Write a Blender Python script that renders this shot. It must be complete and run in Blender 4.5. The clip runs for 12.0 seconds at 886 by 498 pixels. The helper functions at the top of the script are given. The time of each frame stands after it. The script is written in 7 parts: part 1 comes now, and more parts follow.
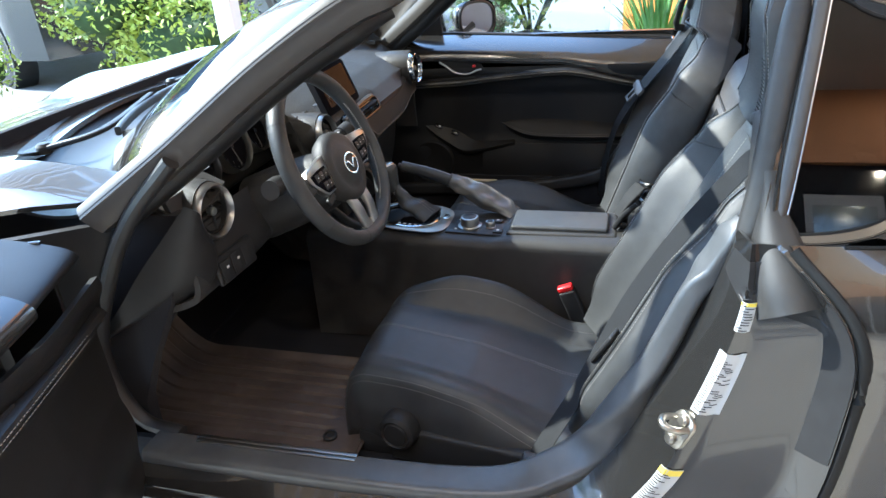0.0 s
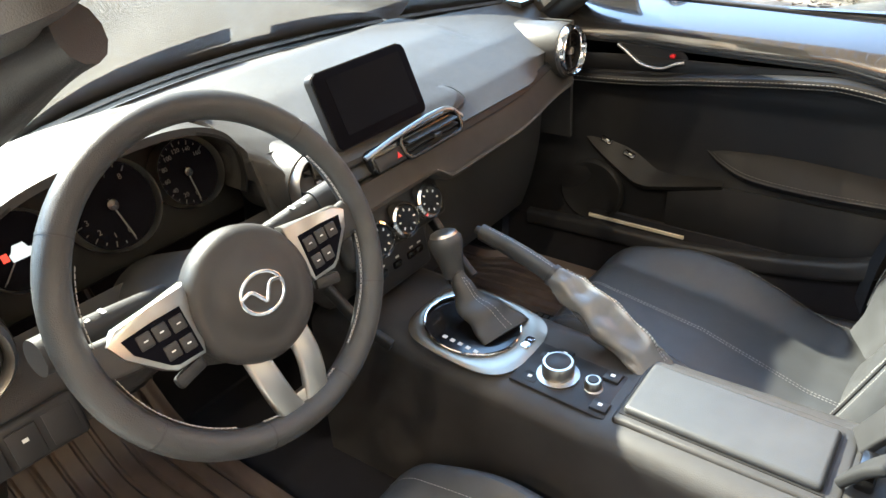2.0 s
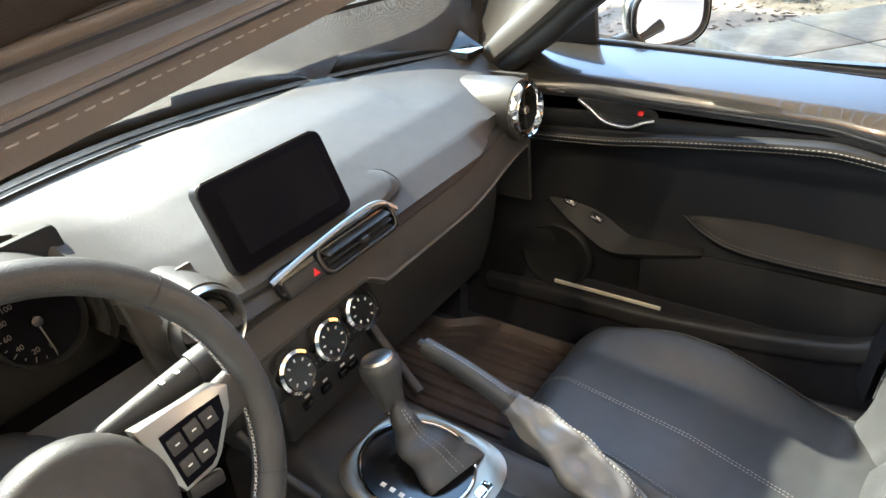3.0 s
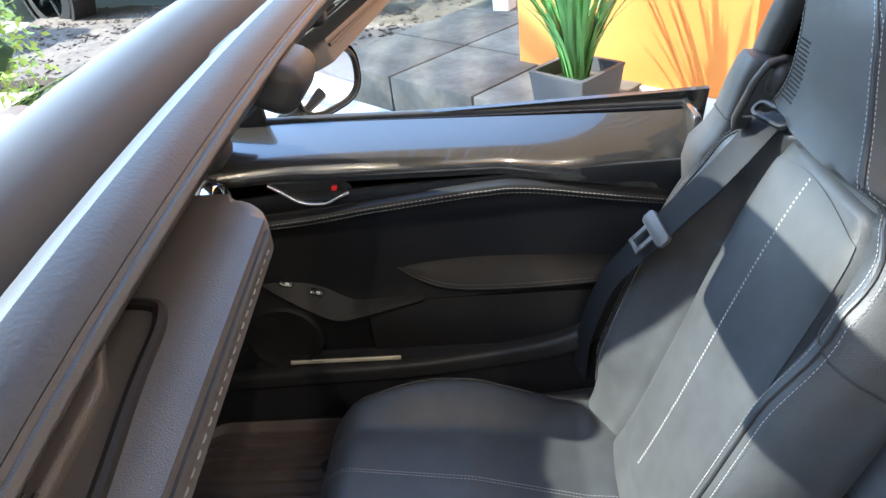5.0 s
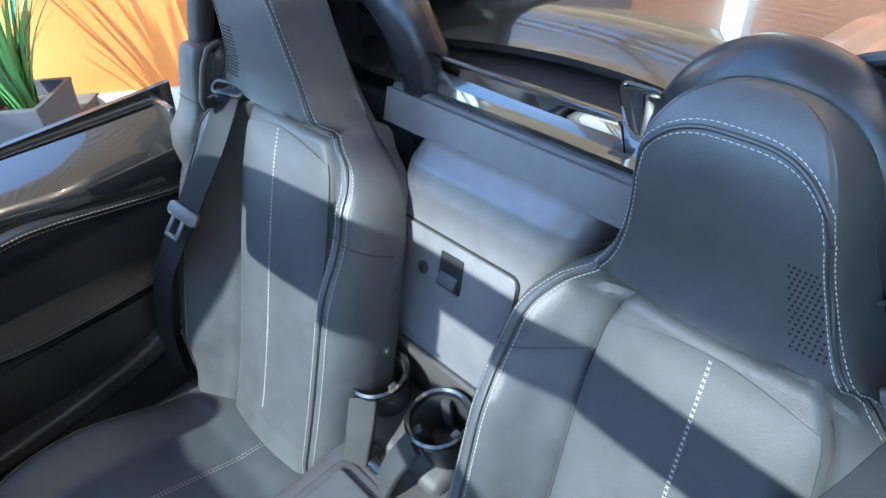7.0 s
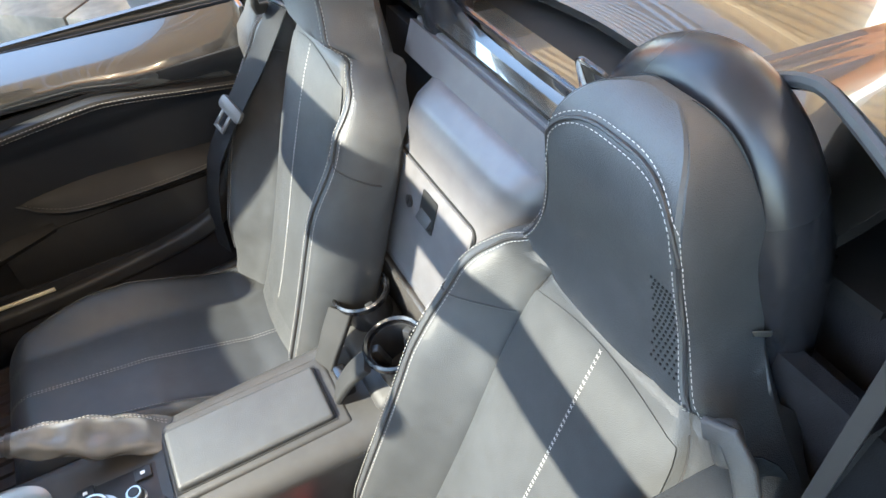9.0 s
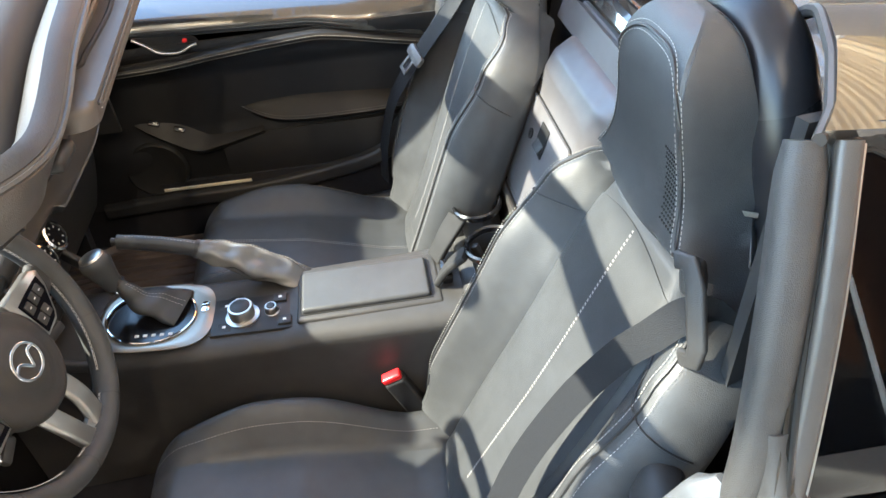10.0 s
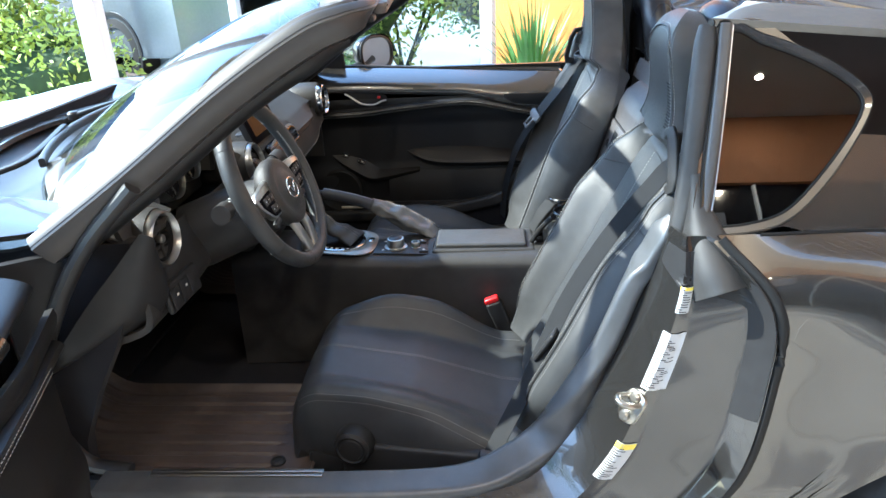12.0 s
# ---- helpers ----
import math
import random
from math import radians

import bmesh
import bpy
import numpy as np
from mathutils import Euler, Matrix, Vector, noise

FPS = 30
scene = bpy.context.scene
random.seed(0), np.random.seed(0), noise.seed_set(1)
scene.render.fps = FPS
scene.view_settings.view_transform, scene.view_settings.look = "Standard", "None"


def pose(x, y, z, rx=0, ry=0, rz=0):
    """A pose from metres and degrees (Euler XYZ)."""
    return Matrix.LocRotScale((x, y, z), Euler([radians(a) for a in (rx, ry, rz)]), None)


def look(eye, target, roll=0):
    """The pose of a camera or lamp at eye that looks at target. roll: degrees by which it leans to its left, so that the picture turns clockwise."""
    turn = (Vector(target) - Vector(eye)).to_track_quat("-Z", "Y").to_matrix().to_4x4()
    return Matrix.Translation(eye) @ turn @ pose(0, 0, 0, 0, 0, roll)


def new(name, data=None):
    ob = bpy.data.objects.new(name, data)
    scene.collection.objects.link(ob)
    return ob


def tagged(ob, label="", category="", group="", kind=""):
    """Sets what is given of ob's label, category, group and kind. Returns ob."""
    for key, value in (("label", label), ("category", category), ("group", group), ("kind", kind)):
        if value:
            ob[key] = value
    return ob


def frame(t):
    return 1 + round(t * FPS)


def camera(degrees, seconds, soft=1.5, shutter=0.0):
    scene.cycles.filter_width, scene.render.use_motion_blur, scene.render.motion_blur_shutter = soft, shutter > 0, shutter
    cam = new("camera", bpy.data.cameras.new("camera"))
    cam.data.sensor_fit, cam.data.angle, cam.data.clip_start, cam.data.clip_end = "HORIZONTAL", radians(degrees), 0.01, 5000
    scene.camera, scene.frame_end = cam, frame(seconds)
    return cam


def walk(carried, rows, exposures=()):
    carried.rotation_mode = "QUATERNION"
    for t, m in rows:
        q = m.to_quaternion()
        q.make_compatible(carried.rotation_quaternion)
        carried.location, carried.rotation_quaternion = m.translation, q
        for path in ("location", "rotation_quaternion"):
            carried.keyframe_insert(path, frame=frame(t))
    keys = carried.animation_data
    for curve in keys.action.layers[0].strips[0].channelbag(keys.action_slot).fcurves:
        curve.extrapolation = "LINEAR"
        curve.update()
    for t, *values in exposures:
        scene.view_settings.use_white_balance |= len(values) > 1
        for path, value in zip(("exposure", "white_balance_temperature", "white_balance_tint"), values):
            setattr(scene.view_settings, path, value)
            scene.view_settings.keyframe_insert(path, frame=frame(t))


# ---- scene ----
cam = camera(65.7, 12.0)
PATH = [
    (0, (0.695, -1.537, 1.248), (0.178, 0.181, 0.363), -4.7),
    (0.5, (0.698, -1.293, 1.201), (0.018, 0.345, 0.277), -5.1),
    (1, (0.653, -1.062, 1.184), (-0.189, 0.469, 0.211), -4.7),
    (1.5, (0.663, -0.87, 1.17), (-0.336, 0.546, 0.171), -4.9),
    (2, (0.668, -0.664, 1.184), (-0.436, 0.656, 0.164), -5.3),
    (2.5, (0.639, -0.544, 1.193), (-0.489, 0.75, 0.167), -5.8),
    (2.7, (0.612, -0.499, 1.202), (-0.493, 0.819, 0.181), -5.9),
    (4.3, (0.493, -0.369, 1.298), (-0.098, 1.218, 0.235), -7.7),
    (4.5, (0.489, -0.372, 1.305), (0.004, 1.248, 0.238), -7.7),
    (5, (0.478, -0.377, 1.314), (0.29, 1.298, 0.238), -7.3),
    (5.5, (0.483, -0.413, 1.323), (0.633, 1.263, 0.243), -6.5),
    (6, (0.468, -0.467, 1.339), (0.989, 1.124, 0.245), -5.7),
    (6.5, (0.435, -0.482, 1.351), (1.252, 0.934, 0.2), -6.2),
    (7, (0.431, -0.505, 1.377), (1.404, 0.72, 0.131), -7.2),
    (7.5, (0.423, -0.524, 1.384), (1.42, 0.58, 0.047), -7.6),
    (9.3, (0.614, -0.697, 1.406), (1.036, 0.669, 0.008), -6.1),
    (9.5, (0.608, -0.758, 1.397), (0.944, 0.666, 0.034), -5.9),
    (10, (0.593, -0.935, 1.384), (0.739, 0.602, 0.112), -4.6),
    (10.5, (0.603, -1.081, 1.356), (0.617, 0.56, 0.211), -3.3),
    (11, (0.639, -1.275, 1.317), (0.55, 0.439, 0.291), -3.0),
    (11.5, (0.614, -1.454, 1.291), (0.477, 0.326, 0.389), -2.9),
    (12, (0.566, -1.642, 1.254), (0.42, 0.178, 0.439), -2.7),
]
walk(cam, [(t, look(eye, target, roll)) for t, eye, target, roll in PATH], [(0.0, 3.34, 5900, 2), (0.5, 3.68, 6200, 2), (2.0, 4.42, 6800, 0), (3.5, 4.36, 6800, 0), (5.0, 3.82, 6050, 2), (6.5, 3.56, 5700, 1), (7.5, 3.68, 5150, 1), (9.5, 4.22, 7000, 3), (10.5, 4.04, 6450, 1), (11.3, 3.74, 6300, 1), (12.0, 3.46, 5900, 1)])


# ---- light ----
SUN_TRAVEL = Vector((1.0, -0.08, -0.85)).normalized()
SUN_ELEV = math.asin(-SUN_TRAVEL.z)
world = bpy.data.worlds.new("sky")
scene.world = world
world.use_nodes = True
wn = world.node_tree.nodes
sky = wn.new("ShaderNodeTexSky")
sky.sky_type = "NISHITA"
sky.sun_disc = False
sky.sun_elevation = SUN_ELEV
sky.sun_rotation = math.atan2(-SUN_TRAVEL.x, -SUN_TRAVEL.y)
sky.dust_density = 0.3
sky.ozone_density = 2.0
wn["Background"].inputs["Strength"].default_value = 0.15
world.node_tree.links.new(sky.outputs[0], wn["Background"].inputs["Color"])

sun_data = bpy.data.lights.new("sun", "SUN")
sun_data.energy = 1.75
sun_data.angle = radians(0.8)
sun_data.color = (1.0, 0.95, 0.86)
sun = new("sun", sun_data)
sun.matrix_world = look((0, 0, 0), SUN_TRAVEL)


# ---- materials ----
def material(name, color, rough=0.5, metal=0.0, vary=0.25, scale=40.0, bump=0.0, bump_scale=400.0,
             coat=0.0, spec=0.5, patch=0.0, patch_scale=3.0, cells=False, sheen=0.0, flakes=0.0):
    """Principled surface with fine grain, a second larger variation of colour and gloss, and relief."""
    m = bpy.data.materials.new(name)
    m.use_nodes = True
    n, l = m.node_tree.nodes, m.node_tree.links
    b = n["Principled BSDF"]
    b.inputs["Metallic"].default_value = metal
    b.inputs["Coat Weight"].default_value = coat
    b.inputs["Coat Roughness"].default_value = 0.04
    b.inputs["Specular IOR Level"].default_value = spec
    b.inputs["Sheen Weight"].default_value = sheen
    tc = n.new("ShaderNodeTexCoord")
    fine = n.new("ShaderNodeTexNoise")
    fine.inputs["Scale"].default_value = scale
    fine.inputs["Detail"].default_value = 4
    l.new(tc.outputs["Object"], fine.inputs["Vector"])
    big = n.new("ShaderNodeTexNoise")
    big.inputs["Scale"].default_value = patch_scale
    big.inputs["Detail"].default_value = 3
    l.new(tc.outputs["Object"], big.inputs["Vector"])
    ramp = n.new("ShaderNodeMix")
    ramp.data_type = "RGBA"
    c = Vector(color[:3])
    ramp.inputs["A"].default_value = (*(c * (1 - vary)), 1)
    ramp.inputs["B"].default_value = (*(c * (1 + vary)), 1)
    l.new(fine.outputs["Fac"], ramp.inputs["Factor"])
    mul = n.new("ShaderNodeMix")
    mul.data_type = "RGBA"
    mul.blend_type = "MULTIPLY"
    mul.inputs["Factor"].default_value = 1.0
    span = n.new("ShaderNodeMapRange")
    span.inputs["From Min"].default_value = 0.3
    span.inputs["From Max"].default_value = 0.7
    span.inputs["To Min"].default_value = 1 - patch
    span.inputs["To Max"].default_value = 1 + patch
    l.new(big.outputs["Fac"], span.inputs["Value"])
    l.new(ramp.outputs["Result"], mul.inputs["A"])
    l.new(span.outputs["Result"], mul.inputs["B"])
    l.new(mul.outputs["Result"], b.inputs["Base Color"])
    gloss = n.new("ShaderNodeMapRange")
    gloss.inputs["To Min"].default_value = max(0.02, rough * 0.85)
    gloss.inputs["To Max"].default_value = min(1.0, rough * 1.15)
    l.new(big.outputs["Fac"], gloss.inputs["Value"])
    l.new(gloss.outputs["Result"], b.inputs["Roughness"])
    if bump:
        if cells:
            relief = n.new("ShaderNodeTexVoronoi")
            relief.inputs["Scale"].default_value = bump_scale
            height = relief.outputs["Distance"]
        else:
            relief = n.new("ShaderNodeTexNoise")
            relief.inputs["Scale"].default_value = bump_scale
            relief.inputs["Detail"].default_value = 3
            height = relief.outputs["Fac"]
        l.new(tc.outputs["Object"], relief.inputs["Vector"])
        bp = n.new("ShaderNodeBump")
        bp.inputs["Strength"].default_value = bump
        bp.inputs["Distance"].default_value = 0.001
        l.new(height, bp.inputs["Height"])
        l.new(bp.outputs["Normal"], b.inputs["Normal"])
    return m


def glassy(name, color, rough=0.0, ior=1.5):
    """Clear or tinted pane: a mix of see-through and mirror-like gloss by Fresnel."""
    m = bpy.data.materials.new(name)
    m.use_nodes = True
    n, l = m.node_tree.nodes, m.node_tree.links
    n.remove(n["Principled BSDF"])
    clear = n.new("ShaderNodeBsdfTransparent")
    clear.inputs["Color"].default_value = (*color, 1)
    shine = n.new("ShaderNodeBsdfGlossy")
    shine.inputs["Roughness"].default_value = rough
    fres = n.new("ShaderNodeFresnel")
    fres.inputs["IOR"].default_value = ior
    mix = n.new("ShaderNodeMixShader")
    l.new(fres.outputs[0], mix.inputs[0])
    l.new(clear.outputs[0], mix.inputs[1])
    l.new(shine.outputs[0], mix.inputs[2])
    l.new(mix.outputs[0], n["Material Output"].inputs["Surface"])
    return m


LEATHER = material("black_leather", (0.036, 0.0375, 0.039), 0.44, bump=0.30, bump_scale=900, cells=True, patch=0.12, patch_scale=9, spec=0.40)
PERFORATED = material("perforated_leather", (0.035, 0.0365, 0.038), 0.47, bump=0.2, bump_scale=900, cells=True, patch=0.08, patch_scale=9, spec=0.36)
SOFT = material("soft_touch_plastic", (0.033, 0.032, 0.0315), 0.46, bump=0.3, bump_scale=1100, cells=True, patch=0.12, patch_scale=8, spec=0.30)
DASHSKIN = material("grained_dash_skin", (0.040, 0.038, 0.036), 0.50, bump=0.35, bump_scale=1000, cells=True, patch=0.10, spec=0.28)
VISOR = material("visor_vinyl", (0.062, 0.057, 0.053), 0.46, bump=0.2, bump_scale=2000, cells=True, patch=0.1)
DOORPAD = material("dark_door_plastic", (0.012, 0.012, 0.0125), 0.42, bump=0.25, bump_scale=1200, patch=0.1, spec=0.35)
HARD = material("hard_black_plastic", (0.020, 0.020, 0.021), 0.42, bump=0.2, bump_scale=1500, patch=0.12, spec=0.25)
MATTE = material("matt_black_plastic", (0.022, 0.022, 0.022), 0.75, bump=0.2, bump_scale=900, patch=0.1, spec=0.12)
HUMPSKIN = material("grey_violet_plastic", (0.084, 0.081, 0.084), 0.36, bump=0.25, bump_scale=1200, patch=0.08)
DARKTHREAD = material("grey_thread", (0.16, 0.155, 0.15), 0.7, vary=0.15)
GREYTRIM = material("grey_trim_plastic", (0.038, 0.035, 0.033), 0.40, bump=0.25, bump_scale=1200, patch=0.1)
PIANO = material("gloss_black_trim", (0.006, 0.006, 0.007), 0.22, vary=0.1, coat=0.1)
# handbrake boot leather, paled so its colour carries the reflected light
BOOTSKIN = material("sheen_paled_boot_leather", (0.105, 0.105, 0.102), 0.27, bump=0.3, bump_scale=700, cells=True, patch=0.15)
HOOPSKIN = material("covered_hoop_skin", (0.012, 0.012, 0.014), 0.27, bump=0.15, bump_scale=1200, patch=0.1, spec=0.30)
RUBBER = material("rubber_seal", (0.018, 0.018, 0.019), 0.48, bump=0.2, bump_scale=600)
MATRUB = material("rubber_mat", (0.074, 0.056, 0.049), 0.5, bump=0.35, bump_scale=700, patch=0.2, patch_scale=9)
CARPET = material("black_carpet", (0.014, 0.014, 0.017), 0.95, bump=1.0, bump_scale=900, spec=0.1, sheen=0.05)
SATIN = material("satin_silver", (0.42, 0.41, 0.39), 0.34, 1.0, vary=0.05, bump=0.05, bump_scale=900)
# scuff strip metal with the reflected sun and timber put into its colour
GLINTMETAL = material("sun_glint_metal", (0.78, 0.72, 0.58), 0.5, 0.5, vary=0.08, bump=0.1, bump_scale=900)
CHROME = material("chrome", (0.80, 0.80, 0.80), 0.07, 1.0, vary=0.03)
STEEL = material("zinc_steel", (0.40, 0.38, 0.34), 0.34, 1.0, vary=0.15, scale=90, bump=0.2, bump_scale=300)
PAINT = material("grey_metallic_paint", (0.066, 0.061, 0.055), 0.23, 0.75, vary=0.03, scale=1800, coat=1.0, patch=0.04)
# body paint copied duller and darker, the frame's shade put into its colour
FRAMEPAINT = material("shaded_grey_frame_paint", (0.044, 0.040, 0.036), 0.55, 0.3, vary=0.03, scale=1800, patch=0.04, spec=0.3)
# black sill plastic lightened: the sky's reflection is put into its colour
SILLTRIM = material("sky_lit_sill_plastic", (0.066, 0.070, 0.075), 0.30, bump=0.2, bump_scale=1500, patch=0.15, patch_scale=8)
ARMPAD = material("dark_padded_vinyl", (0.0105, 0.010, 0.010), 0.50, bump=0.3, bump_scale=1100, cells=True, patch=0.1, spec=0.3)
TONGUE = material("dull_belt_steel", (0.055, 0.055, 0.055), 0.42, 0.0, vary=0.08)
DIALPRINT = material("dim_dial_print", (0.13, 0.13, 0.13), 0.6, spec=0.1)
SURROUND = material("warm_satin_metal", (0.27, 0.245, 0.205), 0.36, 0.9, vary=0.05, bump=0.05, bump_scale=900)
RING = material("satin_gauge_ring", (0.70, 0.68, 0.64), 0.30, 1.0, vary=0.03)
# darker copy of the body paint, shade of jambs and door edges included
SHADEPAINT = material("grey_metallic_paint_shaded", (0.036, 0.035, 0.034), 0.20, 0.6, vary=0.03, scale=1800, coat=1.0, patch=0.06)
THREAD = material("pale_thread", (0.33, 0.32, 0.30), 0.7, vary=0.15)
WEB = material("seat_belt_webbing", (0.014, 0.015, 0.017), 0.6, bump=0.8, bump_scale=1300, vary=0.3, scale=500, spec=0.15)
RED = material("red_plastic", (0.60, 0.015, 0.02), 0.35, vary=0.1)
WHITE = material("white_paper_label", (0.42, 0.43, 0.43), 0.5, vary=0.05, patch=0.05)
INK = material("black_print", (0.012, 0.012, 0.012), 0.6, spec=0.2)
YELLOW = material("yellow_print", (0.75, 0.60, 0.08), 0.5)
SCREEN = material("dark_screen_glass", (0.006, 0.006, 0.008), 0.16, vary=0.1, coat=0.0, spec=0.04)
DIAL = material("dial_face", (0.003, 0.003, 0.005), 0.7, vary=0.2, spec=0.04)
PRINT = material("pale_print", (0.62, 0.62, 0.60), 0.5)
ACRYLIC = glassy("polished_acrylic_edge", (0.55, 0.60, 0.62), rough=0.05, ior=1.9)
GLASS = glassy("clear_glass", (0.93, 0.96, 0.95))
TINT = glassy("tinted_glass", (0.16, 0.15, 0.15), ior=1.85)
MIRROR = material("mirror_glass", (0.85, 0.87, 0.88), 0.02, 1.0, vary=0.01)
ORANGE = material("orange_render", (0.56, 0.19, 0.036), 0.8, vary=0.06, scale=60, bump=0.4, bump_scale=120, patch=0.06)
TERRA = material("terracotta_render", (0.38, 0.17, 0.085), 0.8, vary=0.06, scale=60, bump=0.4, bump_scale=120, patch=0.06)
CONCRETE = material("pale_concrete", (0.46, 0.44, 0.40), 0.7, vary=0.15, scale=30, bump=0.5, bump_scale=150, patch=0.15, patch_scale=1.2)
PLINTH = material("grey_plinth", (0.48, 0.46, 0.42), 0.8, vary=0.1, scale=30, bump=0.4, bump_scale=150, patch=0.1)
DECK = material("dusty_slate", (0.105, 0.094, 0.078), 0.85, spec=0.15, vary=0.3, scale=25, bump=0.8, bump_scale=90, patch=0.3, patch_scale=5)
POT = material("grey_planter", (0.040, 0.040, 0.043), 0.65, vary=0.06, patch=0.06, bump=0.2, bump_scale=300)
SOIL = material("dark_soil", (0.07, 0.05, 0.035), 0.9, vary=0.5, scale=60, bump=1.0, bump_scale=120)
MULCH = material("bark_mulch", (0.085, 0.066, 0.052), 0.9, vary=0.7, scale=25, bump=1.0, bump_scale=40, patch=0.3, patch_scale=4)
LEAF = material("plant_leaf", (0.085, 0.21, 0.055), 0.45, vary=0.4, scale=12, patch=0.2)
HEDGE = material("hedge_leaf", (0.33, 0.42, 0.075), 0.55, vary=0.5, scale=9, patch=0.35, patch_scale=2)
# stem colour, also the painted shade of the cores behind the leaves
HEDGEIN = material("hedge_stem_and_shade", (0.025, 0.05, 0.012), 0.9, vary=0.5, scale=20)
WHITEPAINT = material("white_painted_metal", (0.78, 0.78, 0.76), 0.4, vary=0.04)
ASPHALT = material("pale_road", (0.19, 0.19, 0.185), 0.85, vary=0.2, scale=20, bump=0.5, bump_scale=150, patch=0.12, patch_scale=0.6)
CARDARK = material("dark_car_paint", (0.03, 0.035, 0.035), 0.2, 0.3, vary=0.1, coat=1.0)
CARGREY = material("silver_car_paint", (0.30, 0.34, 0.36), 0.25, 0.6, vary=0.1, coat=1.0)
TYRE = material("tyre_rubber", (0.018, 0.018, 0.018), 0.75, bump=0.4, bump_scale=200)
BARK = material("tree_bark", (0.16, 0.12, 0.09), 0.9, vary=0.4, scale=18, bump=1.0, bump_scale=60)
LAMPGLOW = bpy.data.materials.new("lamp_lens")
LAMPGLOW.use_nodes = True
LAMPGLOW.node_tree.nodes["Principled BSDF"].inputs["Emission Color"].default_value = (1.0, 0.85, 0.68, 1)
LAMPGLOW.node_tree.nodes["Principled BSDF"].inputs["Emission Strength"].default_value = 12.0
def lit(name, color, strength):
    m = bpy.data.materials.new(name)
    m.use_nodes = True
    b = m.node_tree.nodes["Principled BSDF"]
    b.inputs["Base Color"].default_value = (0.01, 0.01, 0.01, 1)
    b.inputs["Emission Color"].default_value = (*color, 1)
    b.inputs["Emission Strength"].default_value = strength
    return m


ICONWHITE = lit("lit_display_white", (0.85, 0.92, 1.0), 0.055)
ICONRED = lit("lit_display_red", (1.0, 0.06, 0.04), 0.08)
SHOP = material("dark_shop_glass", (0.012, 0.013, 0.016), 0.12, vary=0.2, coat=0.3)
GREYWALL = material("grey_render", (0.20, 0.20, 0.21), 0.8, vary=0.06, bump=0.3, bump_scale=100, patch=0.08)


# ---- mesh tools ----
def part(name, bm, mat, parent=None, label="", smooth=True, mats=()):
    """Links a bmesh as one mesh object, under a thing or a part."""
    bmesh.ops.recalc_face_normals(bm, faces=bm.faces)
    me = bpy.data.meshes.new(name)
    bm.to_mesh(me)
    bm.free()
    for x in (mat, *mats):
        me.materials.append(x)
    if smooth:
        me.shade_smooth()
        me.set_sharp_from_angle(angle=radians(38))
    ob = new(name, me)
    if parent is not None:
        ob.parent = parent
        ob.matrix_parent_inverse = parent.matrix_world.inverted()
    if label:
        ob["label"] = label
    return ob


def thing(name, at, label, category, group="", kind=""):
    """An Empty at the base of a thing, to carry its parts."""
    e = new(name)
    e.empty_display_size = 0.05
    e.location = at
    e.matrix_world = Matrix.Translation(at)
    return tagged(e, label, category, group, kind)


def smooth01(a, b, x):
    t = min(1.0, max(0.0, (x - a) / (b - a)))
    return t * t * (3 - 2 * t)


def lerp_table(table, x):
    """Smooth interpolation in a short table of (x, value)."""
    if x <= table[0][0]:
        return table[0][1]
    for (a, va), (b, vb) in zip(table, table[1:]):
        if x <= b:
            return va + (vb - va) * smooth01(a, b, x)
    return table[-1][1]


def smooth_table(table, x):
    """A rounded line through a short table of (x, value), with no overshoot."""
    n = len(table)
    if x <= table[0][0]:
        return table[0][1]
    if x >= table[-1][0]:
        return table[-1][1]
    k = max(i for i in range(n - 1) if table[i][0] <= x)
    gap = [table[i + 1][0] - table[i][0] for i in range(n - 1)]
    rise = [(table[i + 1][1] - table[i][1]) / gap[i] for i in range(n - 1)]

    def slope(i):
        if i == 0 or i == n - 1:
            return rise[0] if i == 0 else rise[-1]
        a, b = rise[i - 1], rise[i]
        return 0.0 if a * b <= 0 else 2 * a * b / (a + b)
    t = (x - table[k][0]) / gap[k]
    h00, h10 = (1 + 2 * t) * (1 - t) ** 2, t * (1 - t) ** 2
    h01, h11 = t * t * (3 - 2 * t), t * t * (t - 1)
    return h00 * table[k][1] + h10 * gap[k] * slope(k) + h01 * table[k + 1][1] + h11 * gap[k] * slope(k + 1)


def linear_table(table, x):
    return float(np.interp(x, [a for a, _ in table], [b for _, b in table]))


def grid(fn, nu, nv, close_u=False, close_v=False, caps=False, bm=None):
    """A sheet of quads over fn(u, v), u and v from 0 to 1."""
    bm = bm or bmesh.new()
    cu, cv = nu + (not close_u), nv + (not close_v)
    rows = [[bm.verts.new(fn(i / nu, j / nv)) for j in range(cv)] for i in range(cu)]
    for i in range(nu):
        for j in range(nv):
            a, b = rows[i], rows[(i + 1) % cu]
            bm.faces.new((a[j], b[j], b[(j + 1) % cv], a[(j + 1) % cv]))
    if caps:
        bm.faces.new(rows[0])
        bm.faces.new(rows[-1][::-1])
    return bm


def thicken(bm, d):
    bmesh.ops.recalc_face_normals(bm, faces=bm.faces)
    bmesh.ops.solidify(bm, geom=list(bm.faces), thickness=d)
    return bm


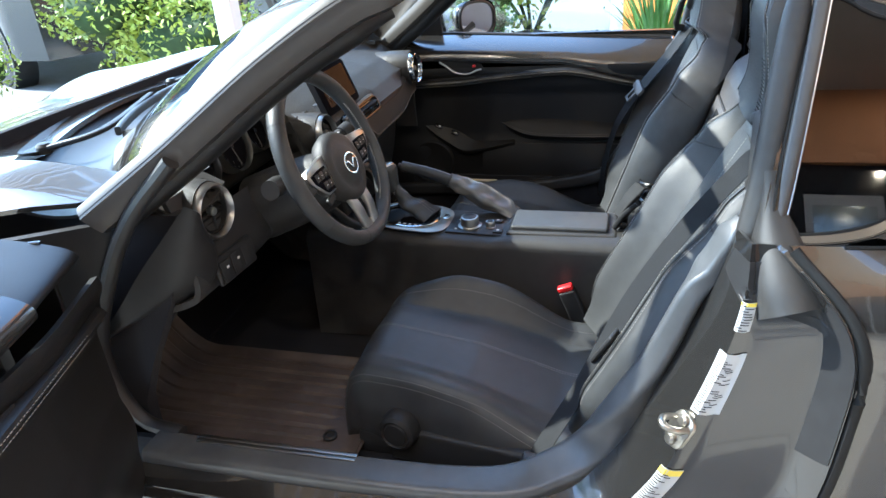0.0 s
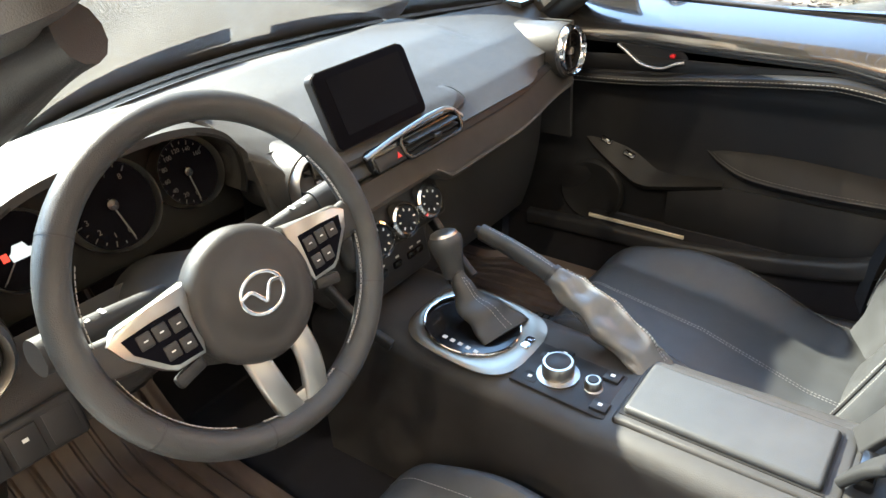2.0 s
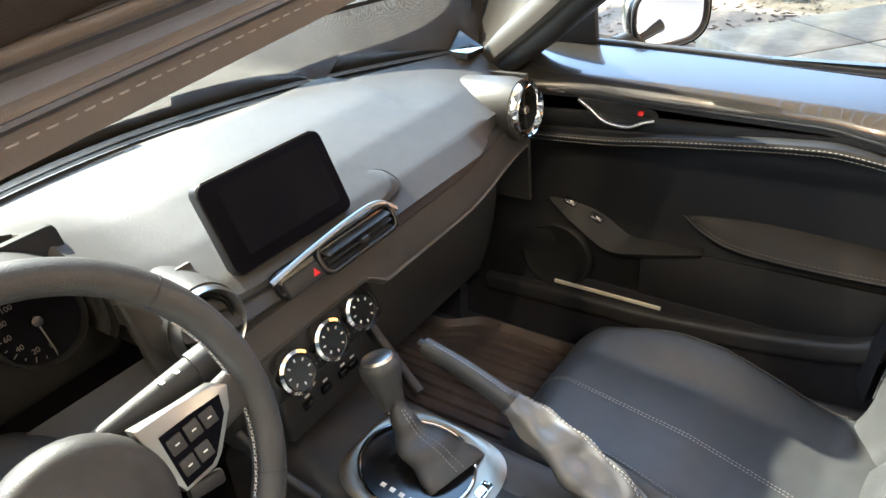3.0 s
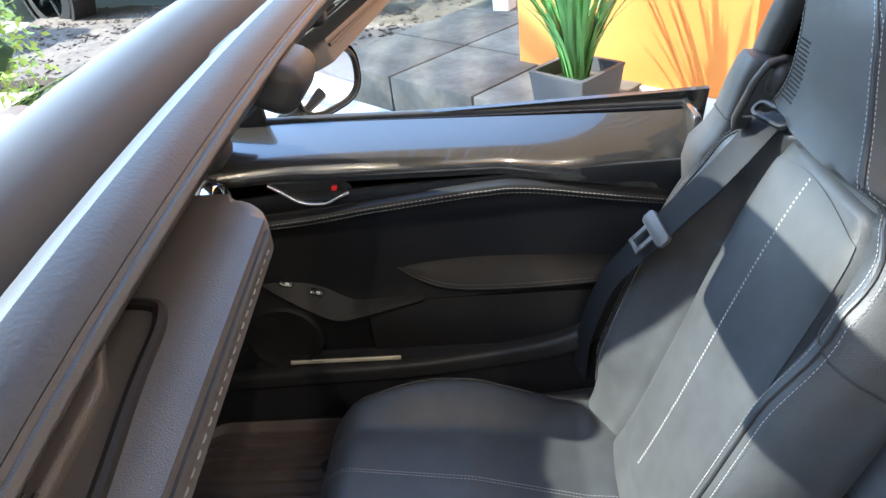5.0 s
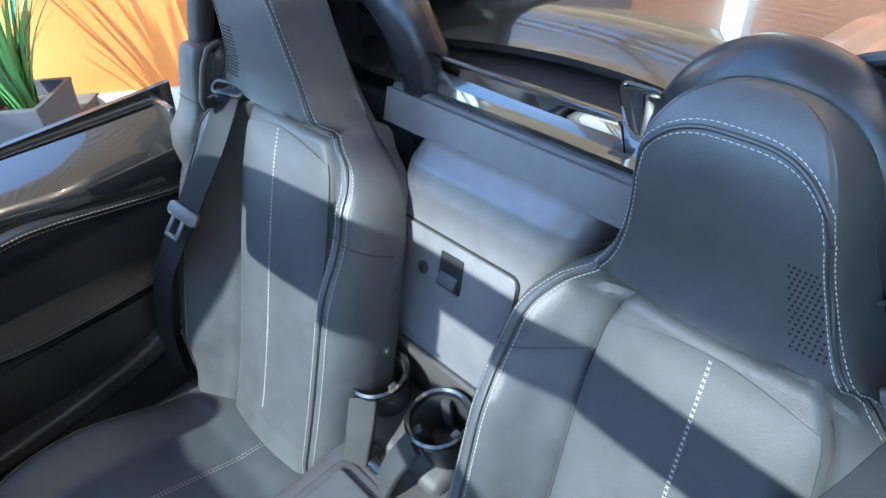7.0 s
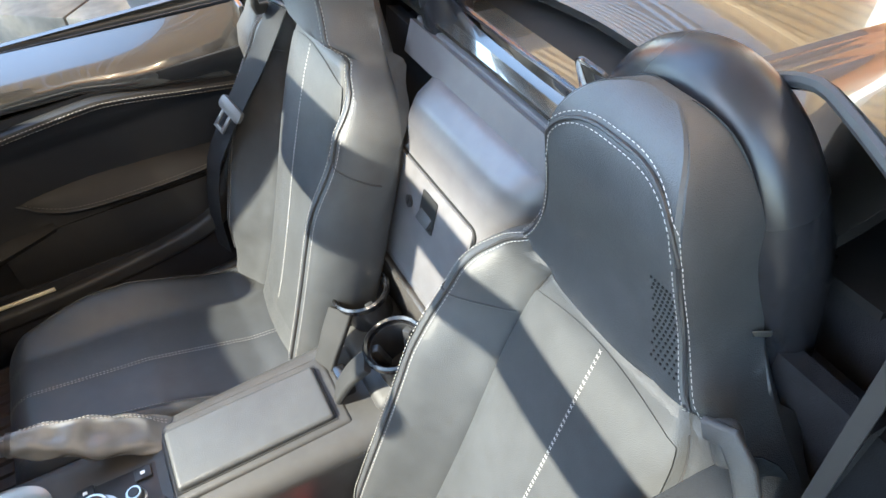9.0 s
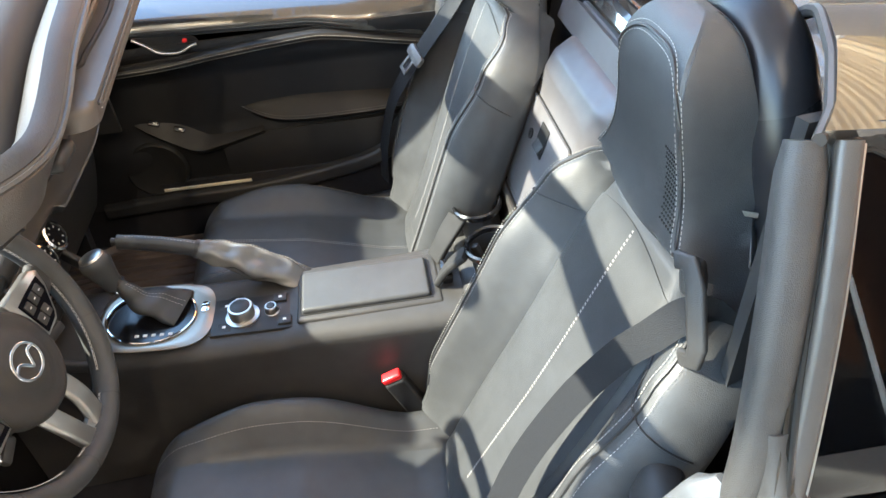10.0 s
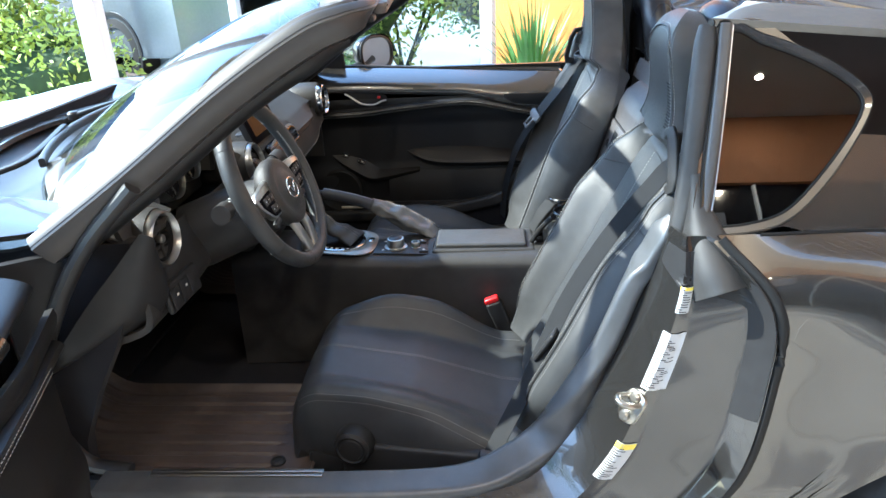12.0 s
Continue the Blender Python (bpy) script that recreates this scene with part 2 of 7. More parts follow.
def spline(points, n):
    """A Catmull-Rom line through control points."""
    p = [Vector(q) for q in points]
    p = [2 * p[0] - p[1], *p, 2 * p[-1] - p[-2]]
    out = []
    segs = len(p) - 3
    for k in range(n + 1):
        f = k / n * segs
        i = min(int(f), segs - 1)
        t = f - i
        a, b, c, d = p[i:i + 4]
        out.append(0.5 * (2 * b + (c - a) * t + (2 * a - 5 * b + 4 * c - d) * t ** 2 + (3 * b - a - 3 * c + d) * t ** 3))
    return out


def sweep(path, profile, up=(0, 0, 1), closed=False, scale=None, caps=True, bm=None):
    """Carries a closed 2D profile (side, up) along a path."""
    bm = bm or bmesh.new()
    path = [Vector(p) for p in path]
    n, rings = len(path), []
    for i, p in enumerate(path):
        a = path[(i - 1) % n] if closed else path[max(i - 1, 0)]
        b = path[(i + 1) % n] if closed else path[min(i + 1, n - 1)]
        t = (b - a).normalized()
        side = t.cross(Vector(up)).normalized()
        upv = side.cross(t)
        s = scale(i / (n - 1)) if scale else 1.0
        rings.append([bm.verts.new(p + side * x * s + upv * y * s) for x, y in profile])
    m = len(profile)
    for i in range(n if closed else n - 1):
        a, b = rings[i], rings[(i + 1) % n]
        for j in range(m):
            bm.faces.new((a[j], a[(j + 1) % m], b[(j + 1) % m], b[j]))
    if caps and not closed:
        bm.faces.new(rings[0][::-1])
        bm.faces.new(rings[-1])
    return bm


def ring_profile(rx, ry=None, n=12):
    ry = ry or rx
    return [(rx * math.cos(a), ry * math.sin(a)) for a in (2 * math.pi * k / n for k in range(n))]


def rect_profile(w, h, r=0.002, n=3):
    out = []
    for cx, cy, a0 in ((w / 2 - r, h / 2 - r, 0), (-w / 2 + r, h / 2 - r, 90), (-w / 2 + r, -h / 2 + r, 180), (w / 2 - r, -h / 2 + r, 270)):
        for k in range(n + 1):
            a = radians(a0 + 90 * k / n)
            out.append((cx + r * math.cos(a), cy + r * math.sin(a)))
    return out


def tube(path, r, n=12, **kw):
    return sweep(path, ring_profile(r, n=n), **kw)


def rbox(size, m=None, r=0.004, seg=2, bm=None):
    """A box with rounded edges, about the origin of the pose m."""
    part_bm = bmesh.new()
    bmesh.ops.create_cube(part_bm, size=1.0)
    bmesh.ops.scale(part_bm, vec=size, verts=part_bm.verts)
    if r:
        bmesh.ops.bevel(part_bm, geom=list(part_bm.edges), offset=min(r, 0.49 * min(size)), segments=seg, profile=0.5, affect="EDGES")
    if m is not None:
        part_bm.transform(m)
    return join(bm, part_bm)


def join(bm, other):
    """Adds other to bm."""
    if bm is None:
        return other
    me = bpy.data.meshes.new("tmp")
    other.to_mesh(me)
    bm.from_mesh(me)
    bpy.data.meshes.remove(me)
    other.free()
    return bm


def lathe(profile, m=None, n=32, bm=None):
    """Turns a profile of (radius, height) about z, in the pose m."""
    t = bmesh.new()
    rows = [[t.verts.new((r * math.cos(2 * math.pi * k / n), r * math.sin(2 * math.pi * k / n), h)) for k in range(n)] for r, h in profile]
    for a, b in zip(rows, rows[1:]):
        for k in range(n):
            t.faces.new((a[k], a[(k + 1) % n], b[(k + 1) % n], b[k]))
    bmesh.ops.remove_doubles(t, verts=t.verts, dist=1e-6)
    if m is not None:
        t.transform(m)
    return join(bm, t)


def prism(outline, depth, m=None, r=0.0, seg=2, bm=None):
    """A flat outline (x, y) given a depth along z, with rounded rims, in the pose m."""
    t = bmesh.new()
    low = [t.verts.new((x, y, 0)) for x, y in outline]
    top = [t.verts.new((x, y, depth)) for x, y in outline]
    n = len(outline)
    t.faces.new(low[::-1])
    f = t.faces.new(top)
    for k in range(n):
        t.faces.new((low[k], low[(k + 1) % n], top[(k + 1) % n], top[k]))
    if r:
        bmesh.ops.bevel(t, geom=list(f.edges), offset=r, segments=seg, profile=0.5, affect="EDGES")
    if m is not None:
        t.transform(m)
    return join(bm, t)


def frame_of(at, normal, up=(0, 0, 1)):
    """A pose at a place whose z looks along normal and whose y is as near up as can be."""
    z = Vector(normal).normalized()
    x = Vector(up).cross(z).normalized()
    y = z.cross(x)
    m = Matrix((x, y, z)).transposed().to_4x4()
    m.translation = Vector(at)
    return m


def rounded(w, h, r, n=5):
    return rect_profile(w, h, r, n)


def stitches(path, normal_of, length=0.0036, gap=0.0020, wide=0.0010, lift=0.0008, bm=None, slant=0.0):
    """Small rounded threads along a line that lies on a surface."""
    bm = bm or bmesh.new()
    pts = [Vector(p) for p in path]
    acc, step = 0.0, length + gap
    dist = [0.0]
    for a, b in zip(pts, pts[1:]):
        dist.append(dist[-1] + (b - a).length)
    total = dist[-1]
    for k in range(int(total / step)):
        s0 = k * step
        i = max(0, min(len(pts) - 2, int(np.searchsorted(dist, s0 + length / 2)) - 1))
        seg = (pts[i + 1] - pts[i])
        t = seg.normalized()
        c = pts[i] + seg * ((s0 + length / 2 - dist[i]) / max(1e-9, dist[i + 1] - dist[i]))
        nrm = Vector(normal_of(k * step / total)).normalized()
        side = t.cross(nrm).normalized()
        t2 = (t + side * slant).normalized()
        side = t2.cross(nrm).normalized()
        c = c + nrm * lift
        hl, hw = length / 2, wide / 2
        q = [c + t2 * a * hl + side * b * hw for a, b in ((-1, -0.6), (-1, 0.6), (1, 0.6), (1, -0.6))]
        r = [c + t2 * a * hl * 0.6 + side * b * hw * 0.5 + nrm * wide * 0.6 for a, b in ((-1, -1), (-1, 1), (1, 1), (1, -1))]
        v = [bm.verts.new(p) for p in q + r]
        bm.faces.new(v[4:])
        for a in range(4):
            bm.faces.new((v[a], v[(a + 1) % 4], v[4 + (a + 1) % 4], v[4 + a]))
    return bm


# ---- the sports car's body ----
def xb(y):
    """The windscreen's lower edge in plan."""
    return -0.42 + 0.65 * y * y


def xh(y):
    return 0.365 + 0.21 * y ** 4


def zh(y):
    return 1.217 - 0.10 * y * y - 0.50 * y ** 4


CAR = thing("sports_car", (0.25, 0, 0.0), "grey metallic two-seat sports car, roof stowed, driver's door open", "car")


def glass_point(u, v):
    """Windscreen: u across, v from its lower edge to the header."""
    y0, y1 = (u - 0.5) * 1.44, (u - 0.5) * 1.12
    a = Vector((xb(y0), y0, 0.868))
    b = Vector((xh(y1) - 0.086, y1, zh(y1) + 0.004))
    p = a.lerp(b, v)
    return p + Vector((-0.02, 0, 0.03)) * math.sin(math.pi * v)


ws = part("windscreen", grid(glass_point, 28, 10), GLASS, CAR, "clear laminated glass windscreen")
ws.visible_shadow = False
# dark printed band along the lower edge of the glass
part("windscreen_band", grid(lambda u, v: glass_point(u, 0.002 + v * 0.035) + Vector((0.004, 0, -0.002)), 28, 2), PIANO, ws)

# windscreen frame: painted rail, seal and inner trim run up both pillars and across the header
RAIL = [(-0.115, -0.745, 0.856), (0.02, -0.695, 0.950), (0.165, -0.640, 1.058), (0.285, -0.594, 1.132), (0.345, -0.568, 1.153), (0.374, -0.535, 1.160), (0.379, -0.485, 1.167), (0.373, -0.39, 1.190), (0.367, -0.24, 1.209), (0.365, 0.0, 1.217)]
RAIL = RAIL + [(x, -y, z) for x, y, z in RAIL[-2::-1]]


def frame_rail(profile, n=120):
    """Carries a profile (towards the opening, outwards) along the whole windscreen frame."""
    path = spline(RAIL, n)

    def fn(u, v):
        i = round(u * n)
        t = (path[min(i + 1, n)] - path[max(i - 1, 0)]).normalized()
        w = abs(path[i].y)
        up = Vector((-0.55, 0, 0.83)).lerp(Vector((0, 0, 1)), smooth01(0.60, 0.50, w)).normalized()
        sd = t.cross(up).normalized()
        up = sd.cross(t)
        a, b = profile[round(v * len(profile)) % len(profile)]
        if a < 0:
            a *= 1 - 0.45 * math.exp(-((w - 0.545) / 0.040) ** 2)
        return path[i] + sd * a + up * b * (1 + 0.5 * smooth01(0.50, 0.60, w))
    return grid(fn, n, len(profile), close_v=True, caps=True)


hdr = part("windscreen_frame", frame_rail([(-0.092, -0.004), (-0.088, 0.006), (-0.080, 0.014), (-0.068, 0.020), (-0.056, 0.0225), (-0.046, 0.0215), (-0.038, 0.017), (-0.032, 0.010), (-0.028, 0.001), (-0.034, -0.008), (-0.06, -0.010), (-0.085, -0.010)]), FRAMEPAINT, CAR, "grey painted windscreen frame")
part("roof_seal", frame_rail([(-0.026, 0.000), (-0.023, 0.008), (-0.017, 0.014), (-0.008, 0.017), (0.000, 0.014), (0.005, 0.008), (0.003, 0.002), (-0.02, -0.002)]), RUBBER, hdr, "thick rubber roof seal")
part("header_trim", frame_rail([(0.003, 0.009), (0.007, 0.005), (0.0075, 0.002), (-0.003, -0.011), (-0.012, -0.018), (-0.03, -0.020), (-0.070, -0.016), (-0.072, -0.010), (-0.02, -0.002)]), GREYTRIM, hdr, "dark grey moulded header trim")
part("header_piping", frame_rail([(0.0090, 0.0045), (0.0078, 0.0062), (0.0060, 0.0060), (0.0058, 0.0040), (0.0075, 0.0030)]), GREYTRIM, hdr)


def visor(a, b, tilt, label, deep=0.062):
    """Padded visor with a stitched long edge from a to b, reaching forward under the header."""
    a, b = Vector(a), Vector(b)
    along = (b - a).normalized()
    ahead = (Vector((-1, 0, tilt)) - along * along.dot(Vector((-1, 0, tilt)))).normalized()
    up = along.cross(ahead)
    if up.z < 0:
        along, up = -along, -up
    ln = (b - a).length
    m = Matrix((along, ahead, up)).transposed().to_4x4()
    m.translation = (a + b) / 2 + ahead * deep / 2 - up * 0.012
    v = part("sun_visor", prism(rounded(ln, deep, 0.018, 8), 0.016, m, 0.006, 4), VISOR, hdr, label)
    edge = [m @ Vector((x, -deep / 2 - 0.0005, 0.007)) for x in np.linspace(-ln / 2 + 0.02, ln / 2 - 0.02, 60)]
    part("visor_stitching", stitches(edge, lambda t: -ahead, 0.0035, 0.0020, 0.0008), DARKTHREAD, v)
    part("visor_piping", tube([p + up * 0.004 for p in edge], 0.0014, 6), RUBBER, v)
    # vanity mirror lid in its rounded recess
    h = ln / 2
    well = spline([m @ Vector(p) for p in ((h - 0.066, 0.028, 0.0160), (h - 0.064, -0.002, 0.0160), (h - 0.072, -0.010, 0.0160), (h - 0.10, -0.012, 0.0160), (0.0, -0.017, 0.0160), (-h + 0.09, -0.012, 0.0160), (-h + 0.066, -0.008, 0.0160), (-h + 0.062, 0.028, 0.0160))], 60)
    part("vanity_recess", tube(well, 0.0024, 8, up=up), INK, v)
    lid = part("vanity_lid", prism([(h - 0.080, 0.028), (-h + 0.078, 0.028), (-h + 0.078, 0.000), (-h + 0.10, -0.005), (h - 0.10, -0.005), (h - 0.080, 0.004)], 0.005, m @ Matrix.Translation((0, 0, 0.0155)), 0.0025, 3), VISOR, v, "closed vanity mirror lid")
    for k in range(4):
        part("grip_rib", tube([m @ Vector((-0.03, -0.003 + 0.0028 * k, 0.0205)), m @ Vector((0.03, -0.003 + 0.0028 * k, 0.0205))], 0.0009, 6), HARD, lid)
    return v


visor((0.388, -0.142, 1.191), (0.397, -0.470, 1.163), 0.06, "black padded sun visor, lowered, with a closed vanity lid")
visor((0.362, 0.080, 1.186), (0.372, 0.480, 1.152), -0.30, "black padded sun visor, half lowered", 0.13)
for sgn in (-1, 1):
    part("visor_pivot", rbox((0.020, 0.034, 0.012), Matrix.Translation((0.372, sgn * 0.492, 1.148)), 0.005, 3), HARD, hdr)
    part("visor_clip", rbox((0.026, 0.022, 0.018), Matrix.Translation((xh(0.12) - 0.016, sgn * 0.112, zh(0.12) - 0.012)), 0.006, 3), HARD, hdr)
# central latch cover of the roof
part("latch_cover", rbox((0.048, 0.050, 0.026), Matrix.Translation((xh(0) - 0.006, -0.035, zh(0) - 0.006)) @ pose(0, 0, 0, 0, 25, 0), 0.010, 4), HARD, hdr)
# interior mirror on a short stem
rvm = frame_of((0.135, 0.0, 1.128), (0.93, -0.25, -0.25))
mir = part("interior_mirror", prism(rounded(0.215, 0.062, 0.022, 8), 0.018, rvm @ Matrix.Translation((0, 0, -0.018)), 0.006, 3), HARD, CAR, "black-framed interior mirror")
part("mirror_glass", prism(rounded(0.205, 0.052, 0.018, 8), 0.001, rvm @ Matrix.Translation((0, 0, 0.0005))), MIRROR, mir, smooth=False)
part("mirror_stem", tube(spline([(0.118, 0.0, 1.130), (0.105, 0.0, 1.150), (0.115, 0.0, 1.172)], 10), 0.009, 10, up=(0, 1, 0)), HARD, mir)


def mirrored(points, sgn):
    return [(x, y * -sgn, z) for x, y, z in points]


PIL = [(-0.115, -0.745, 0.856), (0.02, -0.695, 0.950), (0.165, -0.640, 1.058), (0.270, -0.598, 1.118), (0.330, -0.570, 1.142)]


def pillar(sgn):
    """Inner pillar trim; points are given for the driver's side (y < 0)."""
    inner = spline(PIL, 24)
    part("pillar_trim", sweep([Vector((p.x + 0.006, (p.y + 0.058) * -sgn, p.z - 0.020)) for p in inner], ring_profile(0.030, 0.028, 12), scale=lambda s: 1.0 - 0.45 * smooth01(0.7, 1.0, s)), DOORPAD, hdr, "black moulded inner pillar trim")


pillar(1)
pillar(-1)


# bonnet with raised wings, cowl, wipers
def hood_z(x, y):
    base = lerp_table([(-1.75, 0.60), (-1.2, 0.76), (-0.62, 0.845), (-0.2, 0.872)], x)
    wing = 0.055 * math.exp(-((abs(y) - 0.60) / 0.14) ** 2) * lerp_table([(-1.7, 0.3), (-1.1, 1.0), (-0.4, 0.75), (-0.1, 0.2)], x)
    crown = 0.02 * math.cos(min(1, abs(y) / 0.45) * math.pi / 2)
    side = 0.30 * max(0.0, abs(y) - 0.70) ** 1.3 / 0.15 ** 0.3
    return base + wing + crown - side


def hood_rear(y):
    return -0.60 + 0.62 * y * y


part("bonnet", thicken(grid(lambda u, v: Vector((x := hood_rear((v - .5) * 1.2) * u + (1 - u) * (-1.72 + 0.5 * (v - .5) ** 2), y := (v - .5) * 1.2, hood_z(x, y))), 30, 36), 0.012), PAINT, CAR, "grey painted bonnet with raised wings")
for sgn in (-1, 1):
    part("front_wing", thicken(grid(lambda u, v: Vector((x := -1.70 + u * (1.58 - 0.20 * smooth01(0.30, 0.55, v)), (y := sgn * (0.604 + 0.26 * v ** 0.8)) * (1 - 0.12 * smooth01(-1.1, -1.75, x)), hood_z(x, abs(y)) - 0.50 * max(0, v - 0.62) ** 1.6 * (1 if x > -1.28 or x < -1.72 else 0.4))), 30, 14), 0.01), PAINT, CAR, "grey painted front wing")
    part("wing_side", thicken(grid(lambda u, v: Vector((x := -0.66 + u * 0.34, sgn * (0.862 - 0.05 * v * v), (hood_z(x, 0.864) - 0.108) * (1 - v) + 0.24 * v)), 8, 8), 0.01), PAINT, CAR)
part("cowl", thicken(grid(lambda u, v: Vector((lx := (xb((v - .5) * 1.36) + 0.01) * u + (hood_rear((v - .5) * 1.36) - 0.06) * (1 - u), (v - .5) * 1.36, 0.862 - 0.03 * math.sin(math.pi * u) + 0.0 * lx)), 8, 30), 0.006), HARD, CAR, "black plastic cowl below the windscreen")
for y0 in (-0.42, 0.16):
    blade = [glass_point(0.5 + (y0 + 0.50 * k / 10) / 1.44, 0.035 + 0.012 * k / 10) + Vector((-0.012, 0, 0.016)) for k in range(11)]
    w = part("wiper", sweep(blade, rect_profile(0.012, 0.018, 0.004)), RUBBER, CAR, "black windscreen wiper")
    arm = [Vector((hood_rear(y0) + 0.02, y0 - 0.02, 0.868)), Vector((xb(y0) - 0.05, y0 + 0.03, 0.895)), blade[5] + Vector((-0.008, 0, 0.012))]
    part("wiper_arm", sweep(spline(arm, 12), rect_profile(0.020, 0.010, 0.003), scale=lambda s: 1.2 - 0.6 * s), HARD, w)
    part("wiper_pivot", lathe([(0.016, 0), (0.016, 0.014), (0.011, 0.02), (0, 0.021)], Matrix.Translation(arm[0] + Vector((0, 0, -0.008))), 16), HARD, w)

# floor pan, firewall, tunnel, rear bulkhead
part("floor_pan", rbox((1.55, 1.36, 0.04), Matrix.Translation((0.12, 0, 0.215)), 0.01), CARPET, CAR, "black carpeted floor pan")
part("firewall", thicken(grid(lambda u, v: Vector((-0.56 - 0.10 * math.sin(u * 1.5), (v - .5) * 1.40, 0.22 + 0.66 * u)), 8, 6), 0.02), CARPET, CAR, "black carpeted firewall")
part("toe_board", thicken(grid(lambda u, v: Vector((-0.62 + 0.22 * (1 - u), (v - .5) * 1.36, 0.236 + 0.25 * u * u)), 8, 4), 0.01), CARPET, CAR)
for sgn in (-1, 1):
    part("kick_panel", thicken(grid(lambda u, v: Vector((-0.60 + (0.60 + linear_table([(0.23, -0.21), (0.42, -0.20), (0.52, -0.155), (0.66, -0.075), (0.76, -0.03), (0.85, -0.02)], z := 0.23 + 0.60 * v)) * u, sgn * (0.655 + 0.02 * (1 - u) + 0.010 * math.sin(3 * v)), z)), 10, 12), 0.03), CARPET, CAR, "black carpeted kick panel")
    front_seal = [(0.03, -0.700, 0.940), (-0.055, -0.715, 0.855), (-0.135, -0.712, 0.745), (-0.205, -0.706, 0.610), (-0.215, -0.702, 0.500), (-0.180, -0.698, 0.415), (-0.10, -0.700, 0.398)]
    part("front_seal", sweep([Vector((p.x, p.y * -sgn, p.z)) for p in spline(front_seal, 40)], ring_profile(0.013, 0.015, 10), up=(0, sgn, 0.2)), RUBBER, CAR)
    part("front_jamb", thicken(grid(lambda u, v: Vector((-0.205 - 0.155 * u + 0.12 * smooth01(0.55, 0.92, z := 0.34 + 0.50 * v), sgn * (0.712 + 0.10 * u), z)), 8, 14), 0.01), HARD, CAR, "dark painted front door jamb")
    part("inner_sill", thicken(grid(lambda u, v: Vector((-0.60 + 1.50 * u, sgn * (0.678 if sgn > 0 else 0.712 - 0.05 * smooth01(0.72, 0.9, u)), 0.22 + (0.19 if sgn > 0 else 0.165) * v)), 20, 4), 0.012), CARPET, CAR)
part("rear_bulkhead", thicken(grid(lambda u, v: Vector((0.90 + 0.12 * v, (u - .5) * 1.26, 0.24 + 0.66 * v)), 12, 10), 0.03), CARPET, CAR, "black carpeted rear bulkhead")

# sills, with the trim that runs on up the rear door post
SILL_IN = [(-0.14, -0.690, 0.40), (0.05, -0.690, 0.408), (0.30, -0.694, 0.413), (0.56, -0.686, 0.424), (0.66, -0.676, 0.475), (0.735, -0.658, 0.60), (0.785, -0.646, 0.735), (0.815, -0.646, 0.800), (0.838, -0.652, 0.860)]
JAMB_A = [(-0.16, -0.722, 0.395), (0.30, -0.724, 0.402), (0.60, -0.712, 0.425), (0.70, -0.70, 0.50), (0.765, -0.675, 0.63), (0.81, -0.650, 0.76), (0.838, -0.668, 0.85)]
SILL_DRIVER = [(-0.14, -0.737, 0.386), (0.05, -0.738, 0.388), (0.30, -0.738, 0.391), (0.50, -0.729, 0.399), (0.60, -0.706, 0.430), (0.67, -0.683, 0.486), (0.735, -0.660, 0.60), (0.785, -0.646, 0.735), (0.815, -0.646, 0.800), (0.838, -0.652, 0.860)]
JAMB_DRIVER = [(-0.16, -0.768, 0.378), (0.30, -0.770, 0.384), (0.58, -0.748, 0.408), (0.69, -0.712, 0.49), (0.765, -0.677, 0.63), (0.81, -0.650, 0.76), (0.838, -0.668, 0.85)]
JAMB_B = [(-0.16, -0.815, 0.350), (0.30, -0.820, 0.345), (0.78, -0.815, 0.365), (0.925, -0.80, 0.465), (0.966, -0.785, 0.66), (0.952, -0.783, 0.775), (0.880, -0.735, 0.856)]


def side(points, sgn, n):
    return [Vector((p.x, p.y * -sgn, p.z)) for p in spline(points, n)]


def jamb_surface(sgn):
    a, b = side(JAMB_DRIVER if sgn < 0 else JAMB_A, sgn, 48), side(JAMB_B, sgn, 48)

    def jamb(u, v):
        k = min(47, max(0, int(u * 48)))
        p, q = a[k].lerp(a[k + 1], u * 48 - k), b[k].lerp(b[k + 1], u * 48 - k)
        fx = linear_table([(0, 0), (0.38, 0.22), (0.44, 0.30), (0.74, 0.84), (0.84, 0.93), (1, 1)], v)
        fy = linear_table([(0, 0), (0.38, 0.66), (0.44, 0.62), (0.74, 0.70), (0.84, 0.88), (1, 1)], v)
        return Vector((p.x + (q.x - p.x) * fx, p.y + (q.y - p.y) * fy, p.z + (q.z - p.z) * v))
    return jamb


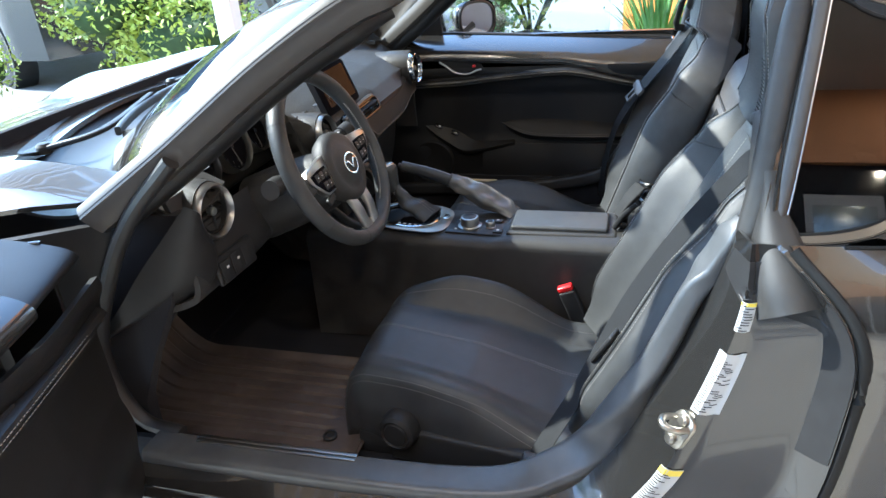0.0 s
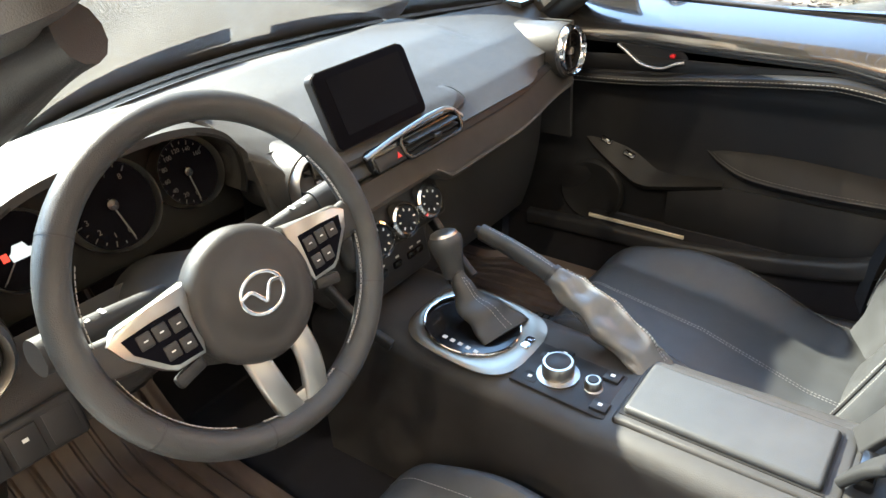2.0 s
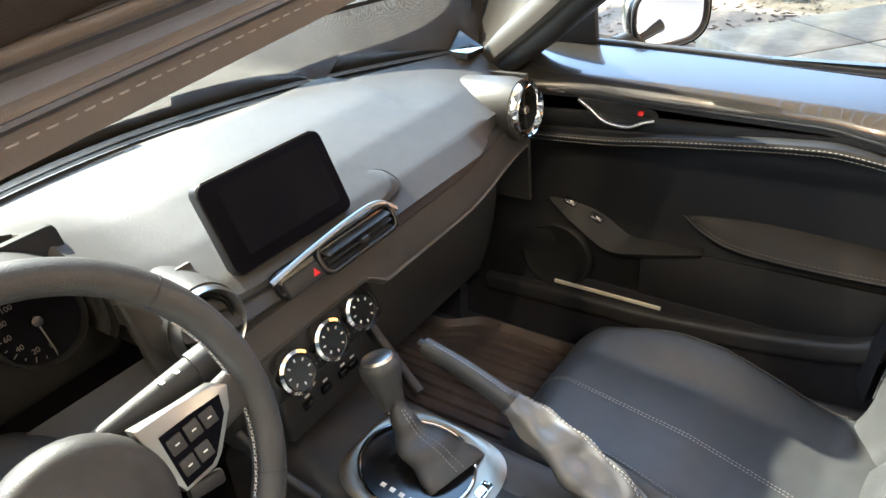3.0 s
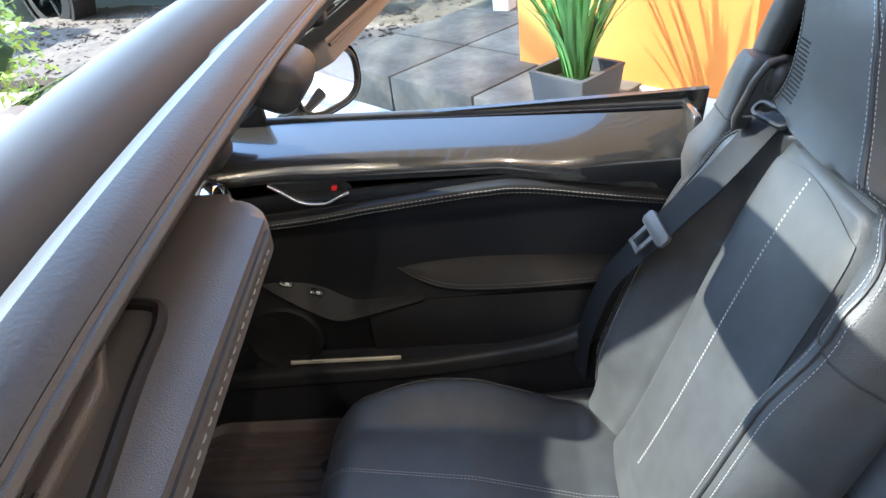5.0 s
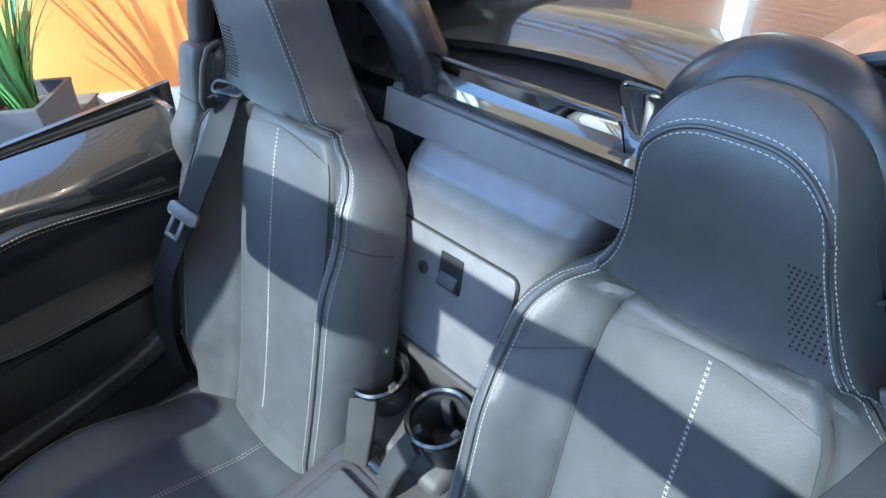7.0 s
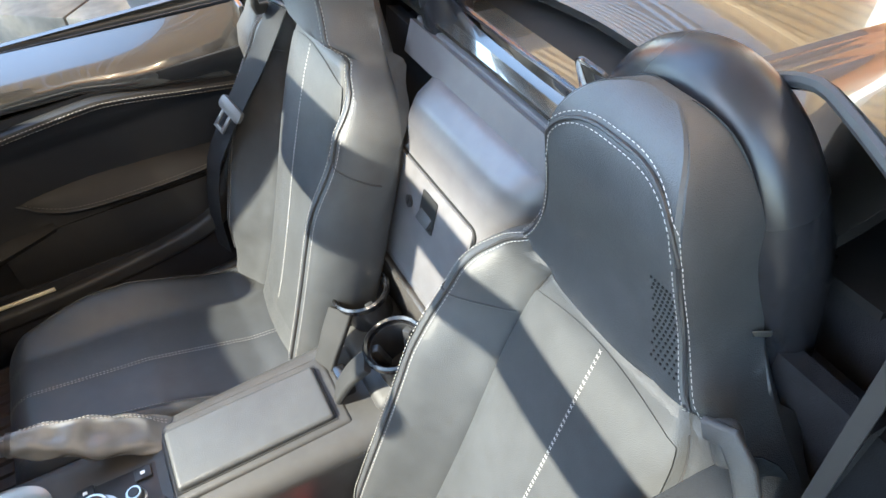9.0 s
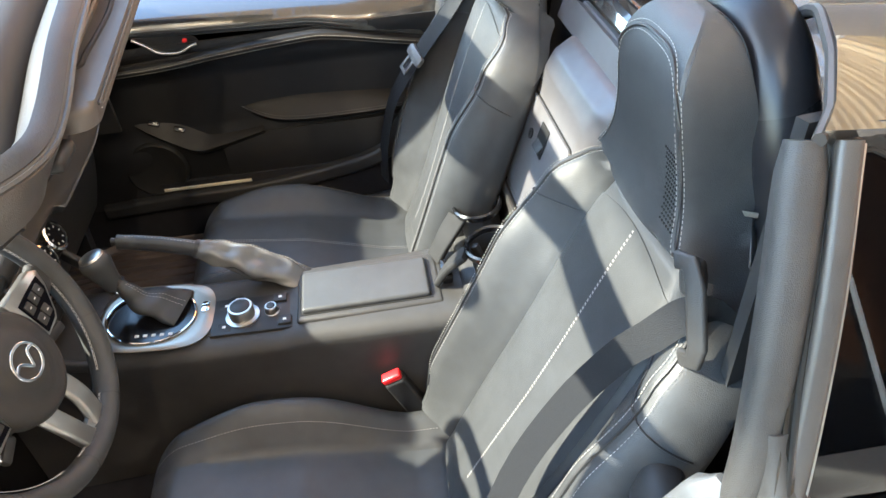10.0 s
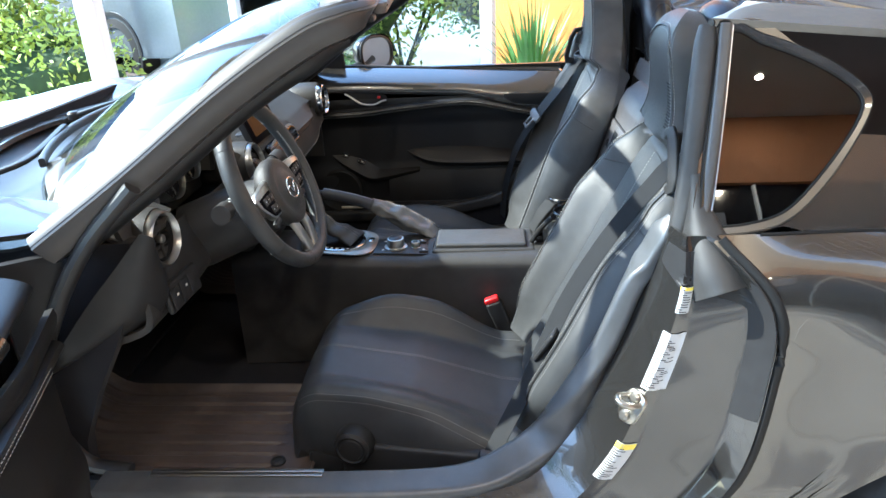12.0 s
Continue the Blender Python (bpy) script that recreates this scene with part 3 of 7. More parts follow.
def body_side(sgn):
    jamb = jamb_surface(sgn)
    j = part("door_jamb", thicken(grid(jamb, 48, 40), 0.006), SHADEPAINT, CAR, "grey painted door jamb and sill")
    part("outer_door_seal", sweep(side([(x + 0.006, y, z) for x, y, z in JAMB_B[2:]], sgn, 30), ring_profile(0.0055, 0.008, 10)), INK, j)
    sill = SILL_DRIVER if sgn < 0 else [(x, y + 0.010, z - 0.046 * smooth01(0.62, 0.45, x)) for x, y, z in SILL_IN]
    # driver's side takes the sky-lightened copy, passenger's the plain black plastic
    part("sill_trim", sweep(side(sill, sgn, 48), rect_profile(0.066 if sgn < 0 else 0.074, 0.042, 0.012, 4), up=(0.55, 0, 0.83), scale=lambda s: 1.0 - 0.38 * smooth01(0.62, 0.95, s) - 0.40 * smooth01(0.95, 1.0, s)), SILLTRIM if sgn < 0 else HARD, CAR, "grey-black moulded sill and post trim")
    part("sill_side", thicken(grid(lambda u, v: Vector((-0.12 + 1.10 * u, sgn * (0.815 + 0.02 * math.sin(3.1 * v)), 0.35 - 0.16 * v)), 10, 6), 0.01), PAINT, CAR)
    for k in range(2):
        if sgn < 0:
            part("scuff_plate", sweep([Vector((-0.05, -0.712 - 0.011 * k, 0.4085 + 0.001 * k)), Vector((0.262, -0.713 - 0.011 * k, 0.4125 + 0.001 * k))], rect_profile(0.008, 0.003, 0.001)), SATIN, CAR, "brushed metal scuff strip")
        else:
            part("scuff_plate", sweep([Vector((0.02, 0.664, 0.393 - 0.015 * k)), Vector((0.248, 0.664, 0.392 - 0.015 * k))], rect_profile(0.005, 0.008, 0.001)), GLINTMETAL, CAR, "metal scuff strip, sun reflection put into its pale colour")
    # tall post trim and weather strip in front of the quarter window
    post = [(0.838, -0.672, 0.745), (0.846, -0.665, 0.82), (0.858, -0.648, 0.90), (0.872, -0.606, 1.02), (0.888, -0.556, 1.122)]
    part("post_seal", sweep(side(post, sgn, 20), rect_profile(0.034, 0.036, 0.013, 5), scale=lambda s: 1.0 - 0.25 * smooth01(0.93, 1.0, s)), SOFT, CAR, "thick grey-black rubber post seal")
    strip = [(0.868, -0.692, 0.850), (0.880, -0.670, 0.90), (0.896, -0.622, 1.02), (0.911, -0.568, 1.126)]
    part("post_strip", sweep(side(strip, sgn, 16), rect_profile(0.018, 0.020, 0.005)), GREYTRIM, CAR, "dark grey post strip")
    part("post_edging", sweep(side([(x + 0.008, y - 0.007, z) for x, y, z in strip], sgn, 16), rect_profile(0.002, 0.003, 0.0005)), SATIN, CAR, "thin bright post edging")
    cap = rbox((0.050, 0.085, 0.060), Matrix.Translation((0.826, sgn * 0.588, 0.728)) @ pose(0, 0, 0, 0, 20, 14 * sgn), 0.020, 4)
    part("post_cap", cap, SOFT, CAR, "black moulded belt post cap")


body_side(-1)
body_side(1)


# rear quarter: wing over the wheel, buttress with its window, deck
AXLE_R, AXLE_F, WHEEL_Z = 1.40, -0.91, 0.31


def quarter(sgn):
    section = [(0.705, 0.862), (0.76, 0.848), (0.805, 0.800), (0.832, 0.71), (0.842, 0.58), (0.830, 0.42), (0.80, 0.28)]

    edge_x = [(0.365, 0.79), (0.465, 0.925), (0.56, 0.955), (0.66, 0.966), (0.775, 0.952), (0.82, 0.925), (0.856, 0.884), (0.90, 0.870)]
    edge_y = [(0.365, 0.815), (0.465, 0.800), (0.66, 0.785), (0.775, 0.783), (0.82, 0.762), (0.856, 0.735), (0.90, 0.725)]

    def wing(u, v):
        k = u ** 1.6
        x = 0.93 + 1.20 * k
        z_low = 0.27
        if abs(x - AXLE_R) < 0.36:
            z_low = max(z_low, WHEEL_Z + math.sqrt(0.36 ** 2 - (x - AXLE_R) ** 2))
        z_top = 0.862 + 0.02 * math.sin(k * 2.5) - 0.06 * k
        z = z_top + (z_low - z_top) * v
        flare = 0.018 * math.exp(-((x - AXLE_R) / 0.35) ** 2)
        y = smooth_table([(b, a) for a, b in section[::-1]], z)
        y = y + flare * smooth01(0.86, 0.7, z) - 0.16 * smooth01(0.6, 1.0, k)
        near = smooth01(0.22, 0.0, k)
        x += (smooth_table(edge_x, z) - 0.93) * smooth01(0.45, 0.0, k)
        y += (smooth_table(edge_y, z) - y) * near
        return Vector((x, sgn * y, z))
    part("wing_seam", tube([wing(q / 40, 0.0) + Vector((0, sgn * 0.002, 0.0)) for q in range(6, 41)], 0.0025, 6), INK, CAR)
    part("rear_wing", thicken(grid(wing, 48, 28), 0.008), PAINT, CAR, "grey painted rear wing")

    def on_plane(x, z):
        return Vector((x, sgn * (0.70 - (z - 0.85) * 0.487), z))
    tri = [(0.872, 0.858), (0.893, 0.985), (0.9145, 1.110), (0.965, 1.097), (1.02, 1.076), (1.068, 1.050), (1.097, 1.024), (1.094, 0.998), (1.060, 0.950), (1.012, 0.898), (0.978, 0.874), (0.93, 0.862)]
    loop = [(p.x, p.z) for p in spline([(x, 0, z) for x, z in tri + tri[:1]], 56)][:-1]
    cx, cz = 0.97, 0.97

    def rim(u, v, grow):
        x, z = loop[round(u * 56) % 56]
        d = Vector((x - cx, z - cz)).normalized()
        return on_plane(x + d.x * grow * v, z + d.y * grow * v)
    part("quarter_window", prism_on([on_plane(x, z) for x, z in loop], Vector((0, sgn * -0.004, -0.002))), TINT, CAR, "dark tinted triangular quarter window")
    part("window_frame", thicken(grid(lambda u, v: rim(u, v, 0.013) + Vector((0, sgn * (0.001 + 0.003 * v), 0.0015)), 56, 3, close_u=True), 0.004), PAINT, CAR, "grey painted window surround")
    part("window_seal", sweep([rim(k / 56, 1.0, 0.013) + Vector((0, sgn * 0.002, 0.001)) for k in range(56)], ring_profile(0.0022, n=6), closed=True), INK, CAR)
    part("inner_seal", sweep([rim(k / 56, 1.0, 0.001) + Vector((0, sgn * 0.001, 0.001)) for k in range(56)], ring_profile(0.0022, n=6), closed=True), INK, CAR)

    def buttress(u, v):
        x, z = loop[round(u * 56) % 56]
        d = Vector((x - cx, z - cz)).normalized()
        # outer outline of the flying buttress
        a, b = x + d.x * 0.012, z + d.y * 0.012
        far = 0.90
        ox, oz = x + d.x * far, z + d.y * far
        top = 1.134 - 0.10 * max(0, ox - 0.90) - 0.12 * max(0, ox - 1.3)
        lowest = 0.862 - 0.03 * max(0, ox - 1.0)
        k = 1.0
        if d.y > 1e-3:
            k = min(k, (top - b) / (d.y * far))
        if d.y < -1e-3:
            k = min(k, (lowest - b) / (d.y * far))
        if d.x < -1e-3:
            k = min(k, ((0.852 + (oz > 0) * 0.0 + 0.18 * max(0, b - 0.86)) - a) / (d.x * far))
        k = max(0.004, k)
        p = on_plane(a + d.x * far * k * v, b + d.y * far * k * v)
        return p
    part("buttress", thicken(grid(buttress, 56, 8, close_u=True), 0.010), PAINT, CAR, "grey painted flying buttress beside the rear window")
    part("buttress_top", thicken(grid(lambda u, v: Vector((x := (r := linear_table([(0.235, 1.045), (0.30, 1.028), (0.373, 1.006), (0.459, 0.966), (0.543, 0.914), (0.57, 0.890)], y := 0.570 - 0.335 * v)) + (1.90 - r) * u, sgn * y, 1.136 - 0.10 * (x - 0.9) - 0.12 * max(0, x - 1.3) + 0.016 * math.sin(math.pi * v) - 0.055 * smooth01(0.55, 1.0, v))), 24, 20), 0.012), PAINT, CAR, "grey painted buttress top")
    part("buttress_rim", sweep([Vector((linear_table([(0.235, 1.045), (0.30, 1.028), (0.373, 1.006), (0.459, 0.966), (0.543, 0.914), (0.57, 0.890)], y) - 0.002, sgn * y, 1.130 - 0.10 * (1.0 - 0.9) + 0.016 * math.sin(math.pi * (0.57 - y) / 0.335) - 0.055 * smooth01(0.55, 1.0, (0.57 - y) / 0.335) + 0.10 * smooth01(0.45, 0.57, y) * 0.1)) for y in np.linspace(0.57, 0.24, 24)], ring_profile(0.005, 0.006, 8)), RUBBER, CAR)
    part("buttress_inner", thicken(grid(lambda u, v: Vector((0.90 + 0.35 * u, sgn * (0.54 - 0.10 * u), 0.80 + (0.325 - 0.04 * u) * v)), 8, 8), 0.012), HARD, CAR, "black inner buttress lining")


def prism_on(points, offset):
    bm = bmesh.new()
    a = [bm.verts.new(p) for p in points]
    b = [bm.verts.new(p + offset) for p in points]
    n = len(a)
    bm.faces.new(a)
    bm.faces.new(b[::-1])
    for k in range(n):
        bm.faces.new((a[k], b[k], b[(k + 1) % n], a[(k + 1) % n]))
    return bm


quarter(-1)
quarter(1)
part("rear_deck", thicken(grid(lambda u, v: Vector((1.13 - 0.12 * (2 * v - 1) ** 2 + (0.98 + 0.12 * (2 * v - 1) ** 2) * u, (v - .5) * 0.84, 0.985 + 0.022 * smooth01(0, 0.12, u) - 0.10 * u * u + 0.055 * smooth01(0.55, 1.0, abs(2 * v - 1)) - 0.012 * (2 * v - 1) ** 2)), 40, 28), 0.012), PAINT, CAR, "grey painted rear deck")
part("bulkhead", thicken(grid(lambda u, v: Vector((1.06 + 0.01 * math.sin(math.pi * u), (u - .5) * 1.16, 0.30 + 0.650 * v)), 12, 8), 0.012), CARPET, CAR, "black lined bulkhead behind the seats")
part("deck_gap", thicken(grid(lambda u, v: Vector((1.045 + 0.13 * u, (v - .5) * 0.92, 0.958)), 6, 8), 0.01), INK, CAR)
part("rear_glass", thicken(grid(lambda u, v: Vector((0.968 + 0.095 * u, (v - .5) * 0.80, 0.974 - 0.004 * u - 0.008 * (2 * v - 1) ** 2)), 6, 12), 0.006), PAINT, CAR, "dark glossy rear window ledge")
part("tail", thicken(grid(lambda u, v: Vector((2.08 + 0.02 * math.sin(3 * u), (v - .5) * 1.40, 0.25 + 0.60 * u)), 8, 8), 0.01), PAINT, CAR)


def wheel(x, y):
    w = part("wheel", lathe([(0.19, -0.10), (0.25, -0.105), (0.300, -0.085), (0.312, -0.05), (0.312, 0.05), (0.300, 0.085), (0.25, 0.105), (0.19, 0.10)], Matrix.Translation((x, y, WHEEL_Z)) @ pose(0, 0, 0, 90, 0, 0), 40), TYRE, CAR, "black tyre on a dark alloy wheel")
    part("rim", lathe([(0.0, -0.06), (0.06, -0.07), (0.18, -0.08), (0.195, -0.09), (0.195, 0.09), (0.18, 0.08), (0.06, 0.07), (0.0, 0.06)], Matrix.Translation((x, y, WHEEL_Z)) @ pose(0, 0, 0, 90, 0, 0), 32), CARDARK, w)


for sgn in (-1, 1):
    wheel(AXLE_R, sgn * 0.745)
    wheel(AXLE_F, sgn * 0.745)

def belt_tower(sgn):
    """Moulded cover of the belt reel behind a seat, wide at its foot."""
    rows = [(0.70, 0.865, 0.640, 0.170, 0.110), (0.79, 0.858, 0.640, 0.172, 0.112), (0.825, 0.862, 0.638, 0.166, 0.108), (0.850, 0.872, 0.632, 0.146, 0.094), (0.872, 0.876, 0.628, 0.130, 0.086), (0.92, 0.880, 0.616, 0.120, 0.076), (0.952, 0.884, 0.606, 0.112, 0.070), (0.962, 0.885, 0.604, 0.104, 0.062), (0.966, 0.886, 0.603, 0.085, 0.045)]
    outline = rounded(1.0, 1.0, 0.22, 7)
    k = len(outline)

    def fn(u, v):
        z, xc, yc, wx, wy = rows[round(u * (len(rows) - 1))]
        px, py = outline[round(v * k) % k]
        return Vector((xc + px * wx, sgn * (yc + py * wy), z - 0.30 * px * wx * smooth01(0.80, 0.95, z)))
    tower = part("belt_tower", grid(fn, len(rows) - 1, k, close_v=True, caps=True), SOFT, CAR, "black moulded belt reel cover")
    part("cover_seam", tube([fn(0.5, j / k) + Vector((0, 0, 0.002)) for j in range(k)], 0.0012, 6, closed=True), INK, tower)


belt_tower(1)

# roll hoops behind the seats
for sgn in (-1, 1):
    hoop = [(1.01, sgn * 0.190, 0.62), (1.0, sgn * 0.195, 0.94), (0.992, sgn * 0.207, 1.03), (0.988, sgn * 0.246, 1.085), (0.986, sgn * 0.300, 1.102), (0.987, sgn * 0.352, 1.078), (0.990, sgn * 0.386, 1.02), (0.998, sgn * 0.402, 0.93), (1.01, sgn * 0.430, 0.62)]
    part("roll_hoop", tube(spline(hoop, 48), 0.037, 20, up=(1, 0, 0)), HOOPSKIN, CAR, "black covered roll hoop")

# door catch, plugs and labels on the driver's door post
POST = jamb_surface(-1)


def post_near(at, v_low=0.04, v_high=0.36):
    at = Vector(at)
    return min(((u / 200, v_low + (v_high - v_low) * v / 20) for u in range(201) for v in range(21)), key=lambda uv: (POST(*uv) - at).length)


def post_normal(u, v):
    n = (POST(min(1, u + 0.02), v) - POST(u - 0.02, v)).cross(POST(u, v + 0.02) - POST(u, v - 0.02)).normalized()
    return n if n.y < 0 else -n




def gusset_at(a, b):
    """Black cover of the post: wide at the top, narrowing along the outer edge below."""
    u = 0.60 + 0.355 * b
    v0 = 0.74 - 0.66 * smooth01(0.80, 0.90, u)
    return POST(u, v0 + (0.975 - v0) * a) + Vector((-0.003, -0.005, 0.002))


gusset = grid(gusset_at, 18, 40)
part("post_gusset", thicken(gusset, 0.002), HARD, CAR, "black plastic post gusset")
part("post_foot", sweep(spline([(0.866, -0.650, 0.925), (0.870, -0.668, 0.880), (0.876, -0.690, 0.840), (0.886, -0.716, 0.800), (0.896, -0.735, 0.770)], 24), rect_profile(0.044, 0.046, 0.018, 6), scale=lambda s: 0.55 + 1.20 * smooth01(0.0, 0.85, s)), SOFT, CAR, "black rubber corner below the quarter window")
su, sv = post_near((0.800, -0.738, 0.572))
m = frame_of(POST(su, sv) + post_normal(su, sv) * 0.006, post_normal(su, sv), (0.4, 0, 0.9))
catch = part("door_striker", prism(rounded(0.038, 0.056, 0.014), 0.006, m, 0.002), STEEL, CAR, "zinc door striker")
part("striker_loop", tube(spline([m @ Vector(p) for p in ((-0.012, 0.012, 0.0), (-0.012, 0.012, 0.030), (0.0, 0.012, 0.042), (0.012, 0.012, 0.030), (0.012, 0.012, 0.0))], 20), 0.005, 10), STEEL, catch)
for q in (-0.018, 0.018):
    part("striker_bolt", lathe([(0.009, 0), (0.009, 0.005), (0.006, 0.008), (0, 0.008)], m @ Matrix.Translation((0.0, q, 0.006)), 12), STEEL, catch)
for at, r in (((0.905, -0.765, 0.775), 0.007), ((0.930, -0.772, 0.690), 0.006), ((0.760, -0.735, 0.505), 0.006), ((0.40, -0.765, 0.380), 0.007), ((0.62, -0.765, 0.388), 0.007)):
    pu, pv = post_near(at, 0.05, 0.95)
    pm = frame_of(POST(pu, pv) + post_normal(pu, pv) * 0.002, post_normal(pu, pv))
    part("body_plug", lathe([(r * 1.2, 0.0), (r * 1.1, 0.002), (r * 0.7, 0.0035), (0, 0.003)], pm, 16), RUBBER, CAR, "small black body plug")


def sticker(at, w, h, label, bars, band=None):
    """A paper label that follows the post's surface."""
    u0, v0 = post_near(at, 0.14, 0.40)
    lu = (POST(u0 + 0.01, v0) - POST(u0 - 0.01, v0)).length / 0.02
    lv = (POST(u0, v0 + 0.01) - POST(u0, v0 - 0.01)).length / 0.02

    def patch(x0, x1, y0, y1, lift, nx=6, ny=10):
        def fn(a, b):
            u = u0 + (y0 + (y1 - y0) * b) * h / lu
            v = v0 + (x0 + (x1 - x0) * a) * w / lv
            return POST(u, v) + post_normal(u, v) * (0.0078 + lift)
        return grid(fn, nx, ny)
    s = part("label", patch(-0.5, 0.5, -0.5, 0.5, 0.0), WHITE, CAR, label)
    bm = bmesh.new()
    rnd = random.Random(len(label))
    for k in range(bars * 2):
        y = 0.36 - 0.82 * k / max(1, 2 * bars - 1)
        ln = rnd.uniform(0.2, 0.86)
        join(bm, patch(-0.44, -0.44 + ln, y, y + 0.17 / bars, 0.0006, 3, 1))
    part("print", bm, INK, s, smooth=False)
    if band:
        part("colour_band", patch(-0.49, 0.49, 0.36, 0.49, 0.0007, 4, 2), band, s)


sticker((0.832, -0.742, 0.664), 0.034, 0.098, "white data label stuck to the door post", 12)
sticker((0.783, -0.790, 0.470), 0.030, 0.075, "white and yellow label stuck to the door post", 8, YELLOW)
sticker((0.850, -0.735, 0.762), 0.012, 0.040, "small yellow warning label on the door post", 5, YELLOW)


# ---- seats ----
BACK = [(0.36, 0.640), (0.42, 0.672), (0.50, 0.712), (0.62, 0.774), (0.74, 0.834), (0.86, 0.893), (0.92, 0.915), (1.00, 0.932), (1.08, 0.948), (1.135, 0.968)]


def back_x(z):
    return smooth_table(BACK, z)


SEAM = [(0.36, 0.192), (0.60, 0.206), (0.74, 0.209), (0.82, 0.198), (0.86, 0.174), (0.89, 0.136), (0.92, 0.111), (0.96, 0.097), (1.03, 0.084), (1.14, 0.079)]
HALF = [(0.36, 0.228), (0.45, 0.244), (0.60, 0.252), (0.74, 0.249), (0.82, 0.234), (0.86, 0.205), (0.89, 0.163), (0.92, 0.130), (0.96, 0.107), (1.03, 0.092), (1.14, 0.087)]
ZB, ZT, ZHR = 0.36, 1.1235, 0.888


def back_front(q, z):
    """How far the front of the backrest stands out, q from -1 to 1 across."""
    a = abs(q)
    bol = 0.062 * smooth01(0.50, 0.80, a) * lerp_table([(0.36, 0.6), (0.46, 1.0), (0.68, 1.0), (0.80, 0.65), (0.87, 0.25), (0.91, 0.0)], z)
    crown = 0.012 * (1 - (a / 0.5) ** 2) * smooth01(0.95, 0.80, z) if a < 0.5 else 0.0
    groove = -0.011 * math.exp(-((a - 0.50) / 0.024) ** 2) * smooth01(0.90, 0.84, z)
    head = 0.036 * smooth01(ZHR - 0.004, ZHR + 0.012, z + 0.020 * math.cos(q * 1.5) - 0.014) * crown_fade(z)
    crease = -0.010 * math.exp(-((z - ZHR + 0.010) / 0.006) ** 2) * smooth01(0.8, 0.6, a)
    return bol + crown + groove + head + crease


def crown_fade(z):
    """Draws front and back together over the rounded top of the headrest."""
    return max(0.0, 1 - max(0.0, (z - 1.035) / 0.0895) ** 2.4) ** (1 / 2.2)


def back_point(q, z, lift=0.0):
    """A place on the front of the backrest, seat-local: x along the car, w outwards, z up."""
    f = crown_fade(z)
    seam, half = smooth_table(SEAM, z) * f, smooth_table(HALF, z) * f
    a = abs(q)
    d = back_front(q, z) + lift
    k = max(0.0, (a - 0.80) / 0.20)
    w = a / 0.80 * seam if a < 0.80 else seam + (half - seam) * math.sin(k * math.pi / 2)
    d -= (0.065 * (1 - math.cos(k * math.pi / 2)) + 0.012 * k) * crown_fade(z)
    d -= 0.004 * max(0.0, 1 - abs(a - 0.80) / 0.03)
    slope = math.atan2(back_x(z + 0.03) - back_x(z - 0.03), 0.06)
    return Vector((back_x(z) - d * math.cos(slope), math.copysign(w, q), z + d * math.sin(slope)))


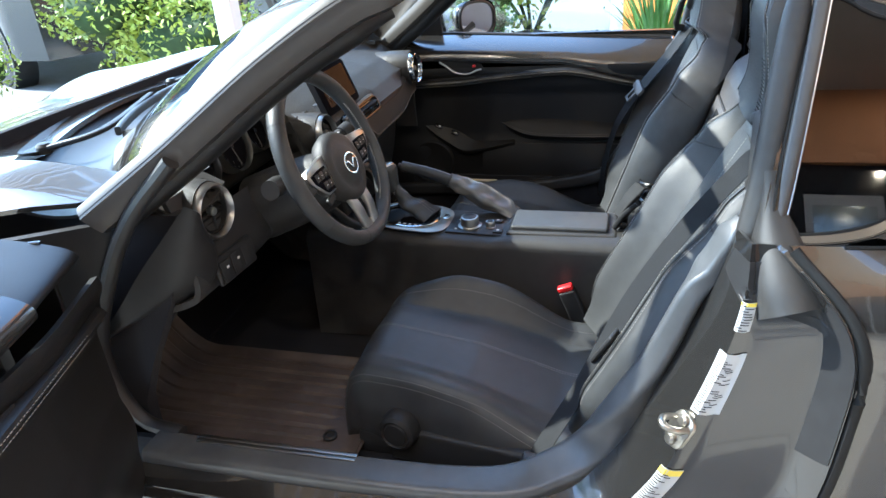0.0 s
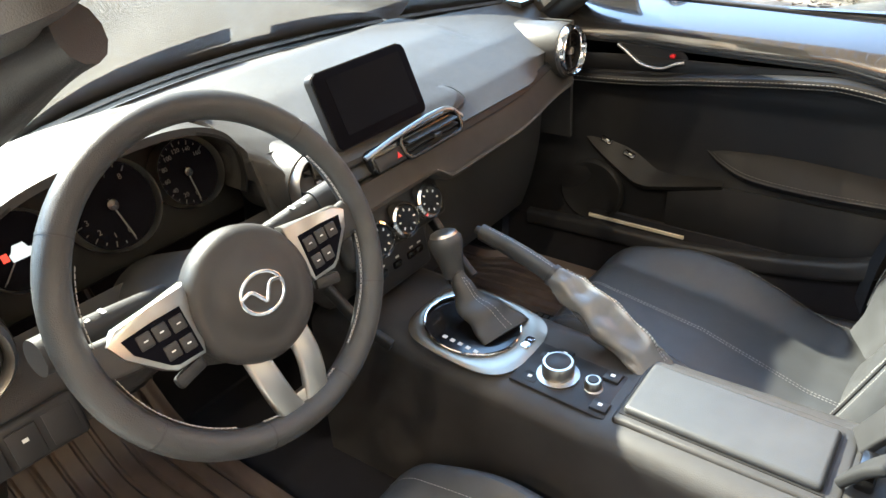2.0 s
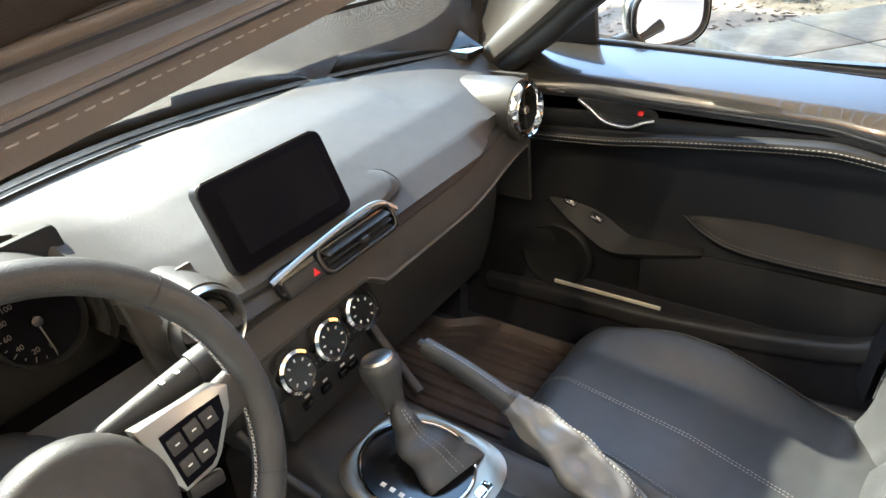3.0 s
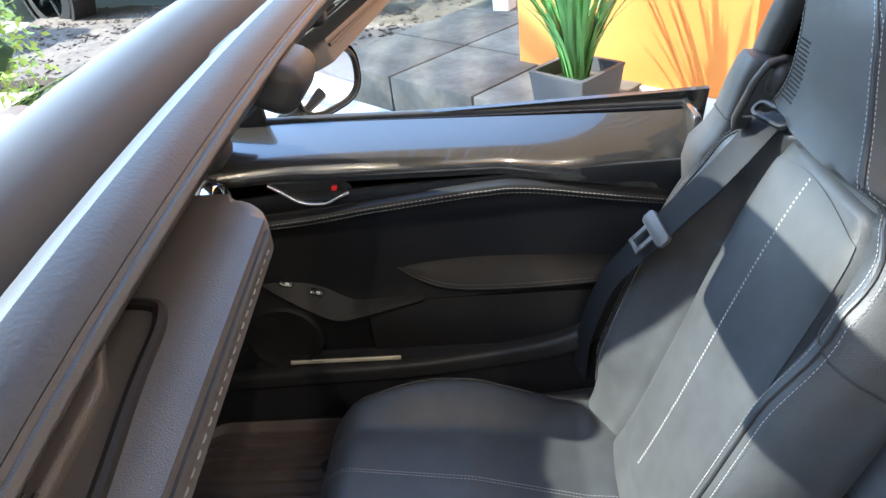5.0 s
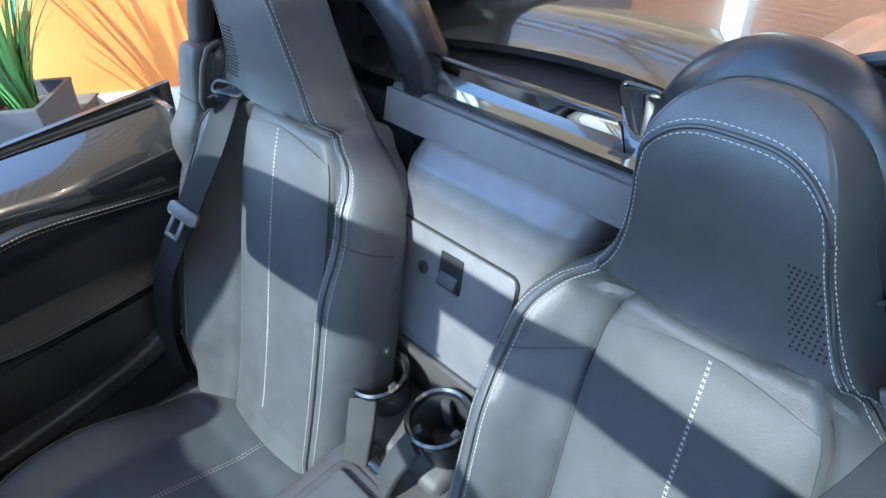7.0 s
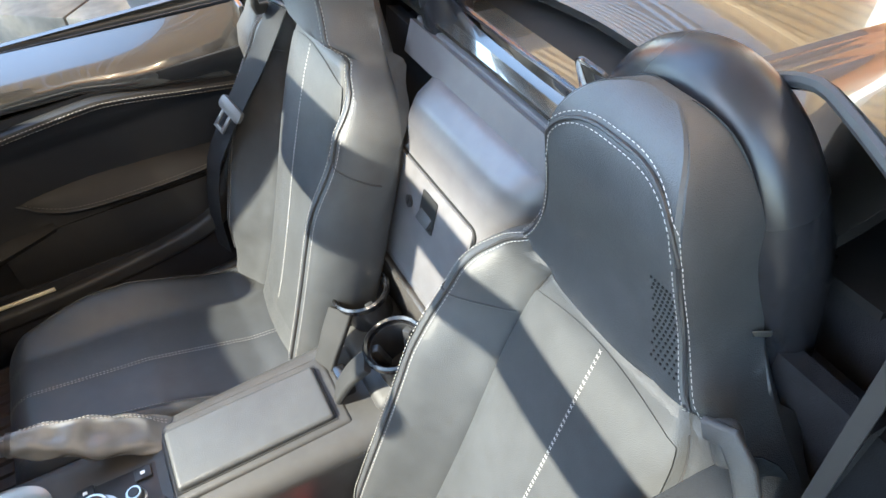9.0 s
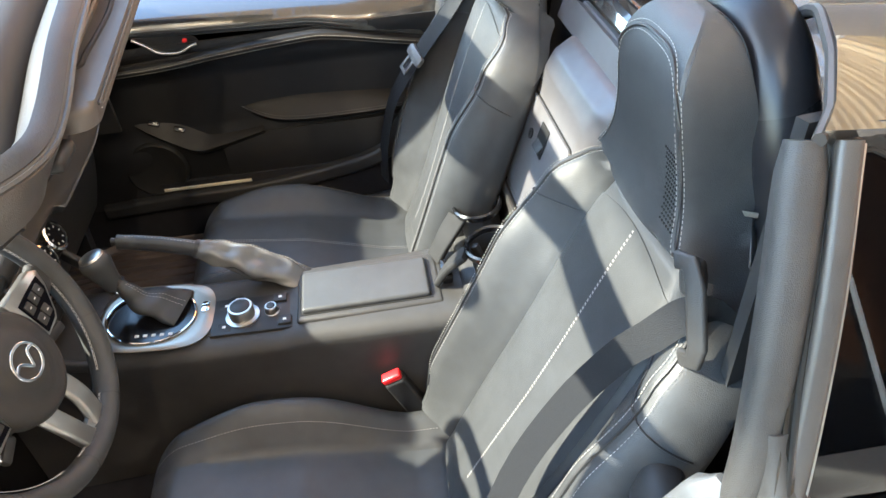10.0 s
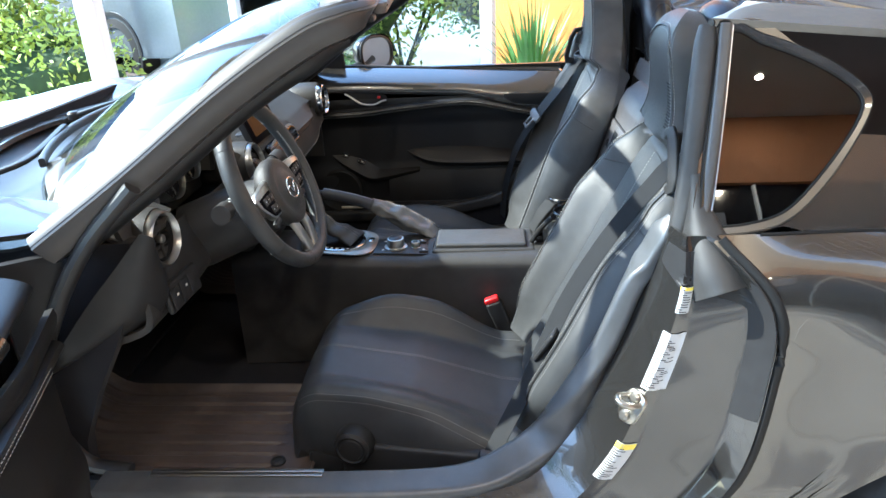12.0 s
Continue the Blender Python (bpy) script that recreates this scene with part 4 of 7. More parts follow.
def seat(yc, sgn, dx=0.0, dz=0.0, nod=0.0, tip=0.030, guide_at=(0.872, 0.140, 0.915), guide_up=(0.3, -0.4, 0.85)):
    """A bucket seat; w > 0 is towards the door."""
    def put(p):
        lean = tip * smooth01(0.55, 1.10, p.z) - 0.022 * smooth01(0.10, 0.24, p.y) * smooth01(0.74, 0.52, p.z) * smooth01(0.40, 0.46, p.z)
        return Vector((p.x - nod * smooth01(0.94, 1.10, p.z) + dx * smooth01(0.35, 1.0, p.z), yc + sgn * (p.y - lean), p.z + dz * smooth01(0.42, 0.70, p.z)))
    s = thing("bucket_seat", (0.40, yc, 0.236), "black leather bucket seat with pale stitching", "car seat", "front seats")
    NZ = 130

    def shell(u, v):
        z = ZB + (ZT - ZB) * (1 - (1 - u) ** 1.9)
        if v <= 0.68:
            q = -1 + 2 * v / 0.68
            return put(back_point(q, z))
        q = math.cos(math.pi * (v - 0.68) / 0.32)
        p = back_point(math.copysign(min(1, abs(q)), q), z)
        w_half = smooth_table(HALF, z) * crown_fade(z)
        thick = lerp_table([(0.36, 0.075), (0.7, 0.080), (0.9, 0.070), (1.04, 0.060), (1.115, 0.05)], z) * (1 - 5 * nod * smooth01(0.88, 0.98, z))
        roundness = math.sqrt(max(0.0, 1 - q ** 6))
        f = crown_fade(z)
        return put(Vector((back_x(z) + (0.037 * (1 - roundness) + thick * roundness) * f, q * w_half * (1 - 0.07 * roundness), z - 0.006 * f)))
    part("backrest", grid(shell, NZ, 100, close_v=True, caps=True), LEATHER, s, "black leather backrest with fixed headrest and side bolsters")

    insert = grid(lambda u, v: put(back_point(-0.47 + 0.94 * v, 0.40 + 0.462 * u - 0.02 * (2 * v - 1) ** 2 * u, 0.0012)), 60, 24)
    part("seat_insert", thicken(insert, 0.0008), PERFORATED, s, "perforated black leather insert")

    def trail(fn, n=60):
        pts = [put(fn(k / n)) for k in range(n + 1)]
        return pts

    up_n = (-0.88, 0, 0.47)
    bm = bmesh.new()
    for slant in (1.1, -1.1):
        stitches(trail(lambda t: back_point(0.02, 0.42 + t * (ZHR - 0.445), 0.0022)), lambda t: up_n, 0.0052, 0.0012, 0.0009, bm=bm, slant=slant)
    part("centre_stitching", bm, THREAD, s, "pale cross-stitched centre seam")
    for sg in (-1, 1):
        bm = bmesh.new()
        stitches(trail(lambda t: back_point(sg * 0.765, 0.43 + t * 0.60, 0.001), 90), lambda t: (-0.75, sgn * sg * 0.55, 0.35), bm=bm)
        stitches(trail(lambda t: back_point(sg * 0.838, 0.43 + t * 0.61, 0.0015), 90), lambda t: (-0.55, sgn * sg * 0.8, 0.2), bm=bm)
        part("bolster_stitching", bm, THREAD, s, "twin rows of pale stitching")
        part("bolster_seam", tube(trail(lambda t: back_point(sg * 0.80, 0.40 + t * 0.632, 0.0022), 70), 0.0022, 6), RUBBER, s)
        part("insert_seam", tube(trail(lambda t: back_point(sg * 0.50, 0.40 + t * 0.455, 0.0012), 70), 0.0015, 6), RUBBER, s)
        part("cross_seam", tube(trail(lambda t: back_point(sg * (0.52 + 0.46 * t), 0.800 - 0.055 * t + 0.02 * t * t, 0.0012), 30), 0.0013, 6), RUBBER, s)
    def arch(q0, rise, lift):
        """Line over the top of the headrest, joining the two bolster lines."""
        return [put(back_point(-q0 + 2 * q0 * k / 48, 1.030 + (0.054 + rise) * max(0, 1 - abs(k / 24 - 1) ** 3.5) ** (1 / 2.5), lift)) for k in range(49)]
    bm = stitches(arch(0.765, 0.0, 0.001), lambda t: (-0.8, 0, 0.6))
    stitches(arch(0.838, 0.010, 0.0015), lambda t: (-0.7, 0, 0.7), bm=bm)
    part("headrest_stitching", bm, THREAD, s, "twin rows of pale stitching over the headrest")
    part("headrest_seam", tube(arch(0.80, 0.005, 0.0016), 0.0020, 6), RUBBER, s)

    # cushion
    def cush(u, v, lift=0.0):
        x = 0.125 + 0.555 * u
        wo = linear_table([(0.12, 0.165), (0.18, 0.190), (0.40, 0.235), (0.62, 0.268), (0.70, 0.27)], x)
        wi = linear_table([(0.12, 0.165), (0.18, 0.185), (0.40, 0.210), (0.62, 0.225), (0.70, 0.225)], x)
        q = -1 + 2 * v
        a = abs(q)
        w_half = wo if q > 0 else wi
        nose = math.sqrt(max(0.0, 1 - max(0.0, (0.16 - u) / 0.16) ** 2.4))
        z = 0.290 + nose * (linear_table([(0.12, 0.430), (0.20, 0.430), (0.40, 0.398), (0.58, 0.340), (0.70, 0.325)], x) - 0.290)
        z += nose * (0.040 if q > 0 else 0.072) * smooth01(0.45, 0.80, a) * lerp_table([(0.13, 0.0), (0.34, 1.0), (0.42, 0.95), (0.58, 0.35), (0.70, 0.4)], x)
        z += nose * 0.008 * (1 - (a / 0.5) ** 2) if a < 0.5 else 0.0
        z -= (0.001 if q > 0 else 0.005) * math.exp(-((a - 0.52) / 0.02) ** 2) * smooth01(0.08, 0.2, u)
        z -= 0.115 * (1 - math.sqrt(max(0.0, 1 - max(0.0, (a - 0.76) / 0.24) ** 2)))
        return Vector((x, q * w_half * (1 - 0.12 * (1 - nose)), z + lift))
    body = grid(lambda u, v: put(cush(u, v)), 64, 64)
    rim_low = [v for v in body.verts if v.is_boundary]
    ext = bmesh.ops.extrude_edge_only(body, edges=[e for e in body.edges if e.is_boundary])
    for v in ext["geom"]:
        if isinstance(v, bmesh.types.BMVert):
            v.co.z = min(v.co.z - 0.02, 0.262)
            v.co.y = yc + (v.co.y - yc) * 0.93
            v.co.x += 0.012 if v.co.x < 0.2 else 0
    part("cushion", body, LEATHER, s, "black leather seat cushion")
    bm = bmesh.new()
    for v0 in (0.502, 0.514):
        stitches([put(cush(0.045 + 0.90 * k / 60, v0, 0.0006)) for k in range(61)], lambda t: (0, 0, 1), 0.0038, 0.0022, 0.0011, bm=bm)
    part("cushion_stitching", bm, THREAD, s, "pale stitched seam along the cushion")
    for v0, nn in ((0.935, 0.6), (0.955, 0.8), (0.17, 0.0)):
        part("edge_stitching", stitches([put(cush(0.06 + 0.86 * k / 60, v0, 0.001)) for k in range(61)], lambda t: (0, sgn * nn, 1 - 0.5 * nn)), THREAD, s)
    part("seat_base", rbox((0.50, 0.38, 0.06), Matrix.Translation((0.42, yc, 0.262)), 0.015, 2), HARD, s, "black plastic seat base")
    part("side_valance", rbox((0.42, 0.030, 0.085), Matrix.Translation((0.46, yc + sgn * 0.232, 0.300)) @ pose(0, 0, 0, 0, 0, sgn * 7), 0.012, 3), HARD, s, "black plastic side valance")
    km = frame_of((0.285, yc + sgn * 0.215, 0.345), (-0.15, sgn, 0.05))
    knob = part("height_knob", lathe([(0.040, 0.0), (0.040, 0.018), (0.037, 0.030), (0.030, 0.035), (0.028, 0.031), (0.0, 0.030)], km, 28), HARD, s, "round black seat adjuster knob")
    part("knob_cap", lathe([(0.024, 0.031), (0.022, 0.035), (0.0, 0.036)], km, 24), HARD, knob)
    part("rail", rbox((0.50, 0.03, 0.03), Matrix.Translation((0.42, yc + sgn * 0.17, 0.248)), 0.004), STEEL, s, "bare steel seat rail")
    # belt guide on the shoulder towards the door
    gm = frame_of(put(Vector(guide_at)), (-0.75, sgn * 0.55, 0.35), (guide_up[0], sgn * guide_up[1], guide_up[2]))
    guide = part("belt_guide", sweep([gm @ Vector(p) for p in ((-0.010, 0.048, 0.000), (0.008, 0.047, 0.012), (0.014, 0.025, 0.016), (0.014, -0.035, 0.016), (0.008, -0.050, 0.012), (-0.010, -0.052, 0.000))], rect_profile(0.020, 0.009, 0.004), up=gm.to_3x3() @ Vector((0, 0, 1))), SOFT, s, "black plastic belt guide")
    part("guide_root", rbox((0.026, 0.040, 0.020), gm @ Matrix.Translation((0.002, 0.030, -0.006)), 0.009, 3), SOFT, guide)
    tag = frame_of(put(back_point(0.985, 0.955)) + Vector((0, sgn * 0.001, 0)), (-0.50, sgn * 0.85, 0.1), (0, 0, 1))
    part("maker_tag", prism(rounded(0.022, 0.006, 0.001), 0.001, tag), SATIN, s, smooth=False)
    # speaker grille in the side of the headrest
    bm = bmesh.new()
    for r in range(15):
        for c in range(6):
            z = 0.920 + r * 0.0056
            p = back_point(0.52 + c * 0.040 + 0.020 * (r % 2), z, 0.0004)
            rbox((0.0012, 0.0019, 0.0019), Matrix.Translation(put(p)), 0, bm=bm)
    part("speaker_grille", bm, INK, s, smooth=False)
    return s


seat(-0.335, -1, nod=0.034, guide_at=(0.872, 0.176, 0.898), guide_up=(0.44, -0.70, 0.51))
seat(0.345, 1, -0.052, 0.040, nod=0.026, tip=-0.020)


# ---- dashboard ----
DASH = thing("dashboard", (-0.2, 0, 0.80), "black soft-touch dashboard with stitched lower pad", "dashboard")


def dash_top(u, v):
    """u across the car, v from the windscreen to the crease."""
    y = (u - 0.5) * 1.30
    hood = math.exp(-((y + 0.342) / 0.19) ** 4)
    rows = [(xb(y) + 0.012, 0.868), (-0.30, 0.884), (-0.17, 0.870), (-0.080, 0.846), (-0.010, 0.815), (0.026 - 0.07 * max(0, abs(y) - 0.40) / 0.2, 0.790)]
    if xb(y) > -0.31:
        rows[1] = (xb(y) * 0.75 + -0.085 * 0.25, 0.880)
        rows[2] = (xb(y) * 0.45 + -0.085 * 0.55, 0.866)
    k = v * 5
    i = min(4, int(k))
    t = k - i
    x = rows[i][0] + (rows[i + 1][0] - rows[i][0]) * t
    z = rows[i][1] + (rows[i + 1][1] - rows[i][1]) * t
    z += 0.052 * hood * smooth01(-0.36, -0.16, x)
    x = min(x, 0.03 - 0.215 * smooth01(0.172, 0.158, abs(y + 0.345)))
    return Vector((x, y, z))


part("dash_top", thicken(grid(dash_top, 80, 40), 0.006), DASHSKIN, DASH, "black grained dashboard top")


def lower_pad(u, v):
    """The padded band on the passenger's side, with its rounded lower edge."""
    y = -0.13 + 0.73 * u
    rows = [(0.010, 0.783), (0.026, 0.779), (0.034, 0.755), (0.041, 0.728), (0.041, 0.718), (0.032, 0.709), (-0.03, 0.700), (-0.10, 0.690)]
    k = v * 7
    i = min(6, int(k))
    t = k - i
    x = rows[i][0] + (rows[i + 1][0] - rows[i][0]) * t
    z = rows[i][1] + (rows[i + 1][1] - rows[i][1]) * t
    cut = smooth01(0.36, 0.29, u) * smooth01(0.25, 0.6, v)
    return Vector((x - 0.035 * smooth01(0.6, 1.0, u), y, z + 0.010 * u * u + 0.030 * cut))


part("lower_pad", grid(lower_pad, 40, 35), DASHSKIN, DASH, "black leather-look dash pad")
bm = bmesh.new()
for off in (0.50, 0.545):
    stitches([lower_pad(0.30 + 0.69 * k / 60, off) + Vector((0.0005, 0, 0)) for k in range(61)], lambda t: (0.9, 0, 0.4), bm=bm)
part("pad_stitching", bm, THREAD, DASH)
# raised black strip that paints the shade of the recess above the pad
part("pad_groove_shade", sweep([lower_pad(0.42 + 0.57 * k / 40, 0.125) + Vector((0.001, 0, 0.001)) for k in range(41)], rect_profile(0.016, 0.003, 0.001), up=(0.8, 0, 0.6)), INK, DASH, "black strip standing for the shaded groove above the dash pad")
part("glove_box", thicken(grid(lambda u, v: Vector((-0.10 - 0.06 * v * v, 0.10 + 0.52 * u, 0.690 - 0.28 * v)), 6, 10), 0.02), SOFT, DASH, "black plastic glove box panel")
part("dash_side", thicken(grid(lambda u, v: Vector((-0.34 + 0.33 * u, 0.628, 0.60 + 0.25 * v)), 6, 6), 0.01), SOFT, DASH)

# centre stack behind the controls
part("centre_panel", rbox((0.20, 0.25, 0.20), Matrix.Translation((-0.115, 0.015, 0.675)) @ pose(0, 0, 0, 0, 12, 0), 0.02, 3), SOFT, DASH, "black centre stack")
part("centre_shelf", rbox((0.11, 0.30, 0.030), Matrix.Translation((-0.05, 0.03, 0.800)) @ pose(0, 0, 0, 0, 18, 0), 0.010, 3), SOFT, DASH)
vent_c = part("centre_vent", rbox((0.020, 0.205, 0.036), Matrix.Translation((0.006, 0.083, 0.792)) @ pose(0, 0, 0, 0, -28, 0), 0.009, 3), PIANO, DASH, "gloss black slotted centre vent")
for k in range(3):
    part("vane", rbox((0.014, 0.120, 0.0025), Matrix.Translation((0.0175, 0.112, 0.784 + 0.009 * k)) @ pose(0, 0, 0, 0, 10, 0), 0.001), HARD, vent_c)
part("vent_loop", sweep([Matrix.Translation((0.014, 0.112, 0.793)) @ pose(0, 0, 0, 0, -28, 0) @ Vector((0.004, x, y)) for x, y in rounded(0.138, 0.036, 0.014, 6)], rect_profile(0.006, 0.008, 0.002), up=(0.88, 0, 0.47), closed=True), PIANO, vent_c, "gloss black vent frame")
part("vent_trim", sweep(spline([(0.012, -0.028, 0.806), (0.012, 0.04, 0.815), (0.011, 0.12, 0.820), (0.010, 0.168, 0.815), (0.014, 0.196, 0.794)], 30), rect_profile(0.007, 0.004, 0.0012), up=(0.6, 0, 0.8)), SATIN, vent_c, "satin silver vent outline")
part("hazard_switch", rbox((0.008, 0.060, 0.022), Matrix.Translation((0.017, 0.015, 0.790)) @ pose(0, 0, 0, 0, -28, 0), 0.003), HARD, vent_c)
part("hazard_mark", prism([(-0.005, -0.004), (0.005, -0.004), (0, 0.005)], 0.0006, frame_of((0.0215, 0.030, 0.792), (0.9, 0, 0.45))), RED, vent_c, smooth=False)
part("vent_tab", rbox((0.012, 0.016, 0.008), Matrix.Translation((0.024, 0.115, 0.793)), 0.003), HARD, vent_c)
vent_c.location += Vector((0.017, -0.020, 0.010))

def island(u, v):
    """Raised mount of the display, a long rounded tongue of the dash top."""
    a = 2 * math.pi * u
    yy, vv = math.copysign(abs(math.cos(a)) ** 0.55, math.cos(a)), math.copysign(abs(math.sin(a)) ** 0.55, math.sin(a))
    p = dash_top(0.5 + (0.045 + 0.185 * yy * v) / 1.30, 0.800 + 0.120 * vv * v)
    return p + Vector((0, 0, 0.007 * smooth01(1.0, 0.93, v) + 0.0035))


part("display_island", grid(island, 64, 14, close_u=True), DASHSKIN, DASH, "raised black display mount")
part("island_gap", tube([island(k / 64, 1.0) for k in range(64)], 0.0016, 6, closed=True), INK, DASH)
# display
SM = frame_of((-0.018, 0.030, 0.877), (0.93, -0.02, 0.36), (0, 0, 1))
disp = thing("display_screen", (-0.018, 0.040, 0.815), "black tablet-style display standing on the dashboard, switched off", "screen")
part("case", prism(rounded(0.190, 0.112, 0.012), 0.014, SM @ Matrix.Translation((0, 0, -0.016)), 0.004), HARD, disp, "black plastic case")
part("bezel", prism(rounded(0.186, 0.108, 0.010), 0.0030, SM @ Matrix.Translation((0, 0, -0.002)), 0.001), DIAL, disp)
part("glass", prism(rounded(0.150, 0.082, 0.003), 0.0008, SM @ Matrix.Translation((0.004, 0.003, 0.0012))), SCREEN, disp, "dark blank screen", smooth=False)
part("stand", rbox((0.05, 0.12, 0.06), Matrix.Translation((-0.045, 0.040, 0.815)), 0.01), HARD, disp)


def round_vent(at, radius, normal, label, mat):
    """Round air vent: ring, dark throat, louvres, hub."""
    m = frame_of(at, normal)
    r = radius
    v = part("air_vent", lathe([(r * 0.80, 0.0), (r * 0.84, 0.010), (r * 0.92, 0.016), (r * 1.0, 0.012), (r * 1.04, 0.0), (r * 1.04, -0.03), (r * 0.80, -0.03)], m, 48), mat, DASH, label)
    part("throat", lathe([(r * 0.80, 0.004), (r * 0.76, -0.03), (0, -0.032)], m, 32), INK, v)
    part("collar", lathe([(r * 0.80, 0.003), (r * 0.72, 0.006), (r * 0.68, 0.0), (r * 0.70, -0.02), (r * 0.80, -0.02)], m, 40), INK, v)
    bm = bmesh.new()
    for k in range(-3, 4):
        h = k * r * 0.19
        rbox((2 * math.sqrt(max(0, (r * 0.7) ** 2 - h * h)), 0.0022, 0.014), m @ Matrix.Translation((0, h, -0.008)) @ pose(0, 0, 0, 18, 0, 0), 0, bm=bm)
    part("louvres", bm, INK, v, smooth=False)
    part("cross_bar", rbox((0.0025, r * 1.4, 0.006), m @ Matrix.Translation((0, 0, 0.002)), 0.001), SOFT, v)
    part("hub", lathe([(0.0, -0.004), (r * 0.16, -0.004), (r * 0.16, 0.006), (r * 0.12, 0.009), (0.0, 0.009)], m, 24), SATIN, v, "silver vent hub")


round_vent((-0.020, -0.566, 0.800), 0.050, (1, -0.06, 0.05), "round air vent with a satin silver ring", SATIN)
round_vent((0.012, 0.566, 0.806), 0.048, (1, -0.02, 0.05), "round air vent with a chrome ring", CHROME)
round_vent((0.008, -0.125, 0.806), 0.042, (1, 0.0, 0.22), "round air vent with a satin silver ring", SATIN)


def vent_pod(y, z, r, depth, x0):
    return lathe([(r * 0.7, -depth), (r * 1.15, -depth * 0.7), (r * 1.16, -0.02), (r * 1.08, 0.002), (r * 1.03, 0.002), (r * 1.03, -0.03)], frame_of((x0, y, z), (1, 0, 0.05)), 40)


part("vent_pod", vent_pod(-0.566, 0.800, 0.050, 0.16, -0.022), SOFT, DASH)
part("vent_pod", vent_pod(0.566, 0.806, 0.048, 0.16, 0.008), SOFT, DASH)
part("vent_pod", vent_pod(-0.125, 0.806, 0.042, 0.14, 0.004), SOFT, DASH)

# instrument binnacle
part("binnacle_hood", thicken(grid(lambda u, v: Vector((-0.20 + (0.150 - 0.02 * abs(math.cos(math.pi * u))) * v, -0.345 + 0.172 * math.copysign(abs(math.cos(a := math.pi * (1.10 - 1.20 * u))) ** 0.8, math.cos(a)), 0.838 + 0.088 * math.copysign(abs(math.sin(a)) ** 0.8, math.sin(a)))), 40, 10), 0.010), SOFT, DASH, "black cowl over the gauges")
part("binnacle_liner", thicken(grid(lambda u, v: Vector((-0.195 + 0.135 * v, -0.345 + 0.166 * math.copysign(abs(math.cos(a := math.pi * (1.10 - 1.20 * u))) ** 0.8, math.cos(a)), 0.838 + 0.082 * math.copysign(abs(math.sin(a)) ** 0.8, math.sin(a)))), 40, 10), 0.003), INK, DASH, "black lining of the gauge cowl")
part("binnacle_back", rbox((0.02, 0.36, 0.16), Matrix.Translation((-0.135, -0.342, 0.836)) @ pose(0, 0, 0, 0, -18, 0), 0.01), INK, DASH)


def lettering(name, word, size, m, mat, parent):
    """Flat printed characters, centred on the pose m."""
    curve = bpy.data.curves.new(name, "FONT")
    curve.body = word
    curve.size = size
    curve.align_x, curve.align_y = "CENTER", "CENTER"
    source = bpy.data.objects.new(name, curve)
    bm = bmesh.new()
    me = bpy.data.meshes.new_from_object(source)
    bm.from_mesh(me)
    bpy.data.objects.remove(source)
    bpy.data.meshes.remove(me)
    bpy.data.curves.remove(curve)
    bm.transform(m)
    return part(name, bm, mat, parent, smooth=False)


def gauge(y, z, r, x, label, marks, words=(), first=225, sweep_angle=270):
    m = frame_of((x, y, z), (0.95, 0, 0.30))
    g = part("gauge", lathe([(r, -0.02), (r, 0.004), (r * 0.985, 0.009), (r * 0.960, 0.006), (r * 0.945, -0.012)], m, 48), RING, DASH, label)
    part("dial", lathe([(r * 0.965, -0.006), (r * 0.30, -0.008), (0, -0.008)], m, 40), DIAL, g)
    bm = bmesh.new()
    for k in range(marks):
        a = radians(first - sweep_angle * k / (marks - 1))
        rbox((r * (0.12 if k % 2 == 0 else 0.06), r * 0.020, 0.0006), m @ pose(0, 0, 0, 0, 0, math.degrees(a)) @ Matrix.Translation((r * 0.83, 0, -0.0052)), 0, bm=bm)
    part("scale", bm, DIALPRINT, g, smooth=False)
    for k, word in enumerate(words):
        a = radians(first - sweep_angle * k / (len(words) - 1))
        lettering("numeral", word, r * 0.17, m @ Matrix.Translation((r * 0.64 * math.cos(a), r * 0.64 * math.sin(a), -0.0058)), DIALPRINT, g)
    part("needle", rbox((r * 0.95, r * 0.030, 0.0012), m @ pose(0, 0, 0, 0, 0, first) @ Matrix.Translation((r * 0.34, 0, -0.003)), 0), DIALPRINT, g, smooth=False)
    part("needle_cap", lathe([(r * 0.13, -0.004), (r * 0.12, 0.0), (0, 0.001)], m, 20), PIANO, g)


gauge(-0.342, 0.848, 0.056, -0.098, "round rev counter with chrome rim", 17, [str(k) for k in range(9)], 280, 232)
gauge(-0.235, 0.846, 0.046, -0.102, "round speedometer with chrome rim", 17, [str(20 * k) for k in range(9)], 272, 236)
gauge(-0.452, 0.842, 0.046, -0.100, "round information display with chrome rim", 9, (), 225, 90)
icon = frame_of((-0.096, -0.452, 0.842), (0.95, 0, 0.30))
part("display_icon", prism([(-0.012, -0.007), (0.014, -0.007), (0.015, 0.001), (0.008, 0.003), (0.005, 0.010), (-0.006, 0.010), (-0.010, 0.003), (-0.013, 0.001)], 0.0006, icon), ICONWHITE, DASH, "lit white car symbol", smooth=False)
part("display_warning", prism([(-0.021, -0.004), (-0.014, -0.004), (-0.014, 0.005), (-0.021, 0.005)], 0.0006, icon), ICONRED, DASH, "lit red warning mark", smooth=False)

